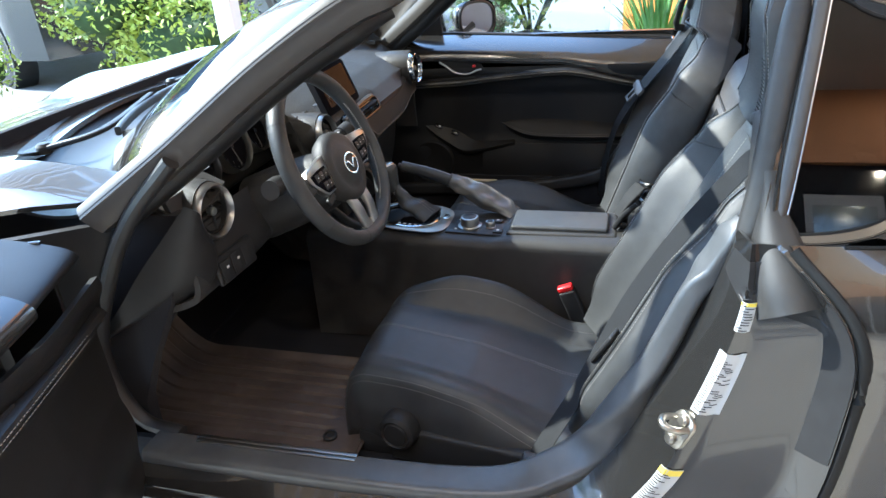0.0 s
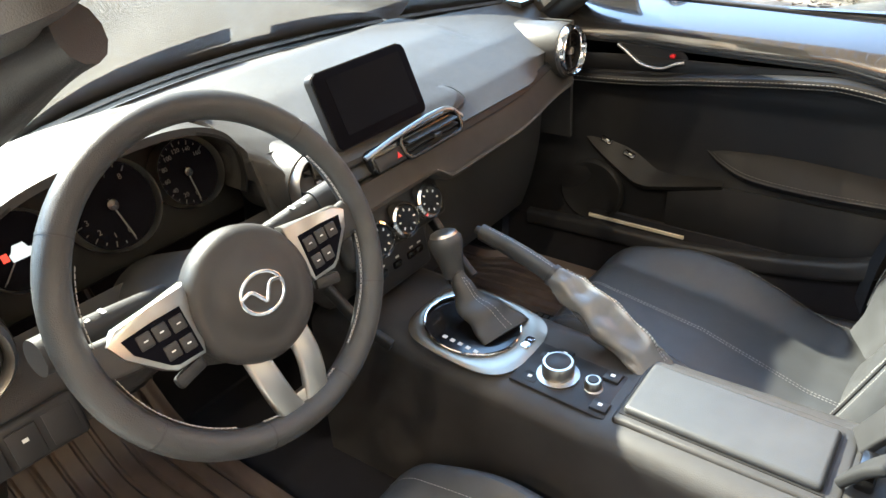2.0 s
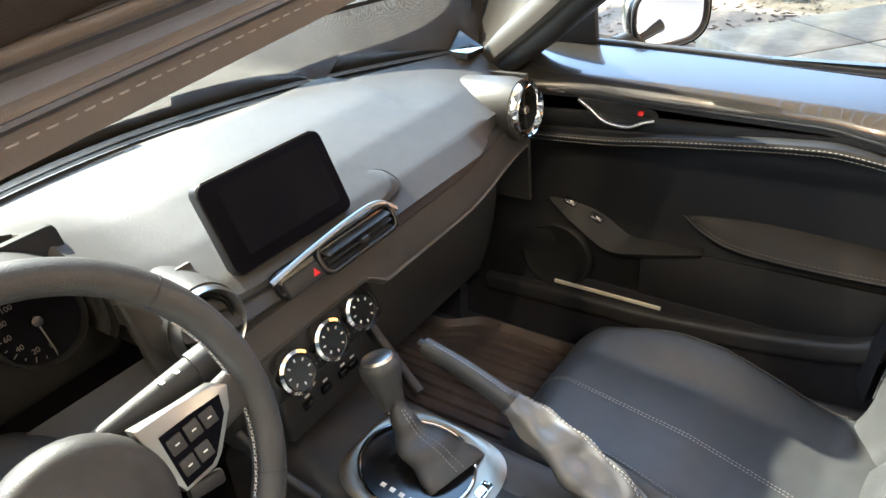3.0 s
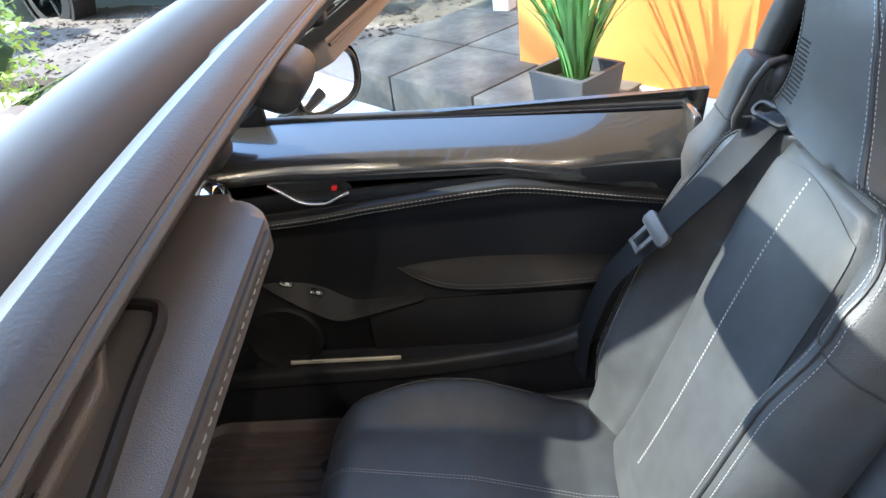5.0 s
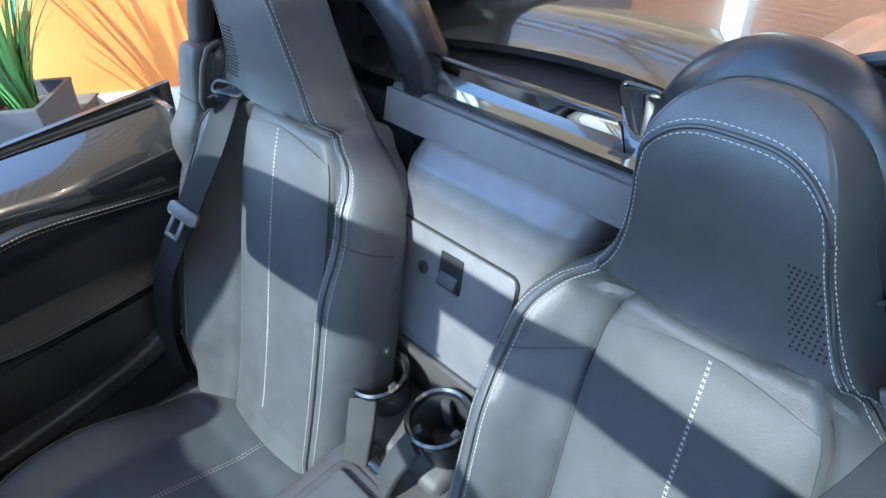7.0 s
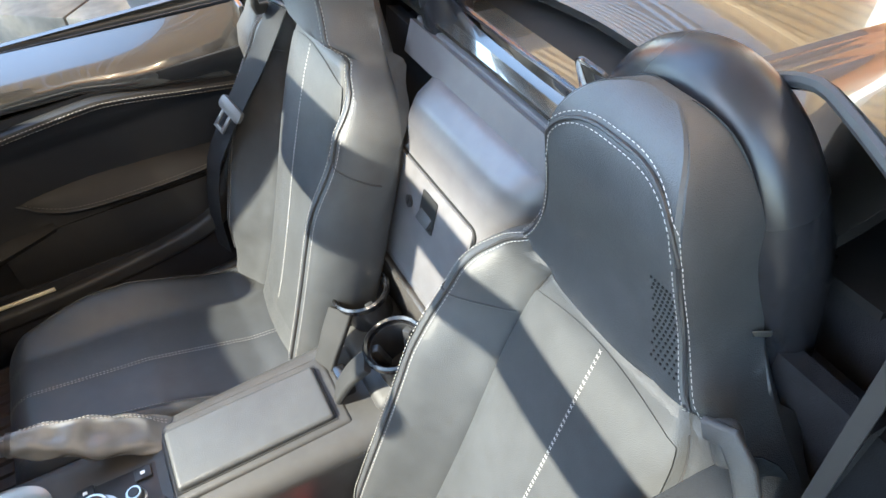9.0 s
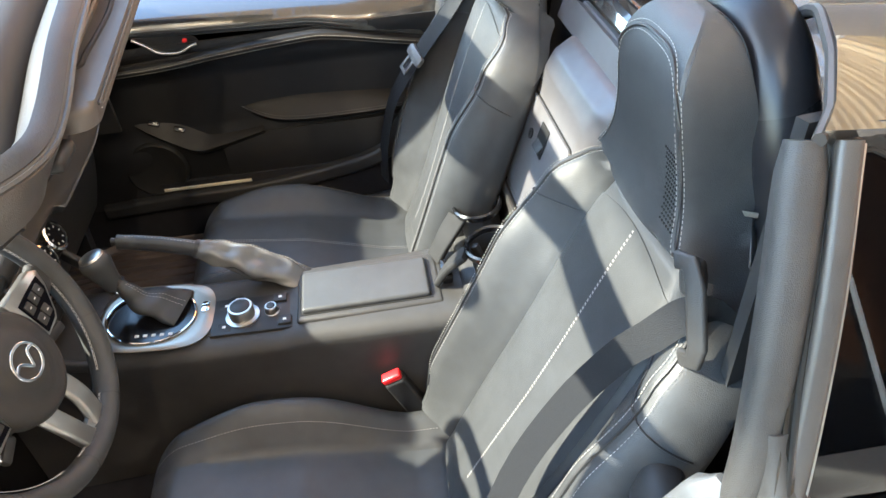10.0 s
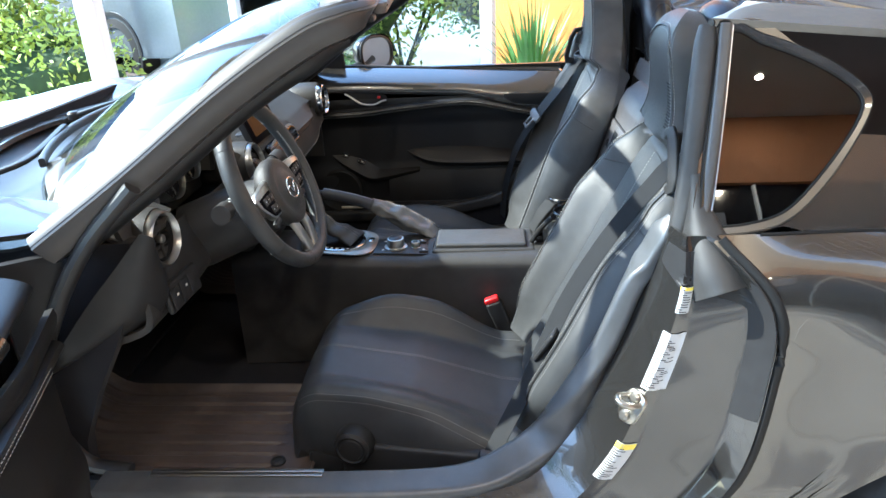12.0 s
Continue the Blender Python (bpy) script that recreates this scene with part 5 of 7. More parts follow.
# driver's lower panel
KNEE = part("knee_panel", thicken(grid(lambda u, v: Vector((-0.045 + 0.045 * math.sin(math.pi * min(1, v * 1.25)) - 0.16 * smooth01(0.55, 1.0, v) - 0.02 * (1 - u), -0.645 + 0.55 * u, 0.775 - (0.205 - 0.07 * smooth01(0.3, 0.9, u)) * v)), 30, 24), 0.012), SOFT, DASH, "black plastic knee panel")
for ya, yb in ((-0.645, -0.52), (-0.18, -0.09)):
    part("dash_face", thicken(grid(lambda u, v: Vector((-0.045 + 0.030 * v, ya + (yb - ya) * u, 0.85 - 0.09 * v)), 8, 6), 0.01), SOFT, DASH)
sp = part("switch_panel", rbox((0.012, 0.115, 0.055), Matrix.Translation((-0.009, -0.545, 0.692)) @ pose(0, 0, 0, 0, -8, -4), 0.006, 3), HARD, KNEE, "black switch panel")
for k in range(3):
    part("switch", rbox((0.002, 0.030, 0.040), Matrix.Translation((-0.001, -0.585 + 0.037 * k, 0.692)) @ pose(0, 0, 0, 0, -8, -4), 0.003), HARD, sp)
    if k < 2:
        part("switch_mark", rbox((0.001, 0.006, 0.004), Matrix.Translation((0.0022, -0.585 + 0.037 * k, 0.700)) @ pose(0, 0, 0, 0, -8, -4), 0), PRINT, sp, smooth=False)

def end_panel(u, v):
    """Wedge that closes the end of the dashboard towards the door seal and runs forward below it."""
    k = u * 40
    i = min(39, int(k))
    a = END_OUT[i].lerp(END_OUT[i + 1], k - i)
    b = END_IN[i].lerp(END_IN[i + 1], k - i)
    if v <= 0.6:
        q = v / 0.6
        return a.lerp(b, q) + Vector((0.02, -0.010, 0.008)) * math.sin(math.pi * q)
    q = (v - 0.6) / 0.4
    return b + Vector((-0.03 * q - 0.05 * q * q, 0.05 * q, -0.006 * math.sin(math.pi * q) - 0.012 * q))


END_OUT = spline([(0.002, -0.662, 0.850), (-0.045, -0.676, 0.795), (-0.100, -0.686, 0.735), (-0.170, -0.686, 0.655), (-0.245, -0.676, 0.580)], 40)
END_IN = spline([(-0.010, -0.612, 0.800), (0.000, -0.604, 0.745), (-0.012, -0.612, 0.690), (-0.060, -0.628, 0.655), (-0.250, -0.660, 0.566)], 40)
part("end_panel", grid(end_panel, 40, 24), HARD, DASH, "black moulded dash end panel")

# heater controls
for k, (y, x) in enumerate(((0.090, 0.006), (0.025, 0.010), (-0.040, 0.013))):
    m = frame_of((x, y, 0.683 - 0.003 * k), (0.93, -0.02, 0.36))
    h = part("heater_dial", lathe([(0.030, -0.02), (0.030, 0.010), (0.028, 0.016), (0.024, 0.018), (0.023, 0.014), (0.0, 0.013)], m, 36), CHROME, DASH, "round heater dial with chrome rim")
    part("dial_face", lathe([(0.0235, 0.0135), (0.021, 0.0165), (0.0, 0.0165)], m, 28), PIANO, h)
    bm = bmesh.new()
    for a in range(0, 360, 45):
        rbox((0.004, 0.0022, 0.0005), m @ pose(0, 0, 0, 0, 0, a) @ Matrix.Translation((0.016, 0, 0.0168)), 0, bm=bm)
    part("dial_marks", bm, PRINT, h, smooth=False)
part("heater_panel", rbox((0.03, 0.235, 0.085), Matrix.Translation((-0.010, 0.025, 0.680)) @ pose(0, 0, 0, 0, -21, 0), 0.02, 3), HARD, DASH, "black heater panel")
slot = part("socket_panel", rbox((0.03, 0.16, 0.075), Matrix.Translation((-0.015, 0.02, 0.598)) @ pose(0, 0, 0, 0, -8, 0), 0.008, 3), HARD, DASH, "black panel with sockets")
for y in (-0.02, 0.015, 0.05, 0.07):
    part("socket", rbox((0.006, 0.018, 0.012), Matrix.Translation((0.002, y, 0.602)), 0.002), PIANO, slot)
    part("socket_mark", rbox((0.001, 0.008, 0.003), Matrix.Translation((0.003, y, 0.616)), 0), PRINT, slot, smooth=False)

# ---- steering wheel ----
WN = Vector((0.925, 0.0, 0.38)).normalized()
WM = frame_of((0.134, -0.342, 0.803), WN)
RIM = WM @ Matrix.Translation((0, 0.025, 0.003))
WHEEL = thing("steering_wheel", (0.10, -0.342, 0.80), "black leather three-spoke steering wheel with silver inserts", "steering wheel")
R = 0.170
circle = [RIM @ Vector((R * math.cos(a), R * math.sin(a), 0)) for a in (2 * math.pi * k / 72 for k in range(72))]
part("rim", sweep(circle, ring_profile(0.0150, 0.0175, 14), up=WN, closed=True), LEATHER, WHEEL, "black leather wheel rim")
for a0, a1 in ((-60, 30), (150, 240), (250, 290)):
    bm = bmesh.new()
    arc = [RIM @ Vector(((R - 0.0158) * math.cos(radians(a)), (R - 0.0158) * math.sin(radians(a)), 0.004)) for a in np.linspace(a0, a1, 40)]
    for slant in (0.6, -0.6):
        stitches(arc, lambda t: (WM.to_3x3() @ Vector((-math.cos(radians(a0 + (a1 - a0) * t)), -math.sin(radians(a0 + (a1 - a0) * t)), 0.25))), 0.006, 0.0, 0.0014, bm=bm, slant=slant)
    part("rim_stitching", bm, THREAD, WHEEL)
for a in (38, 142, 252, 288, -32, 212):
    p = RIM @ Vector((R * math.cos(radians(a)), R * math.sin(radians(a)), 0))
    t = WM.to_3x3() @ Vector((-math.sin(radians(a)), math.cos(radians(a)), 0))
    part("rim_seam", sweep([p - t * 0.0008, p + t * 0.0008], ring_profile(0.0154, 0.0179, 14), up=WN), RUBBER, WHEEL)
hub = part("airbag_cover", lathe([(0.0, -0.02), (0.064, -0.018), (0.072, -0.004), (0.0715, 0.010), (0.067, 0.019), (0.060, 0.0225), (0.052, 0.0225), (0.044, 0.0225), (0.037, 0.0265), (0.025, 0.0285), (0.0, 0.029)], WM, 48), SOFT, WHEEL, "round black airbag cover")
bm = sweep([WM @ Vector((0.0250 * math.cos(a), 0.0205 * math.sin(a), 0.0295)) for a in (2 * math.pi * k / 40 for k in range(40))], rect_profile(0.0042, 0.003, 0.001), up=WN, closed=True)
part("badge_ring", bm, CHROME, hub, "chrome badge ring")
wing = [WM @ Vector(p) for p in ((-0.024, 0.004, 0.0295), (-0.012, 0.006, 0.030), (-0.004, -0.004, 0.030), (0.0, -0.009, 0.030), (0.004, -0.004, 0.030), (0.012, 0.006, 0.030), (0.024, 0.004, 0.0295))]
part("badge_bar", sweep(spline(wing, 24), rect_profile(0.0045, 0.003, 0.001), up=WN), CHROME, hub)
part("column_cowl", lathe([(0.0, 0.0), (0.055, 0.0), (0.062, -0.03), (0.068, -0.10), (0.07, -0.18)], WM @ Matrix.Translation((0, -0.012, -0.03)), 32), SOFT, WHEEL, "black steering column cowl")
for sg in (-1, 1):
    # side spoke: dark arm, silver bezel, buttons
    arm = [WM @ Vector(p) for p in ((sg * 0.055, 0.010, 0.0), (sg * 0.095, 0.012, 0.004), (sg * 0.135, 0.014, 0.002), (sg * 0.164, 0.018, 0.001))]
    sk = part("side_spoke", sweep(spline(arm, 14), rect_profile(0.044, 0.018, 0.008), up=WN, scale=lambda s: 1.0 - 0.12 * s), SOFT, WHEEL)
    outline = [(0.060, 0.046), (0.098, 0.041), (0.134, 0.038), (0.146, 0.028), (0.138, 0.010), (0.112, -0.018), (0.102, -0.0245), (0.071, -0.0245), (0.066, -0.010)]
    outline = [(sg * x, y) for x, y in (outline if sg > 0 else outline[::-1])]
    bez = part("spoke_bezel", prism(outline, 0.012, WM @ Matrix.Translation((0, 0, 0.002)), 0.003), SATIN, WHEEL, "silver spoke bezel")
    pad = [(0.074, 0.028), (0.104, 0.028), (0.134, 0.026), (0.130, 0.010), (0.106, -0.016), (0.099, -0.0195), (0.073, -0.0205)]
    pad = [(sg * x, y) for x, y in (pad if sg > 0 else pad[::-1])]
    part("button_pad", prism(pad, 0.004, WM @ Matrix.Translation((0, 0, 0.0118)), 0.001), DIAL, bez)
    for bx, by in ((0.083, 0.015), (0.100, 0.016), (0.116, 0.016), (0.083, -0.006), (0.099, -0.005)):
        b = part("button", rbox((0.014, 0.015, 0.003), WM @ Matrix.Translation((sg * bx, by, 0.0160)), 0.0015), SOFT, bez)
        part("button_mark", rbox((0.004, 0.0012, 0.0006), WM @ Matrix.Translation((sg * bx, by, 0.0177)), 0), PRINT, bez, smooth=False)
    part("lower_button", rbox((0.034, 0.014, 0.010), WM @ Matrix.Translation((sg * 0.090, -0.034, 0.004)) @ pose(0, 0, 0, 0, 0, sg * -12), 0.004), HARD, WHEEL)
    leg = [WM @ Vector(p) for p in ((sg * 0.028, -0.052, 0.004), (sg * 0.026, -0.090, 0.008), (sg * 0.021, -0.118, 0.005), (sg * 0.014, -0.140, 0.002))]
    part("lower_spoke", sweep(spline(leg, 16), rect_profile(0.028, 0.012, 0.004), up=WN, scale=lambda s: 0.95 + 0.1 * s), SATIN, WHEEL, "silver lower spoke")
part("spoke_foot", prism([(-0.032, -0.142), (0.032, -0.142), (0.025, -0.118), (-0.025, -0.118)], 0.008, WM @ Matrix.Translation((0, 0, -0.002)), 0.002), SATIN, WHEEL)

# column stalks
for sg in (-1, 1):
    st = thing("column_stalk", (0.06, -0.342 + sg * 0.06, 0.80), "black plastic column stalk with pale symbols", "stalk")
    pts = [(0.062, -0.342 + sg * 0.05, 0.808), (0.070, -0.342 + sg * 0.10, 0.815), (0.078, -0.342 + sg * 0.155, 0.822)]
    part("lever", sweep(spline(pts, 10), ring_profile(0.0120, 0.0140, 14), scale=lambda s: 0.75 + 0.45 * s), SOFT, st)
    part("lever_end", sweep(spline([(0.078, -0.342 + sg * 0.150, 0.822), (0.082, -0.342 + sg * 0.185, 0.826)], 6), ring_profile(0.0175, 0.0185, 16)), SOFT, st)
    for k in range(3):
        part("lever_mark", rbox((0.010, 0.004, 0.0008), Matrix.Translation((0.078, -0.342 + sg * (0.118 + 0.016 * k), 0.834)), 0), PRINT, st, smooth=False)

# ---- centre console ----
CONS = thing("centre_console", (0.4, 0.01, 0.24), "black moulded centre console", "console")
YC = 0.010


def console(u, v):
    x = -0.10 + 0.96 * u
    top = linear_table([(-0.10, 0.545), (0.05, 0.548), (0.20, 0.535), (0.38, 0.529), (0.42, 0.536), (0.66, 0.538), (0.86, 0.545)], x)
    half = linear_table([(-0.10, 0.115), (0.10, 0.104), (0.40, 0.102), (0.86, 0.118)], x)
    a = math.pi * (v - 0.5)
    q = math.copysign(abs(math.sin(a)) ** 0.45, math.sin(a))
    c = max(0.0, math.cos(a)) ** 0.30
    if v < 0.12 or v > 0.88:
        k = (0.12 - v) / 0.12 if v < 0.12 else (v - 0.88) / 0.12
        s = -1 if v < 0.5 else 1
        e = math.pi * (-0.38)
        z0 = 0.44 + (top - 0.44) * max(0.0, math.cos(e)) ** 0.30
        return Vector((x, YC + s * (half * abs(math.sin(e)) ** 0.45 + 0.012 * k), z0 + (0.24 - z0) * k))
    return Vector((x, YC + q * half, 0.44 + (top - 0.44) * c))


part("console_body", grid(console, 40, 60), SOFT, CONS, "black grained console body")
part("console_end", rbox((0.02, 0.20, 0.30), Matrix.Translation((0.85, YC, 0.39)), 0.01), SOFT, CONS)
pad_m = Matrix.Translation((0.535, 0.010, 0.541))
part("armrest_lid", rbox((0.232, 0.104, 0.018), pad_m @ Matrix.Translation((0, 0, 0.0005)), 0.007, 4), LEATHER, CONS, "black padded armrest lid")
part("armrest_frame", rbox((0.262, 0.138, 0.016), pad_m @ Matrix.Translation((0.006, 0.002, -0.0085)), 0.007, 4), SOFT, CONS)
part("lid_gap", rbox((0.238, 0.110, 0.002), pad_m @ Matrix.Translation((0, 0, -0.0005)), 0.0), INK, CONS, smooth=False)
# shift surround
SH = Matrix.Translation((0.163, 0.004, 0.541)) @ pose(0, 0, 0, 0, 5, 0)
ell = [(0.098 * math.copysign(abs(math.cos(a)) ** 0.6, math.cos(a)), 0.084 * math.copysign(abs(math.sin(a)) ** 0.6, math.sin(a))) for a in (2 * math.pi * k / 48 for k in range(48))]
hole = [(0.076 * math.cos(2 * math.pi * k / 48) - 0.010, 0.068 * math.sin(2 * math.pi * k / 48)) for k in range(48)]
bm = grid(lambda u, v: Vector((*(Vector(ell[round(u * 48) % 48]).lerp(Vector(hole[round(u * 48) % 48]), v)), 0.004 + 0.003 * math.sin(math.pi * v))), 48, 5, close_u=True)
thicken(bm, 0.004)
bm.transform(SH)
ring = part("shift_surround", bm, SURROUND, CONS, "satin silver shift surround")
part("shift_well", prism(hole, 0.003, SH @ Matrix.Translation((0, 0, -0.001))), PIANO, CONS, smooth=False)
bm = bmesh.new()
for k in range(5):
    rbox((0.007, 0.006, 0.0006), SH @ Matrix.Translation((-0.028 + 0.014 * k, -0.045, 0.0024)), 0, bm=bm)
part("shift_marks", bm, PRINT, CONS, smooth=False)
part("surround_badge", prism(rounded(0.014, 0.026, 0.004), 0.002, SH @ Matrix.Translation((0.082, 0.012, 0.007)), 0.0006), CHROME, ring)
part("console_trim", sweep(spline([(0.08, -0.100, 0.545), (0.03, -0.110, 0.575), (-0.02, -0.118, 0.625)], 10), rect_profile(0.012, 0.02, 0.004)), HARD, CONS)
part("console_trim", sweep(spline([(0.08, 0.112, 0.548), (0.03, 0.122, 0.585), (-0.02, 0.128, 0.635)], 10), rect_profile(0.014, 0.02, 0.004)), HARD, CONS)
part("well_ring", sweep([SH @ Vector((x, y, 0.0065)) for x, y in hole], ring_profile(0.0022, n=8), up=(0, 0, 1), closed=True), CHROME, ring, "thin chrome ring")
# control knobs
cp = part("control_panel", rbox((0.145, 0.092, 0.006), Matrix.Translation((0.330, -0.012, 0.531)) @ pose(0, 0, 0, 0, 2, 0), 0.003), HARD, CONS, "black control panel")
for bx, by in ((0.282, -0.040), (0.282, 0.014), (0.300, 0.028), (0.388, -0.040), (0.378, 0.020)):
    part("panel_key", rbox((0.024, 0.020, 0.006), Matrix.Translation((bx, by, 0.5335)), 0.002), HARD, cp)
    part("key_mark", rbox((0.006, 0.005, 0.0006), Matrix.Translation((bx, by, 0.5368)), 0), PRINT, cp, smooth=False)
kn = part("control_knob", lathe([(0.030, 0.0), (0.030, 0.003), (0.0225, 0.004), (0.0225, 0.022), (0.021, 0.025), (0.018, 0.0255), (0, 0.025)], Matrix.Translation((0.313, -0.016, 0.534)), 40), SATIN, CONS, "round silver control knob")
part("knob_top", lathe([(0.0185, 0.0250), (0.016, 0.0268), (0, 0.0270)], Matrix.Translation((0.313, -0.016, 0.534)), 32), HARD, kn)
vk = part("volume_knob", lathe([(0.014, 0.0), (0.0115, 0.002), (0.0115, 0.013), (0.010, 0.015), (0, 0.015)], Matrix.Translation((0.364, -0.012, 0.532)), 28), SATIN, CONS, "small silver volume knob")
part("knob_top", lathe([(0.008, 0.0145), (0.007, 0.0165), (0, 0.0166)], Matrix.Translation((0.364, -0.012, 0.532)), 20), HARD, vk)

# gear lever
GEAR = thing("gear_lever", (0.15, 0.0, 0.545), "black leather gear lever with a silver-capped knob", "gear lever")
gaiter = spline([(0.205, 0.022, 0.540), (0.180, 0.022, 0.556), (0.150, 0.020, 0.572), (0.126, 0.022, 0.592), (0.116, 0.026, 0.612)], 24)


def gear_boot(u, v):
    """Leather gaiter that falls back from the neck and spreads over the slot."""
    i = u * 24
    p = gaiter[int(i)].lerp(gaiter[min(int(i) + 1, 24)], i - int(i))
    a = 2 * math.pi * v
    fold = 0.003 * math.sin(u * 16 + 2 * math.sin(a)) * math.sin(math.pi * u)
    wide = smooth_table([(0, 0.046), (0.3, 0.038), (0.6, 0.024), (0.85, 0.014), (1, 0.011)], u) + fold
    deep = smooth_table([(0, 0.012), (0.3, 0.017), (0.6, 0.018), (0.85, 0.014), (1, 0.011)], u) + fold
    return p + Vector((0.25, 0.97, 0)) * (wide * math.cos(a)) + Vector((0.62, -0.1, 0.78)) * (deep * math.sin(a))


part("boot", grid(gear_boot, 48, 36, close_v=True, caps=True), LEATHER, GEAR, "black leather boot")
bm = bmesh.new()
for v0 in (0.23, 0.27):
    stitches([gear_boot(k / 30 * 0.92 + 0.04, v0) for k in range(31)], lambda t: (0.5, -0.2, 0.8), bm=bm)
part("boot_stitching", bm, THREAD, GEAR)
part("shaft", tube([(0.120, 0.026, 0.605), (0.098, 0.032, 0.632)], 0.009, 12), HARD, GEAR)
km = frame_of((0.100, 0.032, 0.622), (-0.28, 0.08, 0.95), (1, 0, 0))
part("knob", lathe([(0.013, -0.024), (0.0165, -0.016), (0.0185, 0.000), (0.0225, 0.018), (0.0268, 0.034), (0.0262, 0.044), (0.021, 0.0505), (0.0, 0.052)], km, 28), LEATHER, GEAR, "black leather knob")
part("knob_collar", lathe([(0.0135, -0.024), (0.0155, -0.026), (0.0155, -0.021), (0.0150, -0.019)], km, 24), CHROME, GEAR, "thin chrome collar")
part("knob_cap", lathe([(0.0222, 0.0490), (0.0205, 0.0530), (0.015, 0.0555), (0.0, 0.0565)], km, 24), SATIN, GEAR, "silver knob cap")

# handbrake
HB = thing("handbrake", (0.38, 0.095, 0.53), "black leather handbrake lever with a gathered boot", "handbrake")
line = spline([(0.430, 0.070, 0.524), (0.380, 0.080, 0.546), (0.330, 0.089, 0.568), (0.280, 0.097, 0.590), (0.235, 0.103, 0.609), (0.170, 0.108, 0.628), (0.104, 0.111, 0.642)], 48)
part("grip", sweep(line[30:], ring_profile(0.0135, 0.0165, 14), scale=lambda q: 1.0 - 0.12 * q), LEATHER, HB, "black leather grip")
part("release_button", tube([line[-1], line[-1] + (line[-1] - line[-3]).normalized() * 0.010], 0.007, 10), HARD, HB)
part("grip_stitching", stitches([p + Vector((0.004, -0.004, 0.0158)) for p in line[32:-1]], lambda t: (0.3, -0.3, 0.9)), THREAD, HB)
part("grip_collar", sweep(line[31:33], ring_profile(0.0165, 0.0195, 16)), RUBBER, HB)


def boot(u, v):
    """Gathered skirt: flat and wide at the foot, folded towards the grip."""
    i = u * 32
    p = line[int(i)].lerp(line[min(int(i) + 1, 48)], i - int(i))
    a = 2 * math.pi * v
    mid = math.sin(math.pi * min(1.0, u * 1.02)) ** 0.7
    fold = 0.010 * noise.noise(Vector((u * 5.5, math.cos(a) * 1.1, math.sin(a) * 1.1 + u * 2)))
    crease = 0.0030 * max(0.0, math.sin(u * 15 + 1.2 * math.cos(a - 0.6))) ** 2 * smooth01(0.25, 0.6, u)
    wide = smooth_table([(0, 0.030), (0.25, 0.034), (0.55, 0.030), (0.85, 0.020), (1, 0.0155)], u) + (fold - crease) * mid
    high = smooth_table([(0, 0.006), (0.2, 0.015), (0.5, 0.022), (0.8, 0.021), (1, 0.0175)], u) + (fold - crease) * mid
    ridge = 0.006 * max(0.0, math.cos(a - 1.05)) ** 8 * mid
    return p + Vector((0.17, 0.985, 0.0)) * ((wide + ridge * 0.5) * math.cos(a)) + Vector((0.40, 0, 0.917)) * ((high + ridge) * math.sin(a))


part("boot", grid(boot, 90, 56, close_v=True, caps=True), BOOTSKIN, HB, "gathered leather boot, paled for reflected light")
bm = bmesh.new()
for v0 in (0.150, 0.185):
    stitches([boot(k / 40 * 0.90 + 0.05, v0) for k in range(41)], lambda t: (0.3, 0.3, 0.9), bm=bm)
part("boot_stitching", bm, THREAD, HB, "twin rows of pale stitching")

# cup holders
for cx, cy, cz in ((0.762, 0.098, 0.624), (0.762, -0.034, 0.634)):
    ch = thing("cup_holder", (cx, cy, 0.55), "black plastic cup holder with a gloss rim", "cup holder", "cup holders")
    m = Matrix.Translation((cx, cy, cz)) @ pose(0, 0, 0, 0, -8, 0)
    part("rim", lathe([(0.039, -0.006), (0.040, 0.004), (0.0435, 0.007), (0.0470, 0.004), (0.0470, -0.005), (0.043, -0.008)], m, 40), PIANO, ch, "gloss black rim")
    part("cup", lathe([(0.0, -0.085), (0.030, -0.085), (0.034, -0.06), (0.037, -0.004), (0.0395, -0.005), (0.037, -0.06), (0.033, -0.09), (0.0, -0.09)], m, 36), HARD, ch)
    for a in (30, 150, 270):
        part("finger", rbox((0.016, 0.014, 0.045), m @ pose(0, 0, 0, 0, 0, a) @ Matrix.Translation((0.028, 0, -0.028)) @ pose(0, 0, 0, 0, 14, 0), 0.003), HARD, ch)
part("cup_mount", rbox((0.11, 0.20, 0.055), Matrix.Translation((0.765, 0.03, 0.535)) @ pose(0, 0, 0, 0, -10, 0), 0.018, 3), SOFT, CONS, "black cup holder mount")
part("cup_bracket", sweep(spline([(0.670, 0.055, 0.545), (0.695, 0.065, 0.585), (0.722, 0.085, 0.612)], 10), rect_profile(0.042, 0.012, 0.004)), MATTE, CONS)
part("cup_bracket", sweep(spline([(0.670, -0.005, 0.545), (0.692, -0.015, 0.585), (0.720, -0.028, 0.618)], 10), rect_profile(0.042, 0.012, 0.004)), MATTE, CONS)
sk = part("rear_socket", rbox((0.02, 0.05, 0.02), Matrix.Translation((0.685, 0.01, 0.548)), 0.004), PIANO, CONS)

# rear console with lockable lid
RC = thing("rear_console", (0.92, 0.035, 0.24), "black rear console with a lockable lid between the seats", "storage box")
RY = 0.035


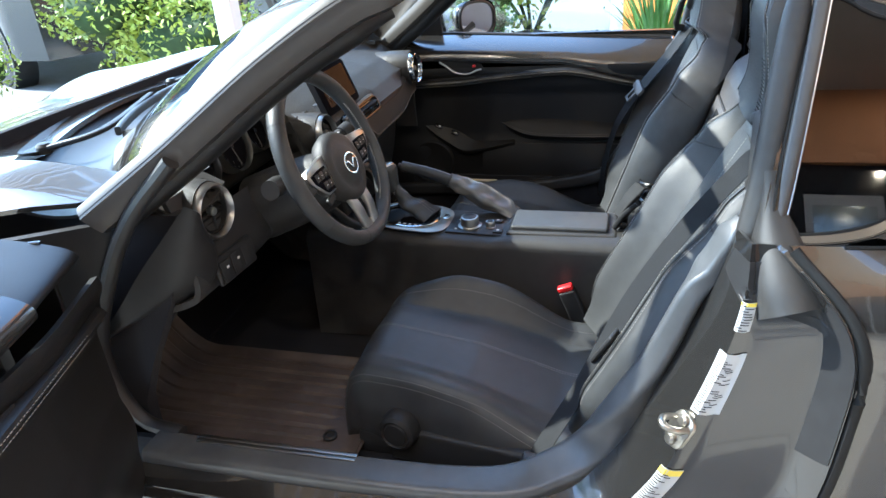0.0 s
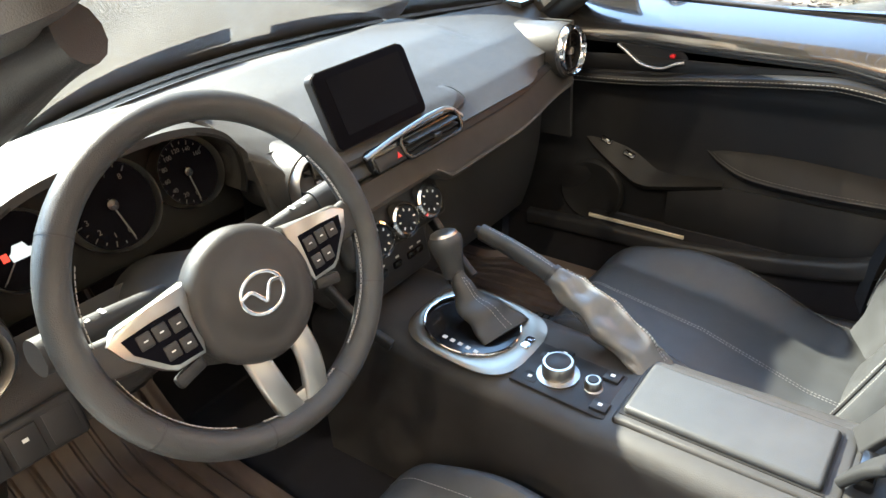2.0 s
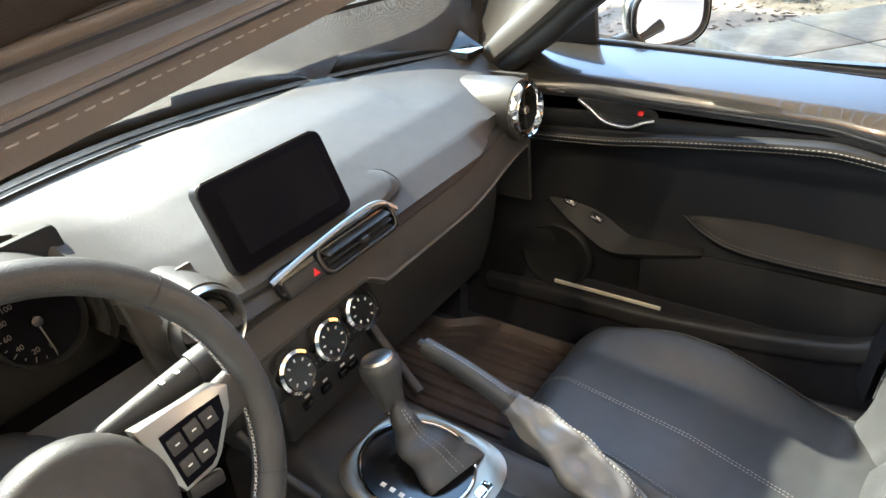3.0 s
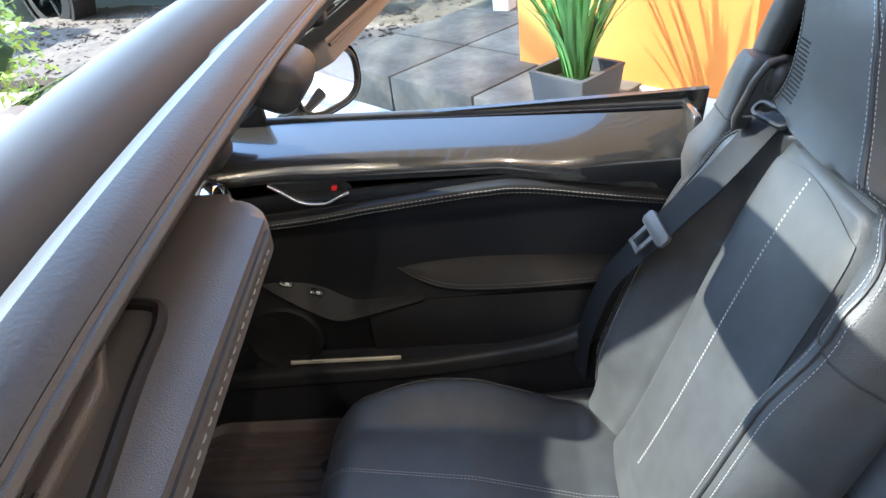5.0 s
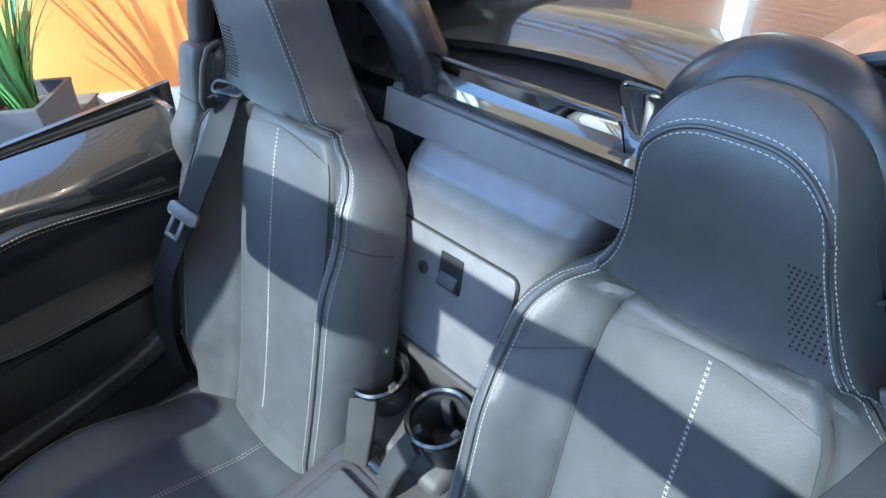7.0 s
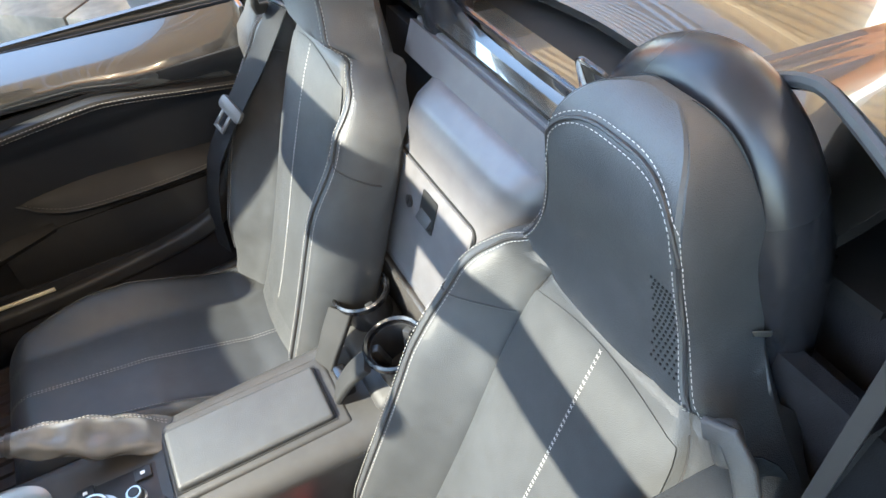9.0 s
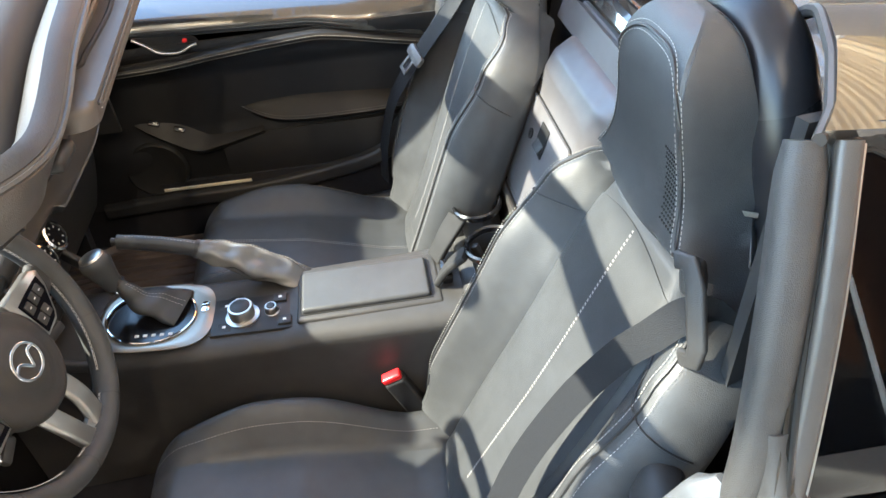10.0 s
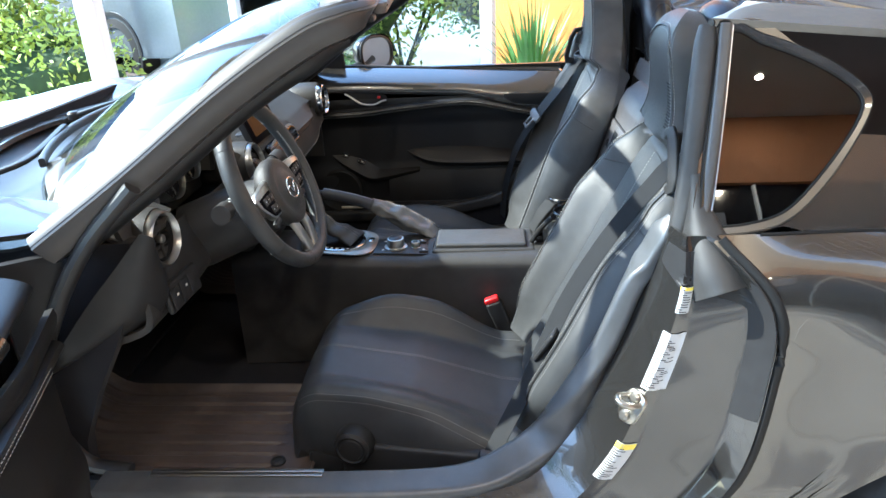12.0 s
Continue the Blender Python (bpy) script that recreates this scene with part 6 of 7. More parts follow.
def rear_top(u, v):
    """A rounded hump from the foot of the lid over to the rear shelf."""
    rows = [(0.820, 0.53), (0.826, 0.64), (0.884, 0.832), (0.893, 0.868), (0.908, 0.897), (0.935, 0.916), (0.985, 0.920)]
    k = v * 6
    i = min(5, int(k))
    t = k - i
    p = Vector(rows[i]).lerp(Vector(rows[i + 1]), t)
    q = 2 * u - 1
    half = 0.150 + 0.02 * v
    drop = 0.09 * (1 - math.sqrt(max(0.0, 1 - max(0.0, (abs(q) - 0.66) / 0.34) ** 2)))
    return Vector((p.x + drop * 0.75, RY - 0.03 * v + q * half, p.y - drop * 0.35 * smooth01(0.2, 0.5, v)))


hump = grid(rear_top, 40, 42)
bmesh.ops.smooth_vert(hump, verts=[v for v in hump.verts if not v.is_boundary], factor=0.5, use_axis_x=True, use_axis_y=True, use_axis_z=True)
part("hump", hump, HUMPSKIN, RC, "grey-black moulded hump")
LM = frame_of((0.856, 0.038, 0.742), (-0.953, 0, 0.303), (0, 0, 1))
lid = part("lid", prism(rounded(0.2315, 0.1715, 0.012), 0.0055, LM @ Matrix.Translation((0, 0, 0.0005)), 0.002, 3), HUMPSKIN, RC, "grey-black storage lid")
part("lid_gap", prism(rounded(0.2365, 0.1765, 0.014), 0.0035, LM @ Matrix.Translation((0, 0, -0.001))), INK, RC, smooth=False)
part("latch_recess", prism(rounded(0.042, 0.052, 0.003), 0.0008, LM @ Matrix.Translation((0.008, 0.045, 0.0068))), INK, lid, smooth=False)
part("latch", rbox((0.034, 0.020, 0.006), LM @ Matrix.Translation((0.006, 0.034, 0.008)) @ pose(0, 0, 0, -25, 0, 0), 0.002), SOFT, lid)
lk = part("lock", lathe([(0.0095, 0.0065), (0.0095, 0.0085), (0.007, 0.0090), (0, 0.0086)], LM @ Matrix.Translation((-0.044, 0.030, 0)), 24), HARD, lid)
part("keyhole", rbox((0.002, 0.009, 0.0006), LM @ Matrix.Translation((-0.044, 0.030, 0.0092)), 0), INK, lk, smooth=False)
part("foot_panel", rbox((0.012, 0.245, 0.10), Matrix.Translation((0.822, 0.035, 0.595)), 0.005), GREYTRIM, RC)
part("shelf", thicken(grid(lambda u, v: Vector((0.962 + 0.016 * v, (u - .5) * 0.46 + 0.01, 0.905 + 0.045 * v)), 10, 6), 0.02), HUMPSKIN, RC, "grey-black rear shelf rail")
part("shelf_rail", rbox((0.030, 0.46, 0.014), Matrix.Translation((0.983, 0.01, 0.952)), 0.004), HUMPSKIN, RC)
for sgn in (-1, 1):
    part("side_fill", thicken(grid(lambda u, v: Vector((0.965 + 0.03 * v, sgn * (0.20 + 0.32 * u), 0.50 + 0.42 * v)), 6, 6), 0.02), CARPET, RC)
# wind deflector
DEF = thing("wind_deflector", (0.988, 0.01, 0.958), "clear plastic wind deflector behind the seats", "wind deflector")
dm = frame_of((0.990, 0.03, 0.986), (-0.97, 0, -0.24))
for yy, wd, hg, zz in ((0.0, 0.335, 0.066, 0.0), (-0.197, 0.052, 0.118, 0.026), (0.197, 0.052, 0.118, 0.026)):
    at = dm @ Matrix.Translation((-yy, zz, 0.0))
    pane = part("pane", prism(rounded(wd, hg, 0.012), 0.004, at, 0.001), GLASS, DEF, "clear acrylic pane")
    pane.visible_shadow = False
    part("pane_edge", sweep([at @ Vector((x, y, 0.002)) for x, y in rounded(wd + 0.001, hg + 0.001, 0.0125, 8)], rect_profile(0.0010, 0.0042, 0.0003), up=dm.to_3x3() @ Vector((0, 0, 1)), closed=True), ACRYLIC, DEF, "bright polished pane edge")
part("base_strip", rbox((0.010, 0.41, 0.010), Matrix.Translation((0.985, 0.03, 0.958)), 0.003), PIANO, DEF, "gloss black mounting strip")
for y in (-0.135, 0.195):
    part("clamp", rbox((0.014, 0.026, 0.020), Matrix.Translation((0.984, y, 0.964)), 0.004), HARD, DEF)

# ---- floor mats ----
for yc, sgn, reach in ((-0.468, -1, 0.222), (0.435, 1, 0.19)):
    mat = thing("floor_mat", (-0.15, yc, 0.236), "dark brown ribbed rubber floor mat", "floor mat", "floor mats")

    def sheet(u, v):
        x = -0.52 + 0.70 * u
        half = reach - (0.05 * smooth01(0.55, 0.42, u) if v * -sgn < 0 else 0.0)
        y = yc + (v - 0.5) * 2 * half
        lip = 0.016 * max(smooth01(0.04, 0.0, v), smooth01(0.96, 1.0, v), smooth01(0.03, 0.0, u), smooth01(0.97, 1.0, u))
        inside = 0.06 < v < 0.94 and 0.05 < u < 0.86
        r = ((v - 0.06) / 0.88 * 11) % 1.0
        groove = 0.008 * smooth01(0.16, 0.05, min(r, 1 - r)) if inside else 0.0
        rise = 0.16 * smooth01(0.30, 0.0, u) ** 1.5
        return Vector((x, y, 0.252 + lip - groove + rise))
    part("rubber_sheet", thicken(grid(sheet, 40, 160), 0.006), MATRUB, mat, "ribbed dark brown rubber")
    cl = part("mat_clip", lathe([(0.016, 0.0), (0.016, 0.004), (0.010, 0.007), (0.009, 0.004), (0.0, 0.004)], Matrix.Translation((0.100, sgn * 0.512, 0.254)), 24), HARD, mat)
    tagm = Matrix.Translation((0.02, yc + sgn * 0.165, 0.256)) if sgn < 0 else Matrix.Translation((0.06, yc - 0.02, 0.256))
    bd = part("mat_badge", rbox((0.080, 0.022, 0.003), tagm, 0.001), HARD, mat)
    bm = bmesh.new()
    for k in range(5):
        rbox((0.011, 0.010, 0.001), tagm @ Matrix.Translation((-0.030 + 0.015 * k, 0, 0.0018)), 0, bm=bm)
    part("badge_bars", bm, SATIN, bd, smooth=False)

# pedal and foot rest
PED = thing("foot_pedal", (-0.46, -0.28, 0.30), "black rubber-faced foot pedal", "pedal")
part("pad", rbox((0.02, 0.06, 0.14), Matrix.Translation((-0.44, -0.27, 0.36)) @ pose(0, 0, 0, 0, 25, 0), 0.006), RUBBER, PED)
part("arm", tube([(-0.45, -0.27, 0.40), (-0.52, -0.27, 0.58)], 0.008, 8), HARD, PED)
RST = thing("foot_rest", (-0.42, -0.56, 0.26), "black plastic foot rest", "foot rest")
part("pad", rbox((0.03, 0.09, 0.24), Matrix.Translation((-0.40, -0.575, 0.36)) @ pose(0, 0, 0, 0, 40, 0), 0.008), HARD, RST)

# ---- seat belts ----
def ribbon(points, normal_of, wide, name, parent, n=40, thick=0.0015):
    pts = spline(points, n)

    def fn(u, v):
        i = round(u * n)
        t = (pts[min(i + 1, n)] - pts[max(i - 1, 0)]).normalized()
        nr = Vector(normal_of(u))
        sd = t.cross(nr).normalized()
        return pts[i] + sd * (v - 0.5) * wide
    return part(name, thicken(grid(fn, n, 4), thick), WEB, parent)


bd = thing("seat_belt", (0.84, -0.60, 0.74), "black seat belt hanging across the driver's seat side", "seat belt", "seat belts")
ribbon([(0.948, -0.478, 0.72), (0.935, -0.486, 0.82), (0.905, -0.492, 0.878), (0.872, -0.488, 0.886), (0.845, -0.474, 0.846), (0.818, -0.458, 0.800), (0.765, -0.450, 0.715), (0.700, -0.462, 0.60), (0.628, -0.520, 0.46), (0.565, -0.600, 0.375), (0.545, -0.622, 0.33)], lambda u: (-0.65, -0.35 - 0.4 * u, 0.55 - 0.15 * u), 0.036, "webbing", bd)
part("tongue", rbox((0.010, 0.052, 0.075), Matrix.Translation((0.668, -0.482, 0.53)) @ pose(0, 0, 0, 0, 30, -20), 0.006, 3), HARD, bd, "black belt tongue")
part("anchor", rbox((0.05, 0.03, 0.07), Matrix.Translation((0.55, -0.618, 0.335)) @ pose(0, 0, 0, 0, 15, 0), 0.008), HARD, bd)
bp = thing("seat_belt", (0.82, 0.60, 0.74), "black seat belt with bright tongue on the passenger seat", "seat belt", "seat belts")
ribbon([(0.880, 0.560, 0.905), (0.858, 0.525, 0.925), (0.836, 0.500, 0.925), (0.806, 0.503, 0.880), (0.772, 0.512, 0.828), (0.738, 0.522, 0.782), (0.704, 0.534, 0.732), (0.672, 0.556, 0.676), (0.640, 0.588, 0.600), (0.610, 0.618, 0.47), (0.600, 0.628, 0.36)], lambda u: (-0.72, -0.36, 0.58), 0.047, "webbing", bp)
part("belt_eye", sweep([frame_of((0.838, 0.500, 0.927), (-0.55, -0.25, 0.8), (0.6, 0.2, 0.5)) @ Vector((x, y, 0.0)) for x, y in rounded(0.062, 0.020, 0.009, 6)], rect_profile(0.006, 0.008, 0.002), up=(-0.55, -0.25, 0.8), closed=True), HARD, bp, "black plastic belt eye")
tm = frame_of((0.704, 0.532, 0.735), (-0.72, -0.36, 0.58), (0.3, -0.25, 1))
tg = part("tongue", prism(rounded(0.064, 0.024, 0.006), 0.008, tm @ Matrix.Translation((0, 0.006, 0)), 0.002), TONGUE, bp, "dull steel belt tongue")
bm = bmesh.new()
for sx, sy, cx, cy in ((0.008, 0.038, -0.016, -0.022), (0.008, 0.038, 0.006, -0.022), (0.030, 0.008, -0.005, -0.040)):
    rbox((sx, sy, 0.004), tm @ Matrix.Translation((cx, cy, 0.003)), 0.001, bm=bm)
part("tongue_blade", bm, TONGUE, tg)
for x, y, z, yaw in ((0.563, -0.118, 0.425, 0), (0.563, 0.140, 0.425, 0)):
    bk = thing("belt_buckle", (x, y, 0.30), "black belt buckle with a red release button", "belt buckle", "belt buckles")
    m = Matrix.Translation((x, y, z)) @ pose(0, 0, 0, 0, -22, 0)
    part("housing", rbox((0.040, 0.026, 0.13), m @ Matrix.Translation((0.0, 0, -0.065)), 0.006, 3), HARD, bk)
    part("release_button", rbox((0.036, 0.020, 0.014), m @ Matrix.Translation((-0.001, 0, 0.006)), 0.004, 3), RED, bk, "bright red release button")


# ---- doors (built for the passenger's side, mirrored for the driver's) ----
def door_face(x, z):
    """How far out the trim lies."""
    y = lerp_table([(0.36, 0.705), (0.42, 0.700), (0.50, 0.690), (0.56, 0.700), (0.68, 0.700), (0.735, 0.680), (0.770, 0.668), (0.80, 0.676), (0.84, 0.690)], z)
    y += 0.018 * smooth01(0.1, 0.75, x) - 0.030 * smooth01(0.12, -0.12, x)
    return y


def build_door(place, label):
    """place carries a passenger-side point to where the door stands."""

    def put(bm):
        for v in bm.verts:
            v.co = place(v.co)
        return bm

    def nrm(n):
        o = place(Vector((0.3, 0.7, 0.6)))
        return lambda t: place(Vector((0.3, 0.7, 0.6)) + Vector(n)) - o
    X0, X1 = -0.250, 0.800
    d = part("door", put(thicken(grid(lambda u, v: Vector((X0 + 1.09 * u, 0.785 + 0.055 * math.sin(math.pi * min(1, v * 1.15)) - 0.03 * v, 0.865 - 0.53 * v)), 16, 16), 0.008)), PAINT, CAR, label)
    part("door_trim", put(thicken(grid(lambda u, v: Vector((x := X0 + (X1 - X0) * u, door_face(x, z := 0.355 + 0.425 * v), z)), 40, 44), 0.012)), DOORPAD, d, "black moulded door trim")

    # painted upper part of the door
    def cap(u, v, xa=-0.085, xe=None):
        x = xa + ((X1 if xe is None else xe) - xa) * u
        top = 0.862 - 0.030 * smooth01(0.0, 0.8, x)
        low = linear_table([(-0.12, 0.815), (0.10, 0.805), (0.20, 0.800), (0.48, 0.788), (0.62, 0.755), (0.80, 0.700)], x)
        z = low + (top - low) * v
        return Vector((x, door_face(x, low) - 0.004 + (0.765 - door_face(x, low)) * v ** 1.6 - 0.012 * math.sin(math.pi * v), z))
    part("front_cap", put(thicken(grid(lambda u, v: cap(u, v, X0, -0.087), 8, 14), 0.010)), DOORPAD, d, "black upper door corner")
    part("painted_cap", put(thicken(grid(cap, 40, 14), 0.010)), PAINT, d, "grey painted upper door panel")
    belt = spline([(X0 + 0.06, 0.768, 0.872), (0.10, 0.774, 0.868), (0.40, 0.785, 0.852), (X1 - 0.005, 0.782, 0.838)], 30)
    part("belt_seal", put(sweep(belt, rect_profile(0.016, 0.020, 0.005))), RUBBER, d, "black window belt seal")
    part("belt_strip", put(sweep([p + Vector((0, -0.010, -0.003)) for p in belt], rect_profile(0.006, 0.010, 0.002))), PIANO, d)
    for xx in (X0, X1):
        part("door_end", put(rbox((0.012, 0.105, 0.50), Matrix.Translation((xx, 0.745, 0.60)), 0.004)), SHADEPAINT, d)
    part("door_bottom", put(rbox((X1 - X0, 0.10, 0.012), Matrix.Translation(((X0 + X1) / 2, 0.755, 0.352)), 0.004)), SHADEPAINT, d)

    # stitched ridge across the trim
    ridge = spline([(X0 + 0.02, 0.640, 0.728), (0.10, 0.655, 0.735), (0.25, 0.660, 0.749), (0.44, 0.664, 0.764), (0.52, 0.670, 0.760), (0.66, 0.684, 0.728), (X1 - 0.01, 0.694, 0.700)], 60)
    part("ridge", put(sweep(ridge, ring_profile(0.018, 0.012, 10))), DOORPAD, d, "black leather-look ridge")
    bm = bmesh.new()
    for dz in (-0.004, 0.004):
        stitches([p + Vector((0, -0.0165, dz - 0.002)) for p in ridge[2:-2]], lambda t: (0, -1, 0.1), 0.005, 0.0025, 0.0012, bm=bm)
    part("ridge_stitching", put(bm), THREAD, d, "twin rows of pale stitching")

    # inner handle in its bowl
    hm = frame_of((0.150, 0.668, 0.780), (0.04, -1, 0.12))
    bowl = [(-0.075, 0.020), (-0.045, 0.023), (0.055, 0.014), (0.062, -0.018), (0.010, -0.030), (-0.030, -0.022)]
    bowl = [(p.x, p.y) for p in spline([(x, y, 0) for x, y in bowl + bowl[:1]], 36)][:-1]
    part("handle_bowl", put(prism(bowl[::-1], 0.004, hm @ Matrix.Translation((0, 0, 0.002)), 0.001)), INK, d, smooth=False)
    lever = spline([hm @ Vector(p) for p in ((-0.076, 0.020, 0.006), (-0.052, 0.006, 0.010), (-0.022, -0.013, 0.014), (0.018, -0.018, 0.016), (0.046, -0.008, 0.014), (0.062, -0.004, 0.010))], 30)
    part("door_handle", put(sweep(lever, rect_profile(0.006, 0.011, 0.0025), up=(0, -1, 0))), SATIN, d, "satin silver inner door handle")
    part("lock_tab", put(rbox((0.010, 0.008, 0.016), hm @ Matrix.Translation((0.038, 0.006, 0.006)), 0.002)), RED, d, "small red lock tab")
    part("handle_plate", put(prism([(-0.14, -0.034), (0.070, -0.024), (0.066, -0.030), (-0.14, -0.052)], 0.004, hm @ Matrix.Translation((0, 0, 0.008)), 0.001)), HARD, d)

    # pull with switches, and arm pad: sloping ledges with a rounded lip
    def ledge(upper, lower, lip, bulge, n=40):
        up_line, low_line = spline(upper, n), spline(lower, n)

        def fn(u, v):
            i = round(u * n)
            a, b = up_line[i], low_line[i]
            wide = min(1.0, (a - b).length / 0.03)
            if v <= 0.6:
                k = v / 0.6
                return a.lerp(b, k) + Vector((0, -0.6, 0.8)) * (bulge * wide * math.sin(math.pi * k))
            k = (v - 0.6) / 0.4
            return b + Vector((0, 0.010 * k + 0.035 * k * k, -lip * wide * math.sin(k * math.pi / 2)))
        return grid(fn, n, 20)
    pull = part("door_pull", put(ledge([(-0.040, 0.694, 0.628), (0.030, 0.700, 0.610), (0.100, 0.702, 0.586), (0.160, 0.704, 0.556), (0.195, 0.704, 0.540), (0.310, 0.700, 0.535)], [(-0.040, 0.690, 0.622), (0.020, 0.668, 0.572), (0.090, 0.656, 0.528), (0.138, 0.652, 0.505), (0.190, 0.655, 0.508), (0.312, 0.672, 0.528)], 0.022, 0.002)), ARMPAD, d, "black moulded door pull with switches")
    for sx, sy, sz in ((0.050, 0.677, 0.582), (0.106, 0.675, 0.559)):
        sw = Matrix.Translation((sx, sy, sz)) @ pose(0, 0, 0, 42, 22, 0)
        part("window_switch", put(rbox((0.026, 0.013, 0.008), sw, 0.002)), PIANO, d)
        part("switch_mark", put(rbox((0.008, 0.003, 0.001), sw @ Matrix.Translation((0.003, 0, 0.0042)), 0)), PRINT, d, smooth=False)
    pad_low = [(0.266, 0.694, 0.593), (0.310, 0.676, 0.573), (0.370, 0.664, 0.558), (0.480, 0.660, 0.553), (0.640, 0.664, 0.554), (0.792, 0.676, 0.558)]
    part("arm_pad", put(ledge([(0.266, 0.696, 0.594), (0.330, 0.702, 0.606), (0.420, 0.706, 0.611), (0.540, 0.712, 0.602), (0.680, 0.716, 0.586), (0.792, 0.716, 0.576)], pad_low, 0.024, 0.005)), ARMPAD, d, "black padded door armrest")
    part("pad_piping", put(tube([p + Vector((0, -0.001, 0.0)) for p in spline(pad_low, 50)], 0.0018, 6)), RUBBER, d)
    part("pad_stitching", put(stitches([p + Vector((0, 0.003, 0.005)) for p in spline(pad_low, 50)[4:]], lambda t: (0, -0.6, 0.8), 0.005, 0.0025, 0.0011)), DARKTHREAD, d)
    part("door_bin", put(thicken(grid(lambda u, v: Vector((0.20 + 0.58 * u, 0.690 - 0.012 * math.sin(math.pi * v), 0.375 + 0.145 * v)), 10, 8), 0.01)), DOORPAD, d)
    # speaker ring
    sm = frame_of((0.02, 0.672, 0.455), (0.05, -1, 0))
    part("speaker", put(lathe([(0.0, 0.004), (0.06, 0.006), (0.072, 0.010), (0.078, 0.006), (0.080, 0.0)], sm, 36)), INK, d)
    # mirror sail and mirror
    part("mirror_sail", put(prism([(-0.10, 0.868), (0.062, 0.868), (0.056, 0.972), (0.044, 0.972)], 0.014, Matrix(((1, 0, 0, 0), (0, 0, -1, 0.775), (0, 1, 0, 0), (0, 0, 0, 1))), 0.003)), HARD, d, "black mirror sail")
    part("mirror_foot", put(sweep(spline([(0.090, 0.78, 0.868), (0.115, 0.83, 0.872), (0.140, 0.87, 0.885)], 10), ring_profile(0.018, 0.014, 12))), HARD, d)

    def shellpt(u, v):
        a = 2 * math.pi * v
        c, s2 = math.cos(a), math.sin(a)
        r = math.sin(math.pi * (0.04 + 0.46 * u)) if u < 1 else 1.0
        return Vector((0.160 - 0.085 * (1 - u) + 0.46 * (q := 0.094 * r * math.copysign(abs(c) ** 0.75, c)), 0.895 + q, 0.900 + 0.066 * r * math.copysign(abs(s2) ** 0.75, s2) - 0.010 * c))
    mir = part("mirror_housing", put(grid(shellpt, 20, 40, close_v=True)), PIANO, d, "gloss black door mirror housing")
    glass = [(0.890 + 0.088 * math.copysign(abs(math.cos(a)) ** 0.75, math.cos(a)), 0.900 + 0.057 * math.copysign(abs(math.sin(a)) ** 0.75, math.sin(a)) - 0.010 * math.cos(a)) for a in (2 * math.pi * k / 40 for k in range(40))]
    mm = Matrix(((0.46, 0, 1, 0.153 - 0.46 * 0.890), (1, 0, -0.06, 0.0), (0, 1, 0, 0.0), (0, 0, 0, 1)))
    part("mirror_glass", put(prism(glass, 0.003, mm)), MIRROR, d, "mirror glass", smooth=False)
    part("mirror_rim", put(sweep([mm @ Vector((x, z, 0.004)) for x, z in glass], rect_profile(0.009, 0.010, 0.003), up=(1, 0, 0), closed=True)), HARD, d)
    return d


build_door(lambda p: p, "closed passenger door with grey painted cap and black stitched trim")
HINGE, SWING = Vector((-0.28, -0.82, 0)), radians(-70)


def swung(p):
    q = Vector((p.x, -p.y, p.z)) - HINGE
    c, s = math.cos(SWING), math.sin(SWING)
    return HINGE + Vector((c * q.x - s * q.y, s * q.x + c * q.y, q.z))


drv = build_door(swung, "driver's door standing wide open, black stitched trim")
mk = Matrix.Translation(swung(Vector((0.10, 0.650, 0.590))))
part("mirror_switch", lathe([(0.017, 0), (0.017, 0.012), (0.012, 0.016), (0.0, 0.016)], mk, 24), HARD, drv, "round black mirror adjuster")


# ---- the place round the car ----
E1 = Vector((0.74, -0.67, 0)).normalized()
E2 = Vector((0.67, 0.74, 0)).normalized()
TURN45 = math.degrees(math.atan2(E1.y, E1.x))


def block(name, size, at, mat, label, category, yaw=0.0, r=0.01, kind=""):
    return tagged(part(name, rbox(size, Matrix.Translation(at) @ pose(0, 0, 0, 0, 0, yaw), r), mat), label, category, kind=kind)


ground = tagged(part("ground", grid(lambda u, v: Vector(((u - .5) * 160, (v - .5) * 160, 0.0)), 40, 40), ASPHALT, smooth=False), "pale sunlit paving and road", "ground", kind="structure")
tile = rbox((0.588, 0.588, 0.02), None, 0.004, 1)
floor = tagged(part("floor", rbox((9.0, 7.4, 0.02), Matrix.Translation((0.9, 0.4, 0.006)), 0), PLINTH, smooth=False), "pale grey tiled display floor", "floor", kind="structure")
me = bpy.data.meshes.new("floor_tile")
tile.to_mesh(me)
tile.free()
me.materials.append(CONCRETE)
for i in range(14):
    for j in range(11):
        t = new("tile", me)
        t.location = (-3.2 + 0.6 * i, -2.9 + 0.6 * j, 0.012)
        t.parent = floor

# orange wall and its grey plinth
w0 = Vector((0.62, 3.02, 0))
for nm, mat, z, h, th, off, lab in (("wall_orange", ORANGE, 0.20, 3.3, 0.20, 0.0, "orange rendered wall"), ("wall_plinth", PLINTH, 0.0, 0.20, 0.22, -0.012, "grey rendered wall plinth")):
    c = w0 + E1 * 0.55 + E2 * (0.1 + off)
    block(nm, (1.15, th, h), (c.x, c.y, z + h / 2), mat, lab, "wall", TURN45, 0.004, "structure")
block("wall_rear", (0.2, 16.0, 3.1), (6.6, 1.0, 1.55), TERRA, "terracotta wall behind the car", "wall", 0, 0.004, "structure")
block("wall_side", (12.0, 0.2, 0.9), (3.4, -6.4, 5.00), TERRA, "terracotta showroom wall above the glazing", "wall", 0, 0.004, "structure")
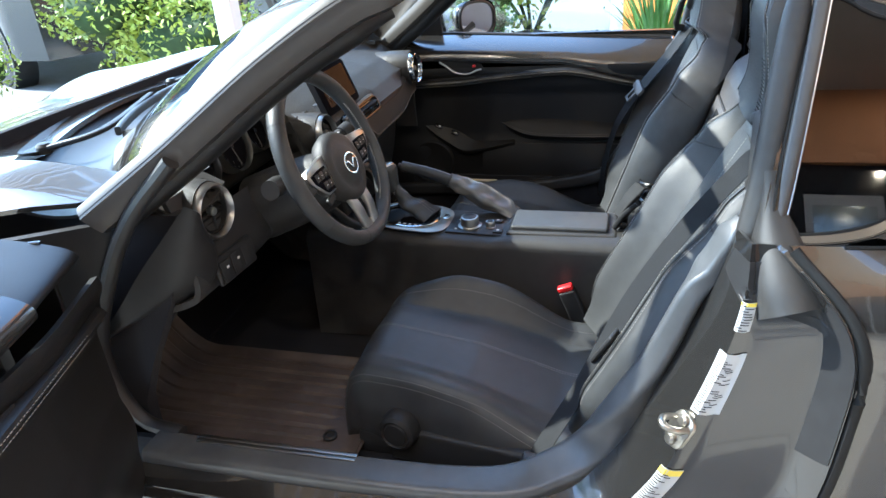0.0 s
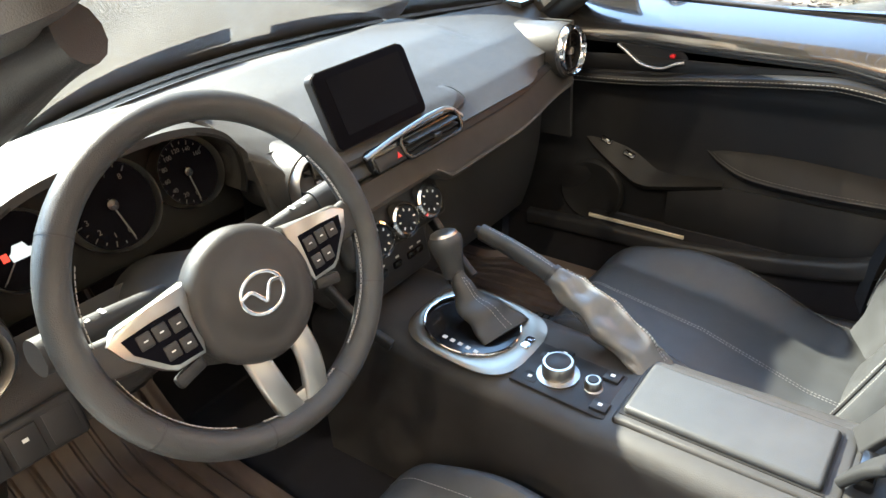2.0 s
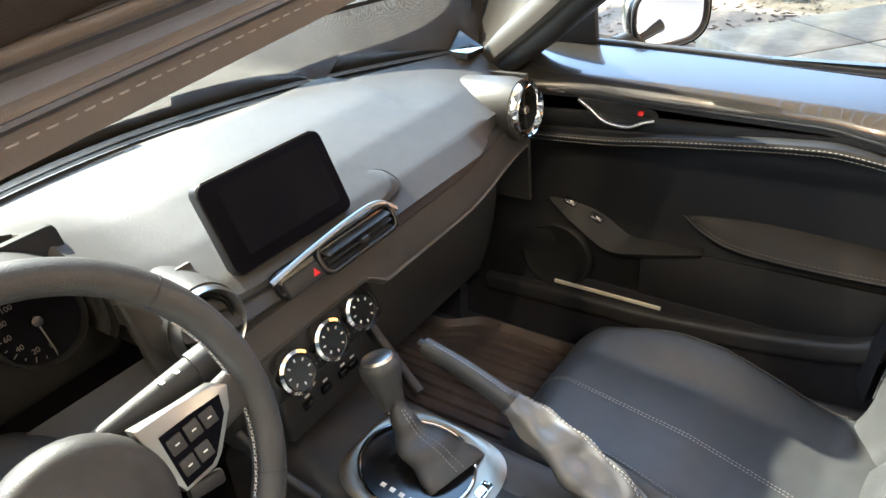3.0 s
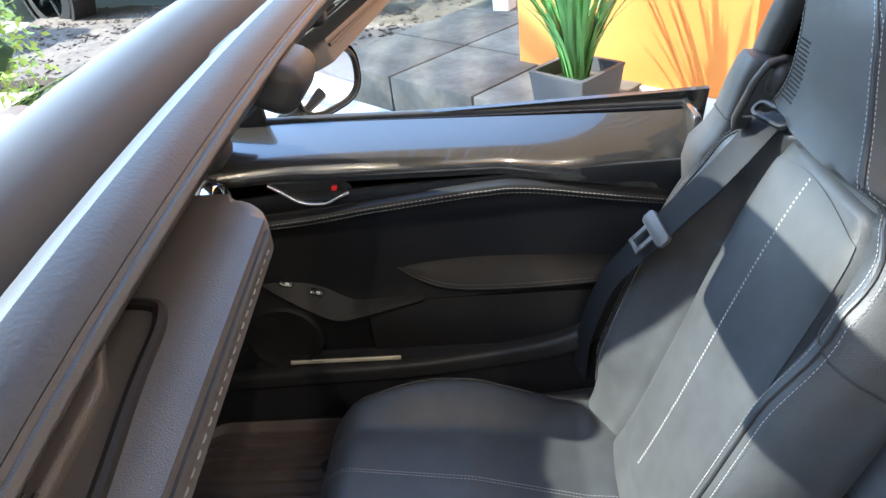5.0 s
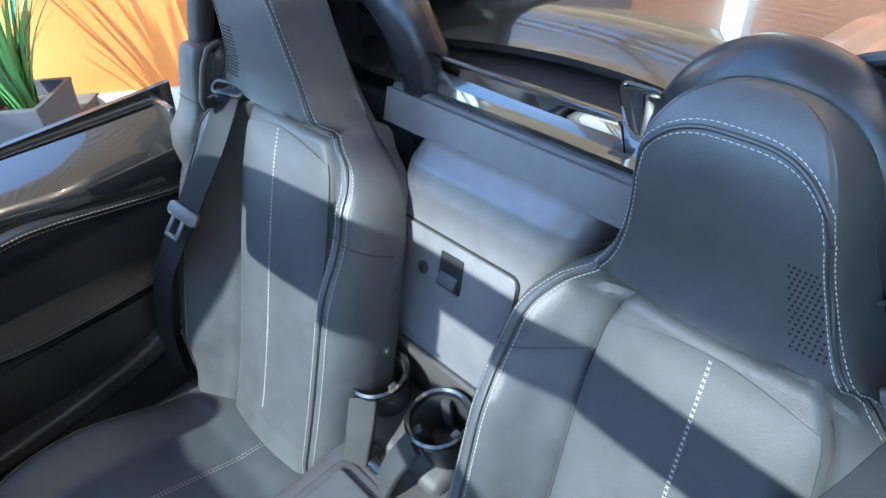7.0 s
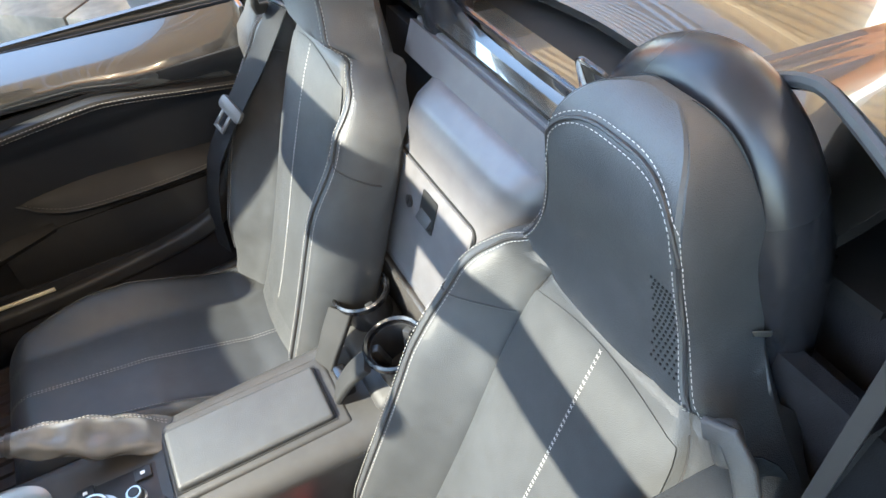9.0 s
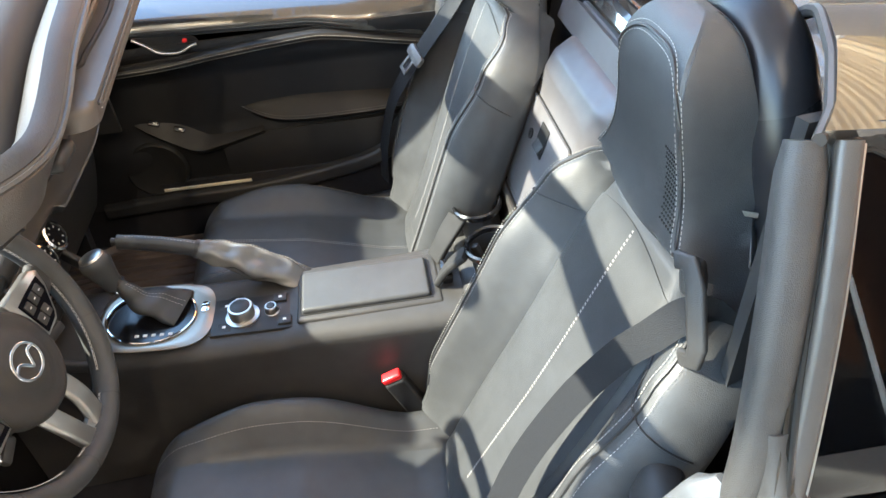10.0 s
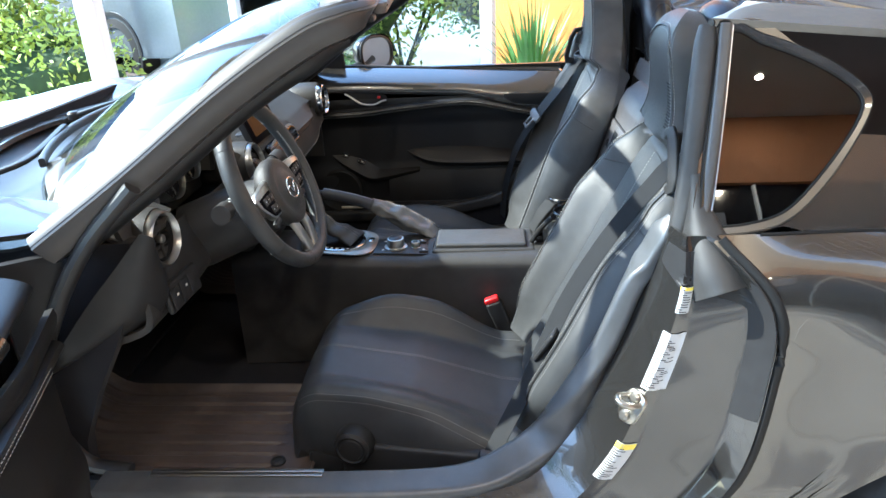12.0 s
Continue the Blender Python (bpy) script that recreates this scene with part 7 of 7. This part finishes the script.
block("showroom_front", (12.0, 0.1, 4.55), (3.4, -6.4, 2.275), SHOP, "dark glazed showroom front", "glazing", 0, 0.004, "structure")
block("soffit", (12.0, 2.3, 0.12), (3.4, -5.3, 5.50), CONCRETE, "pale grey soffit over the showroom entrance", "soffit", 0, 0.004, "structure")
block("wall_side_far", (5.0, 0.2, 3.0), (5.0, 3.6, 1.5), GREYWALL, "grey rendered wall in the shade", "wall", 0, 0.004, "structure")
for x in np.arange(-2.2, 9.0, 1.4):
    block("mullion", (0.03, 0.06, 4.5), (float(x), -6.32, 2.27), WHITEPAINT, "white metal mullion of the showroom front", "mullion", 0, 0.004, "structure")
for x, z, w, h in ((2.7, 3.75, 0.7, 0.9), (4.2, 3.6, 0.55, 0.8), (5.4, 3.9, 0.8, 0.55), (1.3, 3.55, 0.5, 0.7)):
    poster = thing("wall_poster", (x, -6.34, z - h / 2), "pale printed poster behind the showroom glass", "poster", "posters in the showroom")
    part("sheet", rbox((w, 0.012, h), Matrix.Translation((x, -6.342, z)), 0.002), GREYWALL, poster)
    part("picture", rbox((w * 0.8, 0.004, h * 0.45), Matrix.Translation((x, -6.333, z + h * 0.14)), 0.001), CARGREY, poster, "blue-grey printed picture")
# pergola of close timber slats over the car
can = thing("pergola", (2.0, -2.2, 0.0), "timber slatted pergola over the display area", "pergola")
SCREENWOOD = material("weathered_timber", (0.36, 0.245, 0.125), 0.65, vary=0.25, scale=10, bump=0.3, bump_scale=60, patch=0.15)
WOOD = material("pale_timber", (0.58, 0.41, 0.23), 0.6, vary=0.2, scale=14, bump=0.3, bump_scale=60, patch=0.12)
def shared(name, bm, mat):
    me = bpy.data.meshes.new(name)
    bm.to_mesh(me)
    bm.free()
    me.materials.append(mat)
    return me


board = shared("board", rbox((0.112, 3.4, 0.018), None, 0.002, 1), WOOD)
spots = [(board, -2.97 + 0.124 * k) for k in range(53)]
for me, x in spots:
    t = new(me.name, me)
    t.location = (x, -0.85, 4.2)
    t.parent = can
    t.matrix_parent_inverse = can.matrix_world.inverted()
# unseen boards added ahead of the pergola to shade ground beside the car
for x in np.arange(-6.1, -3.75, 0.27):
    part("shade_board", rbox((0.215, 3.1, 0.03), Matrix.Translation((float(x), 3.2, 4.22)), 0.003, 1), WOOD, can)
rear_board = shared("rear_board", rbox((0.078, 6.0, 0.018), None, 0.002, 1), WOOD)
for k in range(38):
    t = new("board", rear_board)
    t.location = (1.70 + 0.124 * k, 3.90, 4.2)
    t.parent = can
    t.matrix_parent_inverse = can.matrix_world.inverted()
for y in (2.4, 6.6):
    part("beam", rbox((4.9, 0.08, 0.16), Matrix.Translation((4.0, y, 4.30)), 0.006), WOOD, can)
for y in (1.9, 4.5):
    part("beam", rbox((2.8, 0.08, 0.16), Matrix.Translation((-4.95, y, 4.32)), 0.006), WOOD, can)
for y in (-2.3, -0.7, 0.9):
    part("beam", rbox((7.1, 0.08, 0.16), Matrix.Translation((0.1, y, 4.30)), 0.006), WOOD, can)
for x, y in ((3.5, -2.3), (3.5, 0.9), (-3.3, -2.3), (-1.64, 2.23)):
    part("post", rbox((0.11, 0.11, 4.2), Matrix.Translation((x, y, 2.1)), 0.006), WHITEPAINT, can)

# unseen upper-storey timber screen behind the car, added so the deck mirrors slats
scr = thing("timber_screen", (6.5, 1.0, 3.1), "tall unseen timber slat screen, added for the rear deck to mirror", "timber screen")
part("backing", rbox((0.08, 16.0, 3.2), Matrix.Translation((6.62, 1.0, 4.72)), 0.0), GREYWALL, scr, smooth=False)
lath = shared("lath", rbox((0.03, 16.0, 0.11), None, 0.003, 1), SCREENWOOD)
for k in range(21):
    t = new("lath", lath)
    t.location = (6.56, 1.0, 3.20 + 0.15 * k)
    t.parent = scr
    t.matrix_parent_inverse = scr.matrix_world.inverted()
for y in np.linspace(-6.5, 8.5, 6):
    part("upright", rbox((0.06, 0.08, 3.2), Matrix.Translation((6.53, float(y), 4.72)), 0.004), WHITEPAINT, scr)

# recessed downlights in the soffit
for x in (-0.6, 1.4, 3.4):
    for y in (-4.1, -5.6):
        lamp = thing("downlight", (x, y, 5.43), "round recessed ceiling downlight, switched on", "ceiling light", "downlights in the soffit")
        m = Matrix.Translation((x, y, 5.435)) @ pose(0, 0, 0, 180, 0, 0)
        part("trim_ring", lathe([(0.040, 0.0), (0.052, 0.0), (0.053, 0.006), (0.043, 0.010), (0.040, 0.0)], m, 24), WHITEPAINT, lamp)
        part("lens", lathe([(0.040, 0.003), (0.0, 0.003)], m, 24), LAMPGLOW, lamp, "glowing lens", smooth=False)
        ld = bpy.data.lights.new("downlight_lamp", "AREA")
        ld.shape = "DISK"
        ld.size = 0.075
        ld.energy = 5.0
        ld.color = (1.0, 0.80, 0.60)
        lo = new("downlight_lamp", ld)
        lo.matrix_world = Matrix.Translation((x, y, 5.418))
        lo.parent = lamp
        lo.matrix_parent_inverse = lamp.matrix_world.inverted()

# raised slate platform, planter and plant
c = Vector((0.36, 2.57, 0))
for k in range(3):
    for j in range(3):
        p = c - E1 * (0.35 + 0.57 * k) + E2 * (0.30 + 0.57 * j) + E1 * 0.62
        block("slate_slab", (0.56, 0.56, 0.19), (p.x, p.y, 0.115), DECK, "dark rough slate slab of the raised step", "step", TURN45, 0.008)
pl = thing("planter", (0.80, 2.35, 0.02), "square tapered grey planter", "planter")
PM = Matrix.Translation((0.80, 2.35, 0.022)) @ pose(0, 0, 0, 0, 0, 45)


def pot_wall(u, v):
    rows = [(0.095, 0.0), (0.100, 0.004), (0.136, 0.35), (0.139, 0.358), (0.139, 0.366), (0.120, 0.366), (0.117, 0.30)]
    k = v * 6
    i = min(5, int(k))
    r, z = Vector(rows[i]).lerp(Vector(rows[i + 1]), k - i)
    a = 2 * math.pi * u
    s = 1 / max(abs(math.cos(a)), abs(math.sin(a)))
    s = min(s, 1.385)
    return PM @ Vector((r * s * math.cos(a), r * s * math.sin(a), z))


part("pot", grid(pot_wall, 64, 18, close_u=True), POT, pl, "matt grey pot")
part("soil", prism(rounded(0.226, 0.226, 0.01), 0.01, PM @ Matrix.Translation((0, 0, 0.30))), SOIL, pl, smooth=False)


def blade_clump(at, count, length, spread, wide, seed, mat, name, parent=None, apart=False):
    """Many long arching leaves from one root, joined or each a part of its own."""
    rnd = random.Random(seed)
    bm = bmesh.new()
    for k in range(count):
        a = rnd.uniform(0, 2 * math.pi)
        ln = length * rnd.uniform(0.6, 1.1)
        lean = spread * rnd.uniform(0.15, 1.0)
        out = Vector((math.cos(a), math.sin(a), 0))
        sd = Vector((-math.sin(a), math.cos(a), 0))
        root = Vector(at) + out * rnd.uniform(0, 0.04) + sd * rnd.uniform(-0.03, 0.03)
        prev = None
        n = 7
        bend = rnd.uniform(0.5, 1.3)
        for i in range(n + 1):
            t = i / n
            p = root + out * (lean * ln * (0.45 * t + bend * t * t * 0.55)) + Vector((0, 0, ln * (t - 0.33 * bend * lean * t * t)))
            w = wide * (0.7 + 0.6 * t) * (1 - t ** 3) + 0.0006
            row = [bm.verts.new(p - sd * w), bm.verts.new(p - Vector((0, 0, w * 0.35))), bm.verts.new(p + sd * w)]
            if prev:
                bm.faces.new((prev[0], prev[1], row[1], row[0]))
                bm.faces.new((prev[1], prev[2], row[2], row[1]))
            prev = row
        if apart:
            part(name, bm, mat, parent)
            bm = bmesh.new()
    return None if apart else part(name, bm, mat, parent)


plant = thing("potted_plant", (0.80, 2.35, 0.33), "tall plant with long arching green blades, growing in the planter", "plant")
blade_clump((0.80, 2.35, 0.33), 120, 0.62, 0.62, 0.009, 5, LEAF, "blade", plant, apart=True)

# planting bed with bark mulch, low shrubs and hedge behind glass
bed = tagged(part("planting_bed", thicken(grid(lambda u, v: Vector((-3.6 + 4.4 * u, 4.1 + 2.0 * v - 0.8 * u, 0.05 + 0.03 * noise.noise(Vector((u * 14, v * 9, 0))))), 50, 30), 0.05), MULCH), "planting bed covered with bark mulch", "planting bed", kind="structure")
bm = bmesh.new()
rnd = random.Random(11)
for k in range(1500):
    x, v = rnd.uniform(0, 1), rnd.uniform(0, 1)
    rbox((rnd.uniform(0.02, 0.06), rnd.uniform(0.01, 0.025), 0.008), Matrix.Translation((-3.6 + 4.4 * x, 4.1 + 2.0 * v - 0.8 * x, 0.10)) @ pose(0, 0, 0, rnd.uniform(-30, 30), rnd.uniform(-30, 30), rnd.uniform(0, 180)), 0, bm=bm)
tagged(part("bark_chips", bm, MULCH, smooth=False), "loose bark chips on the bed", "mulch", kind="stuff")


def leaf_cloud(name, centre, size, count, leaf, seed, mat, label, category, lobes=7):
    """A bush: stems and thousands of small leaves on several uneven lobes."""
    rnd = random.Random(seed)
    bush = thing(name, (centre[0], centre[1], max(0, centre[2] - size[2] / 2)), label, category)
    lob = [(Vector((rnd.uniform(-0.6, 0.6) * size[0] / 2, rnd.uniform(-0.6, 0.6) * size[1] / 2, rnd.uniform(-0.5, 0.7) * size[2] / 2)), rnd.uniform(0.45, 0.8)) for _ in range(lobes)]
    v, f = [], []
    for k in range(count):
        c, s = lob[k % lobes]
        d = Vector((rnd.gauss(0, 1), rnd.gauss(0, 1), rnd.gauss(0, 1))).normalized() * s * rnd.uniform(0.55, 1.05)
        p = Vector(centre) + c + Vector((d.x * size[0] / 2, d.y * size[1] / 2, d.z * size[2] / 2))
        if p.z < 0.03:
            continue
        ax = Vector((rnd.gauss(0, 1), rnd.gauss(0, 1), rnd.gauss(0.4, 0.8))).normalized()
        sd = ax.cross(Vector((rnd.gauss(0, 1), rnd.gauss(0, 1), rnd.gauss(0, 1)))).normalized()
        ln = leaf * rnd.uniform(0.6, 1.3)
        i = len(v)
        v += [p, p + ax * ln * 0.5 + sd * ln * 0.24, p + ax * ln, p + ax * ln * 0.5 - sd * ln * 0.24]
        f.append((i, i + 1, i + 2, i + 3))
    me = bpy.data.meshes.new("leaves")
    me.from_pydata(v, [], f)
    me.materials.append(mat)
    ob = new("leaves", me)
    ob.parent = bush
    ob.matrix_parent_inverse = bush.matrix_world.inverted()
    bm = bmesh.new()
    for c, s in lob:
        foot = Vector((centre[0], centre[1], max(0, centre[2] - size[2] / 2)))
        tube(spline([foot, (foot + Vector(centre) + c) / 2 + Vector((0.05, 0, 0)), Vector(centre) + c], 6), 0.018, 6, up=(1, 0.2, 0), bm=bm)
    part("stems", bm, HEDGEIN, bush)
    # dark blob inside each lobe, painted as the shade between the leaves
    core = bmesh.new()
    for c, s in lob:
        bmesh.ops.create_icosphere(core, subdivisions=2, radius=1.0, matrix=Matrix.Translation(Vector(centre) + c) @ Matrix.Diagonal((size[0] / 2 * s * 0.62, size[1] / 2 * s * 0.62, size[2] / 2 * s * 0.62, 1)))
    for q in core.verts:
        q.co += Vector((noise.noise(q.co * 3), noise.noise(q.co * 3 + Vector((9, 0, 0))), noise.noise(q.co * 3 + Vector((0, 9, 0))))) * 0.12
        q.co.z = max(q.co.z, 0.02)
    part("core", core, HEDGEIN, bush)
    return bush


leaf_cloud("hedge", (-2.62, 3.15, 0.52), (1.75, 0.9, 1.05), 9000, 0.055, 1, HEDGE, "yellow-green clipped conifer hedge", "hedge")
leaf_cloud("hedge", (-4.25, 2.45, 0.40), (1.1, 0.8, 0.85), 4000, 0.055, 3, HEDGE, "yellow-green clipped conifer hedge", "hedge")
leaf_cloud("shrub", (-0.35, 5.7, 0.95), (2.3, 1.2, 1.9), 9000, 0.075, 4, HEDGE, "leafy green shrub behind the glass", "shrub")
leaf_cloud("shrub", (0.9, 6.3, 0.7), (1.8, 1.0, 1.4), 5000, 0.07, 6, LEAF, "leafy green shrub behind the glass", "shrub")
leaf_cloud("shrub", (-0.6, 4.9, 0.30), (0.6, 0.5, 0.5), 900, 0.05, 8, LEAF, "small green shrub in the mulch", "shrub", 4)

# glass front: posts and panes
gf = thing("glass_front", (-2.0, 5.2, 0.0), "shopfront glazing with white metal posts", "glazing", kind="structure")
for x, y in ((-1.9, 5.3), (0.56, 4.1)):
    part("post", rbox((0.11, 0.11, 3.4), Matrix.Translation((x, y, 1.7)) @ pose(0, 0, 0, 0, 0, -30), 0.006), WHITEPAINT, gf, "white metal post")
gp = [Vector((-1.9, 5.3, 0)), Vector((0.56, 4.1, 0))]
for a, b in zip(gp, gp[1:]):
    pane = part("pane", rbox(((b - a).length - 0.12, 0.012, 3.2), Matrix.Translation((a + b) / 2 + Vector((0, 0, 1.65))) @ pose(0, 0, 0, 0, 0, math.degrees(math.atan2(b.y - a.y, b.x - a.x))), 0), GLASS, gf, smooth=False)
    pane.visible_shadow = False
    part("bottom_rail", rbox(((b - a).length - 0.12, 0.05, 0.06), Matrix.Translation((a + b) / 2 + Vector((0, 0, 0.05))) @ pose(0, 0, 0, 0, 0, math.degrees(math.atan2(b.y - a.y, b.x - a.x))), 0.004), WHITEPAINT, gf)


# parked cars on the road beyond
def parked_car(at, yaw, paint, label):
    car = thing("parked_car", at, label, "car", "parked cars")
    m = Matrix.Translation(at) @ pose(0, 0, 0, 0, 0, yaw)

    def shell(u, v):
        x = -2.2 + 4.4 * u
        top = linear_table([(-2.2, 0.75), (-2.0, 0.92), (-1.1, 1.02), (-0.5, 1.48), (0.3, 1.62), (1.4, 1.55), (2.0, 1.10), (2.2, 0.85)], x)
        half = linear_table([(-2.2, 0.72), (-1.9, 0.90), (1.8, 0.92), (2.2, 0.78)], x)
        k = 2 * v - 1
        rise = 1 - abs(k)
        z = 0.28 + (top - 0.28) * min(1.0, rise * 2.6)
        tuck = smooth01(0.98, 1.5, z) * 0.22
        y = math.copysign(half * (1 - tuck), k) if rise < 0.385 else k / 0.615 * half * (1 - tuck)
        return m @ Vector((x, y, z))
    part("body", grid(shell, 44, 52, caps=True), paint, car)

    def window(sgn):
        return thicken(grid(lambda u, v: m @ Vector((-0.55 + 2.0 * u, sgn * (0.915 - 0.20 * v) * (1 - 0.012 * (1 - v)), 1.00 + v * (0.44 + 0.10 * math.sin(math.pi * u)) * smooth01(0.0, 0.2, u) * smooth01(1.0, 0.85, u))), 16, 6), 0.01)
    for sgn in (-1, 1):
        part("side_window", window(sgn), PIANO, car)
        part("tail_lamp", rbox((0.04, 0.26, 0.09), m @ Matrix.Translation((2.17, sgn * 0.62, 0.88)), 0.015), RED, car)
        for x in (-1.35, 1.35):
            wm = m @ Matrix.Translation((x, sgn * 0.83, 0.34)) @ pose(0, 0, 0, 90, 0, 0)
            w = part("wheel", lathe([(0.24, -0.10), (0.33, -0.09), (0.345, -0.05), (0.345, 0.05), (0.33, 0.09), (0.24, 0.10)], wm, 32), TYRE, car)
            part("arch", lathe([(0.36, -0.115), (0.40, -0.115), (0.40, 0.10), (0.36, 0.10)], wm, 32), RUBBER, car)
            bm = lathe([(0.0, -0.085), (0.05, -0.09), (0.06, -0.07), (0.06, 0.07), (0.05, 0.09), (0, 0.085)], wm, 20)
            for a in range(0, 360, 72):
                rbox((0.20, 0.045, 0.15), wm @ pose(0, 0, 0, 0, 0, a) @ Matrix.Translation((0.14, 0, 0)), 0.01, bm=bm)
            part("rim", bm, CARDARK if paint is CARGREY else SATIN, w)
    return car


parked_car((-4.15, 7.2, 0), -29, CARGREY, "silver-grey parked car beyond the hedge")
parked_car((-6.1, 5.3, 0), -25, CARDARK, "dark parked car on the road")


# unseen tall tree beyond the road, added as a sun blocker for the car
def tree(at, clumps, label):
    """Tapered trunk, limbs to each clump and clumps of many small leaves."""
    rnd = random.Random(21)
    tr = thing("tree", at, label, "tree")
    top = Vector(at) + Vector((0.1, 0.0, 8.6))
    part("trunk", tube(spline([Vector(at), Vector(at) + Vector((0.08, 0.05, 3.0)), Vector(at) + Vector((-0.05, 0.0, 6.0)), top], 24), 0.17, 12, up=(1, 0, 0), scale=lambda s: 1.15 - 0.85 * s), BARK, tr, "grey-brown bark trunk")
    v, f = [], []
    for c, size, count in clumps:
        c = Vector(c)
        foot = Vector(at) + Vector((0, 0, min(8.4, c.z - 0.9)))
        part("limb", tube(spline([foot, (foot + c) / 2 + Vector((0, 0, 0.2)), c], 12), 0.05, 8, up=(1, 0.1, 0), scale=lambda s: 1.1 - 0.85 * s), BARK, tr)
        for k in range(count):
            d = Vector((rnd.gauss(0, 1), rnd.gauss(0, 1), rnd.gauss(0, 1))).normalized() * rnd.uniform(0.1, 1.0) ** 0.5
            p = c + Vector((d.x * size[0], d.y * size[1], d.z * size[2]))
            ax = Vector((rnd.gauss(0, 1), rnd.gauss(0, 1), rnd.gauss(-0.3, 0.6))).normalized()
            sd = ax.cross(Vector((rnd.gauss(0, 1), rnd.gauss(0, 1), rnd.gauss(0, 1)))).normalized()
            ln = rnd.uniform(0.08, 0.16)
            i = len(v)
            v += [p, p + ax * ln * 0.5 + sd * ln * 0.26, p + ax * ln, p + ax * ln * 0.5 - sd * ln * 0.26]
            f.append((i, i + 1, i + 2, i + 3))
    me = bpy.data.meshes.new("crown")
    me.from_pydata(v, [], f)
    me.materials.append(LEAF)
    ob = new("crown", me)
    ob.parent = tr
    ob.matrix_parent_inverse = tr.matrix_world.inverted()
    return tr


# clumps laid along sun rays traced back from seats, door and post
tree((-9.5, -4.4, 0.0), [((-9.0, -1.64, 7.98), (0.30, 0.09, 0.26), 380), ((-9.0, -2.12, 8.45), (0.30, 0.07, 0.26), 360), ((-9.1, -3.04, 8.36), (0.35, 0.17, 0.42), 900), ((-9.2, -3.72, 8.2), (0.7, 0.60, 0.75), 2000), ((-9.2, -4.9, 8.8), (1.0, 0.9, 0.8), 1500), ((-9.8, -5.6, 9.6), (1.1, 1.0, 0.9), 1800), ((-10.0, -4.4, 10.4), (1.2, 1.0, 0.8), 1800), ((-10.6, -6.4, 8.4), (1.2, 1.2, 0.9), 1500)], "unseen leafy green tree beyond the road, added as a sun blocker")
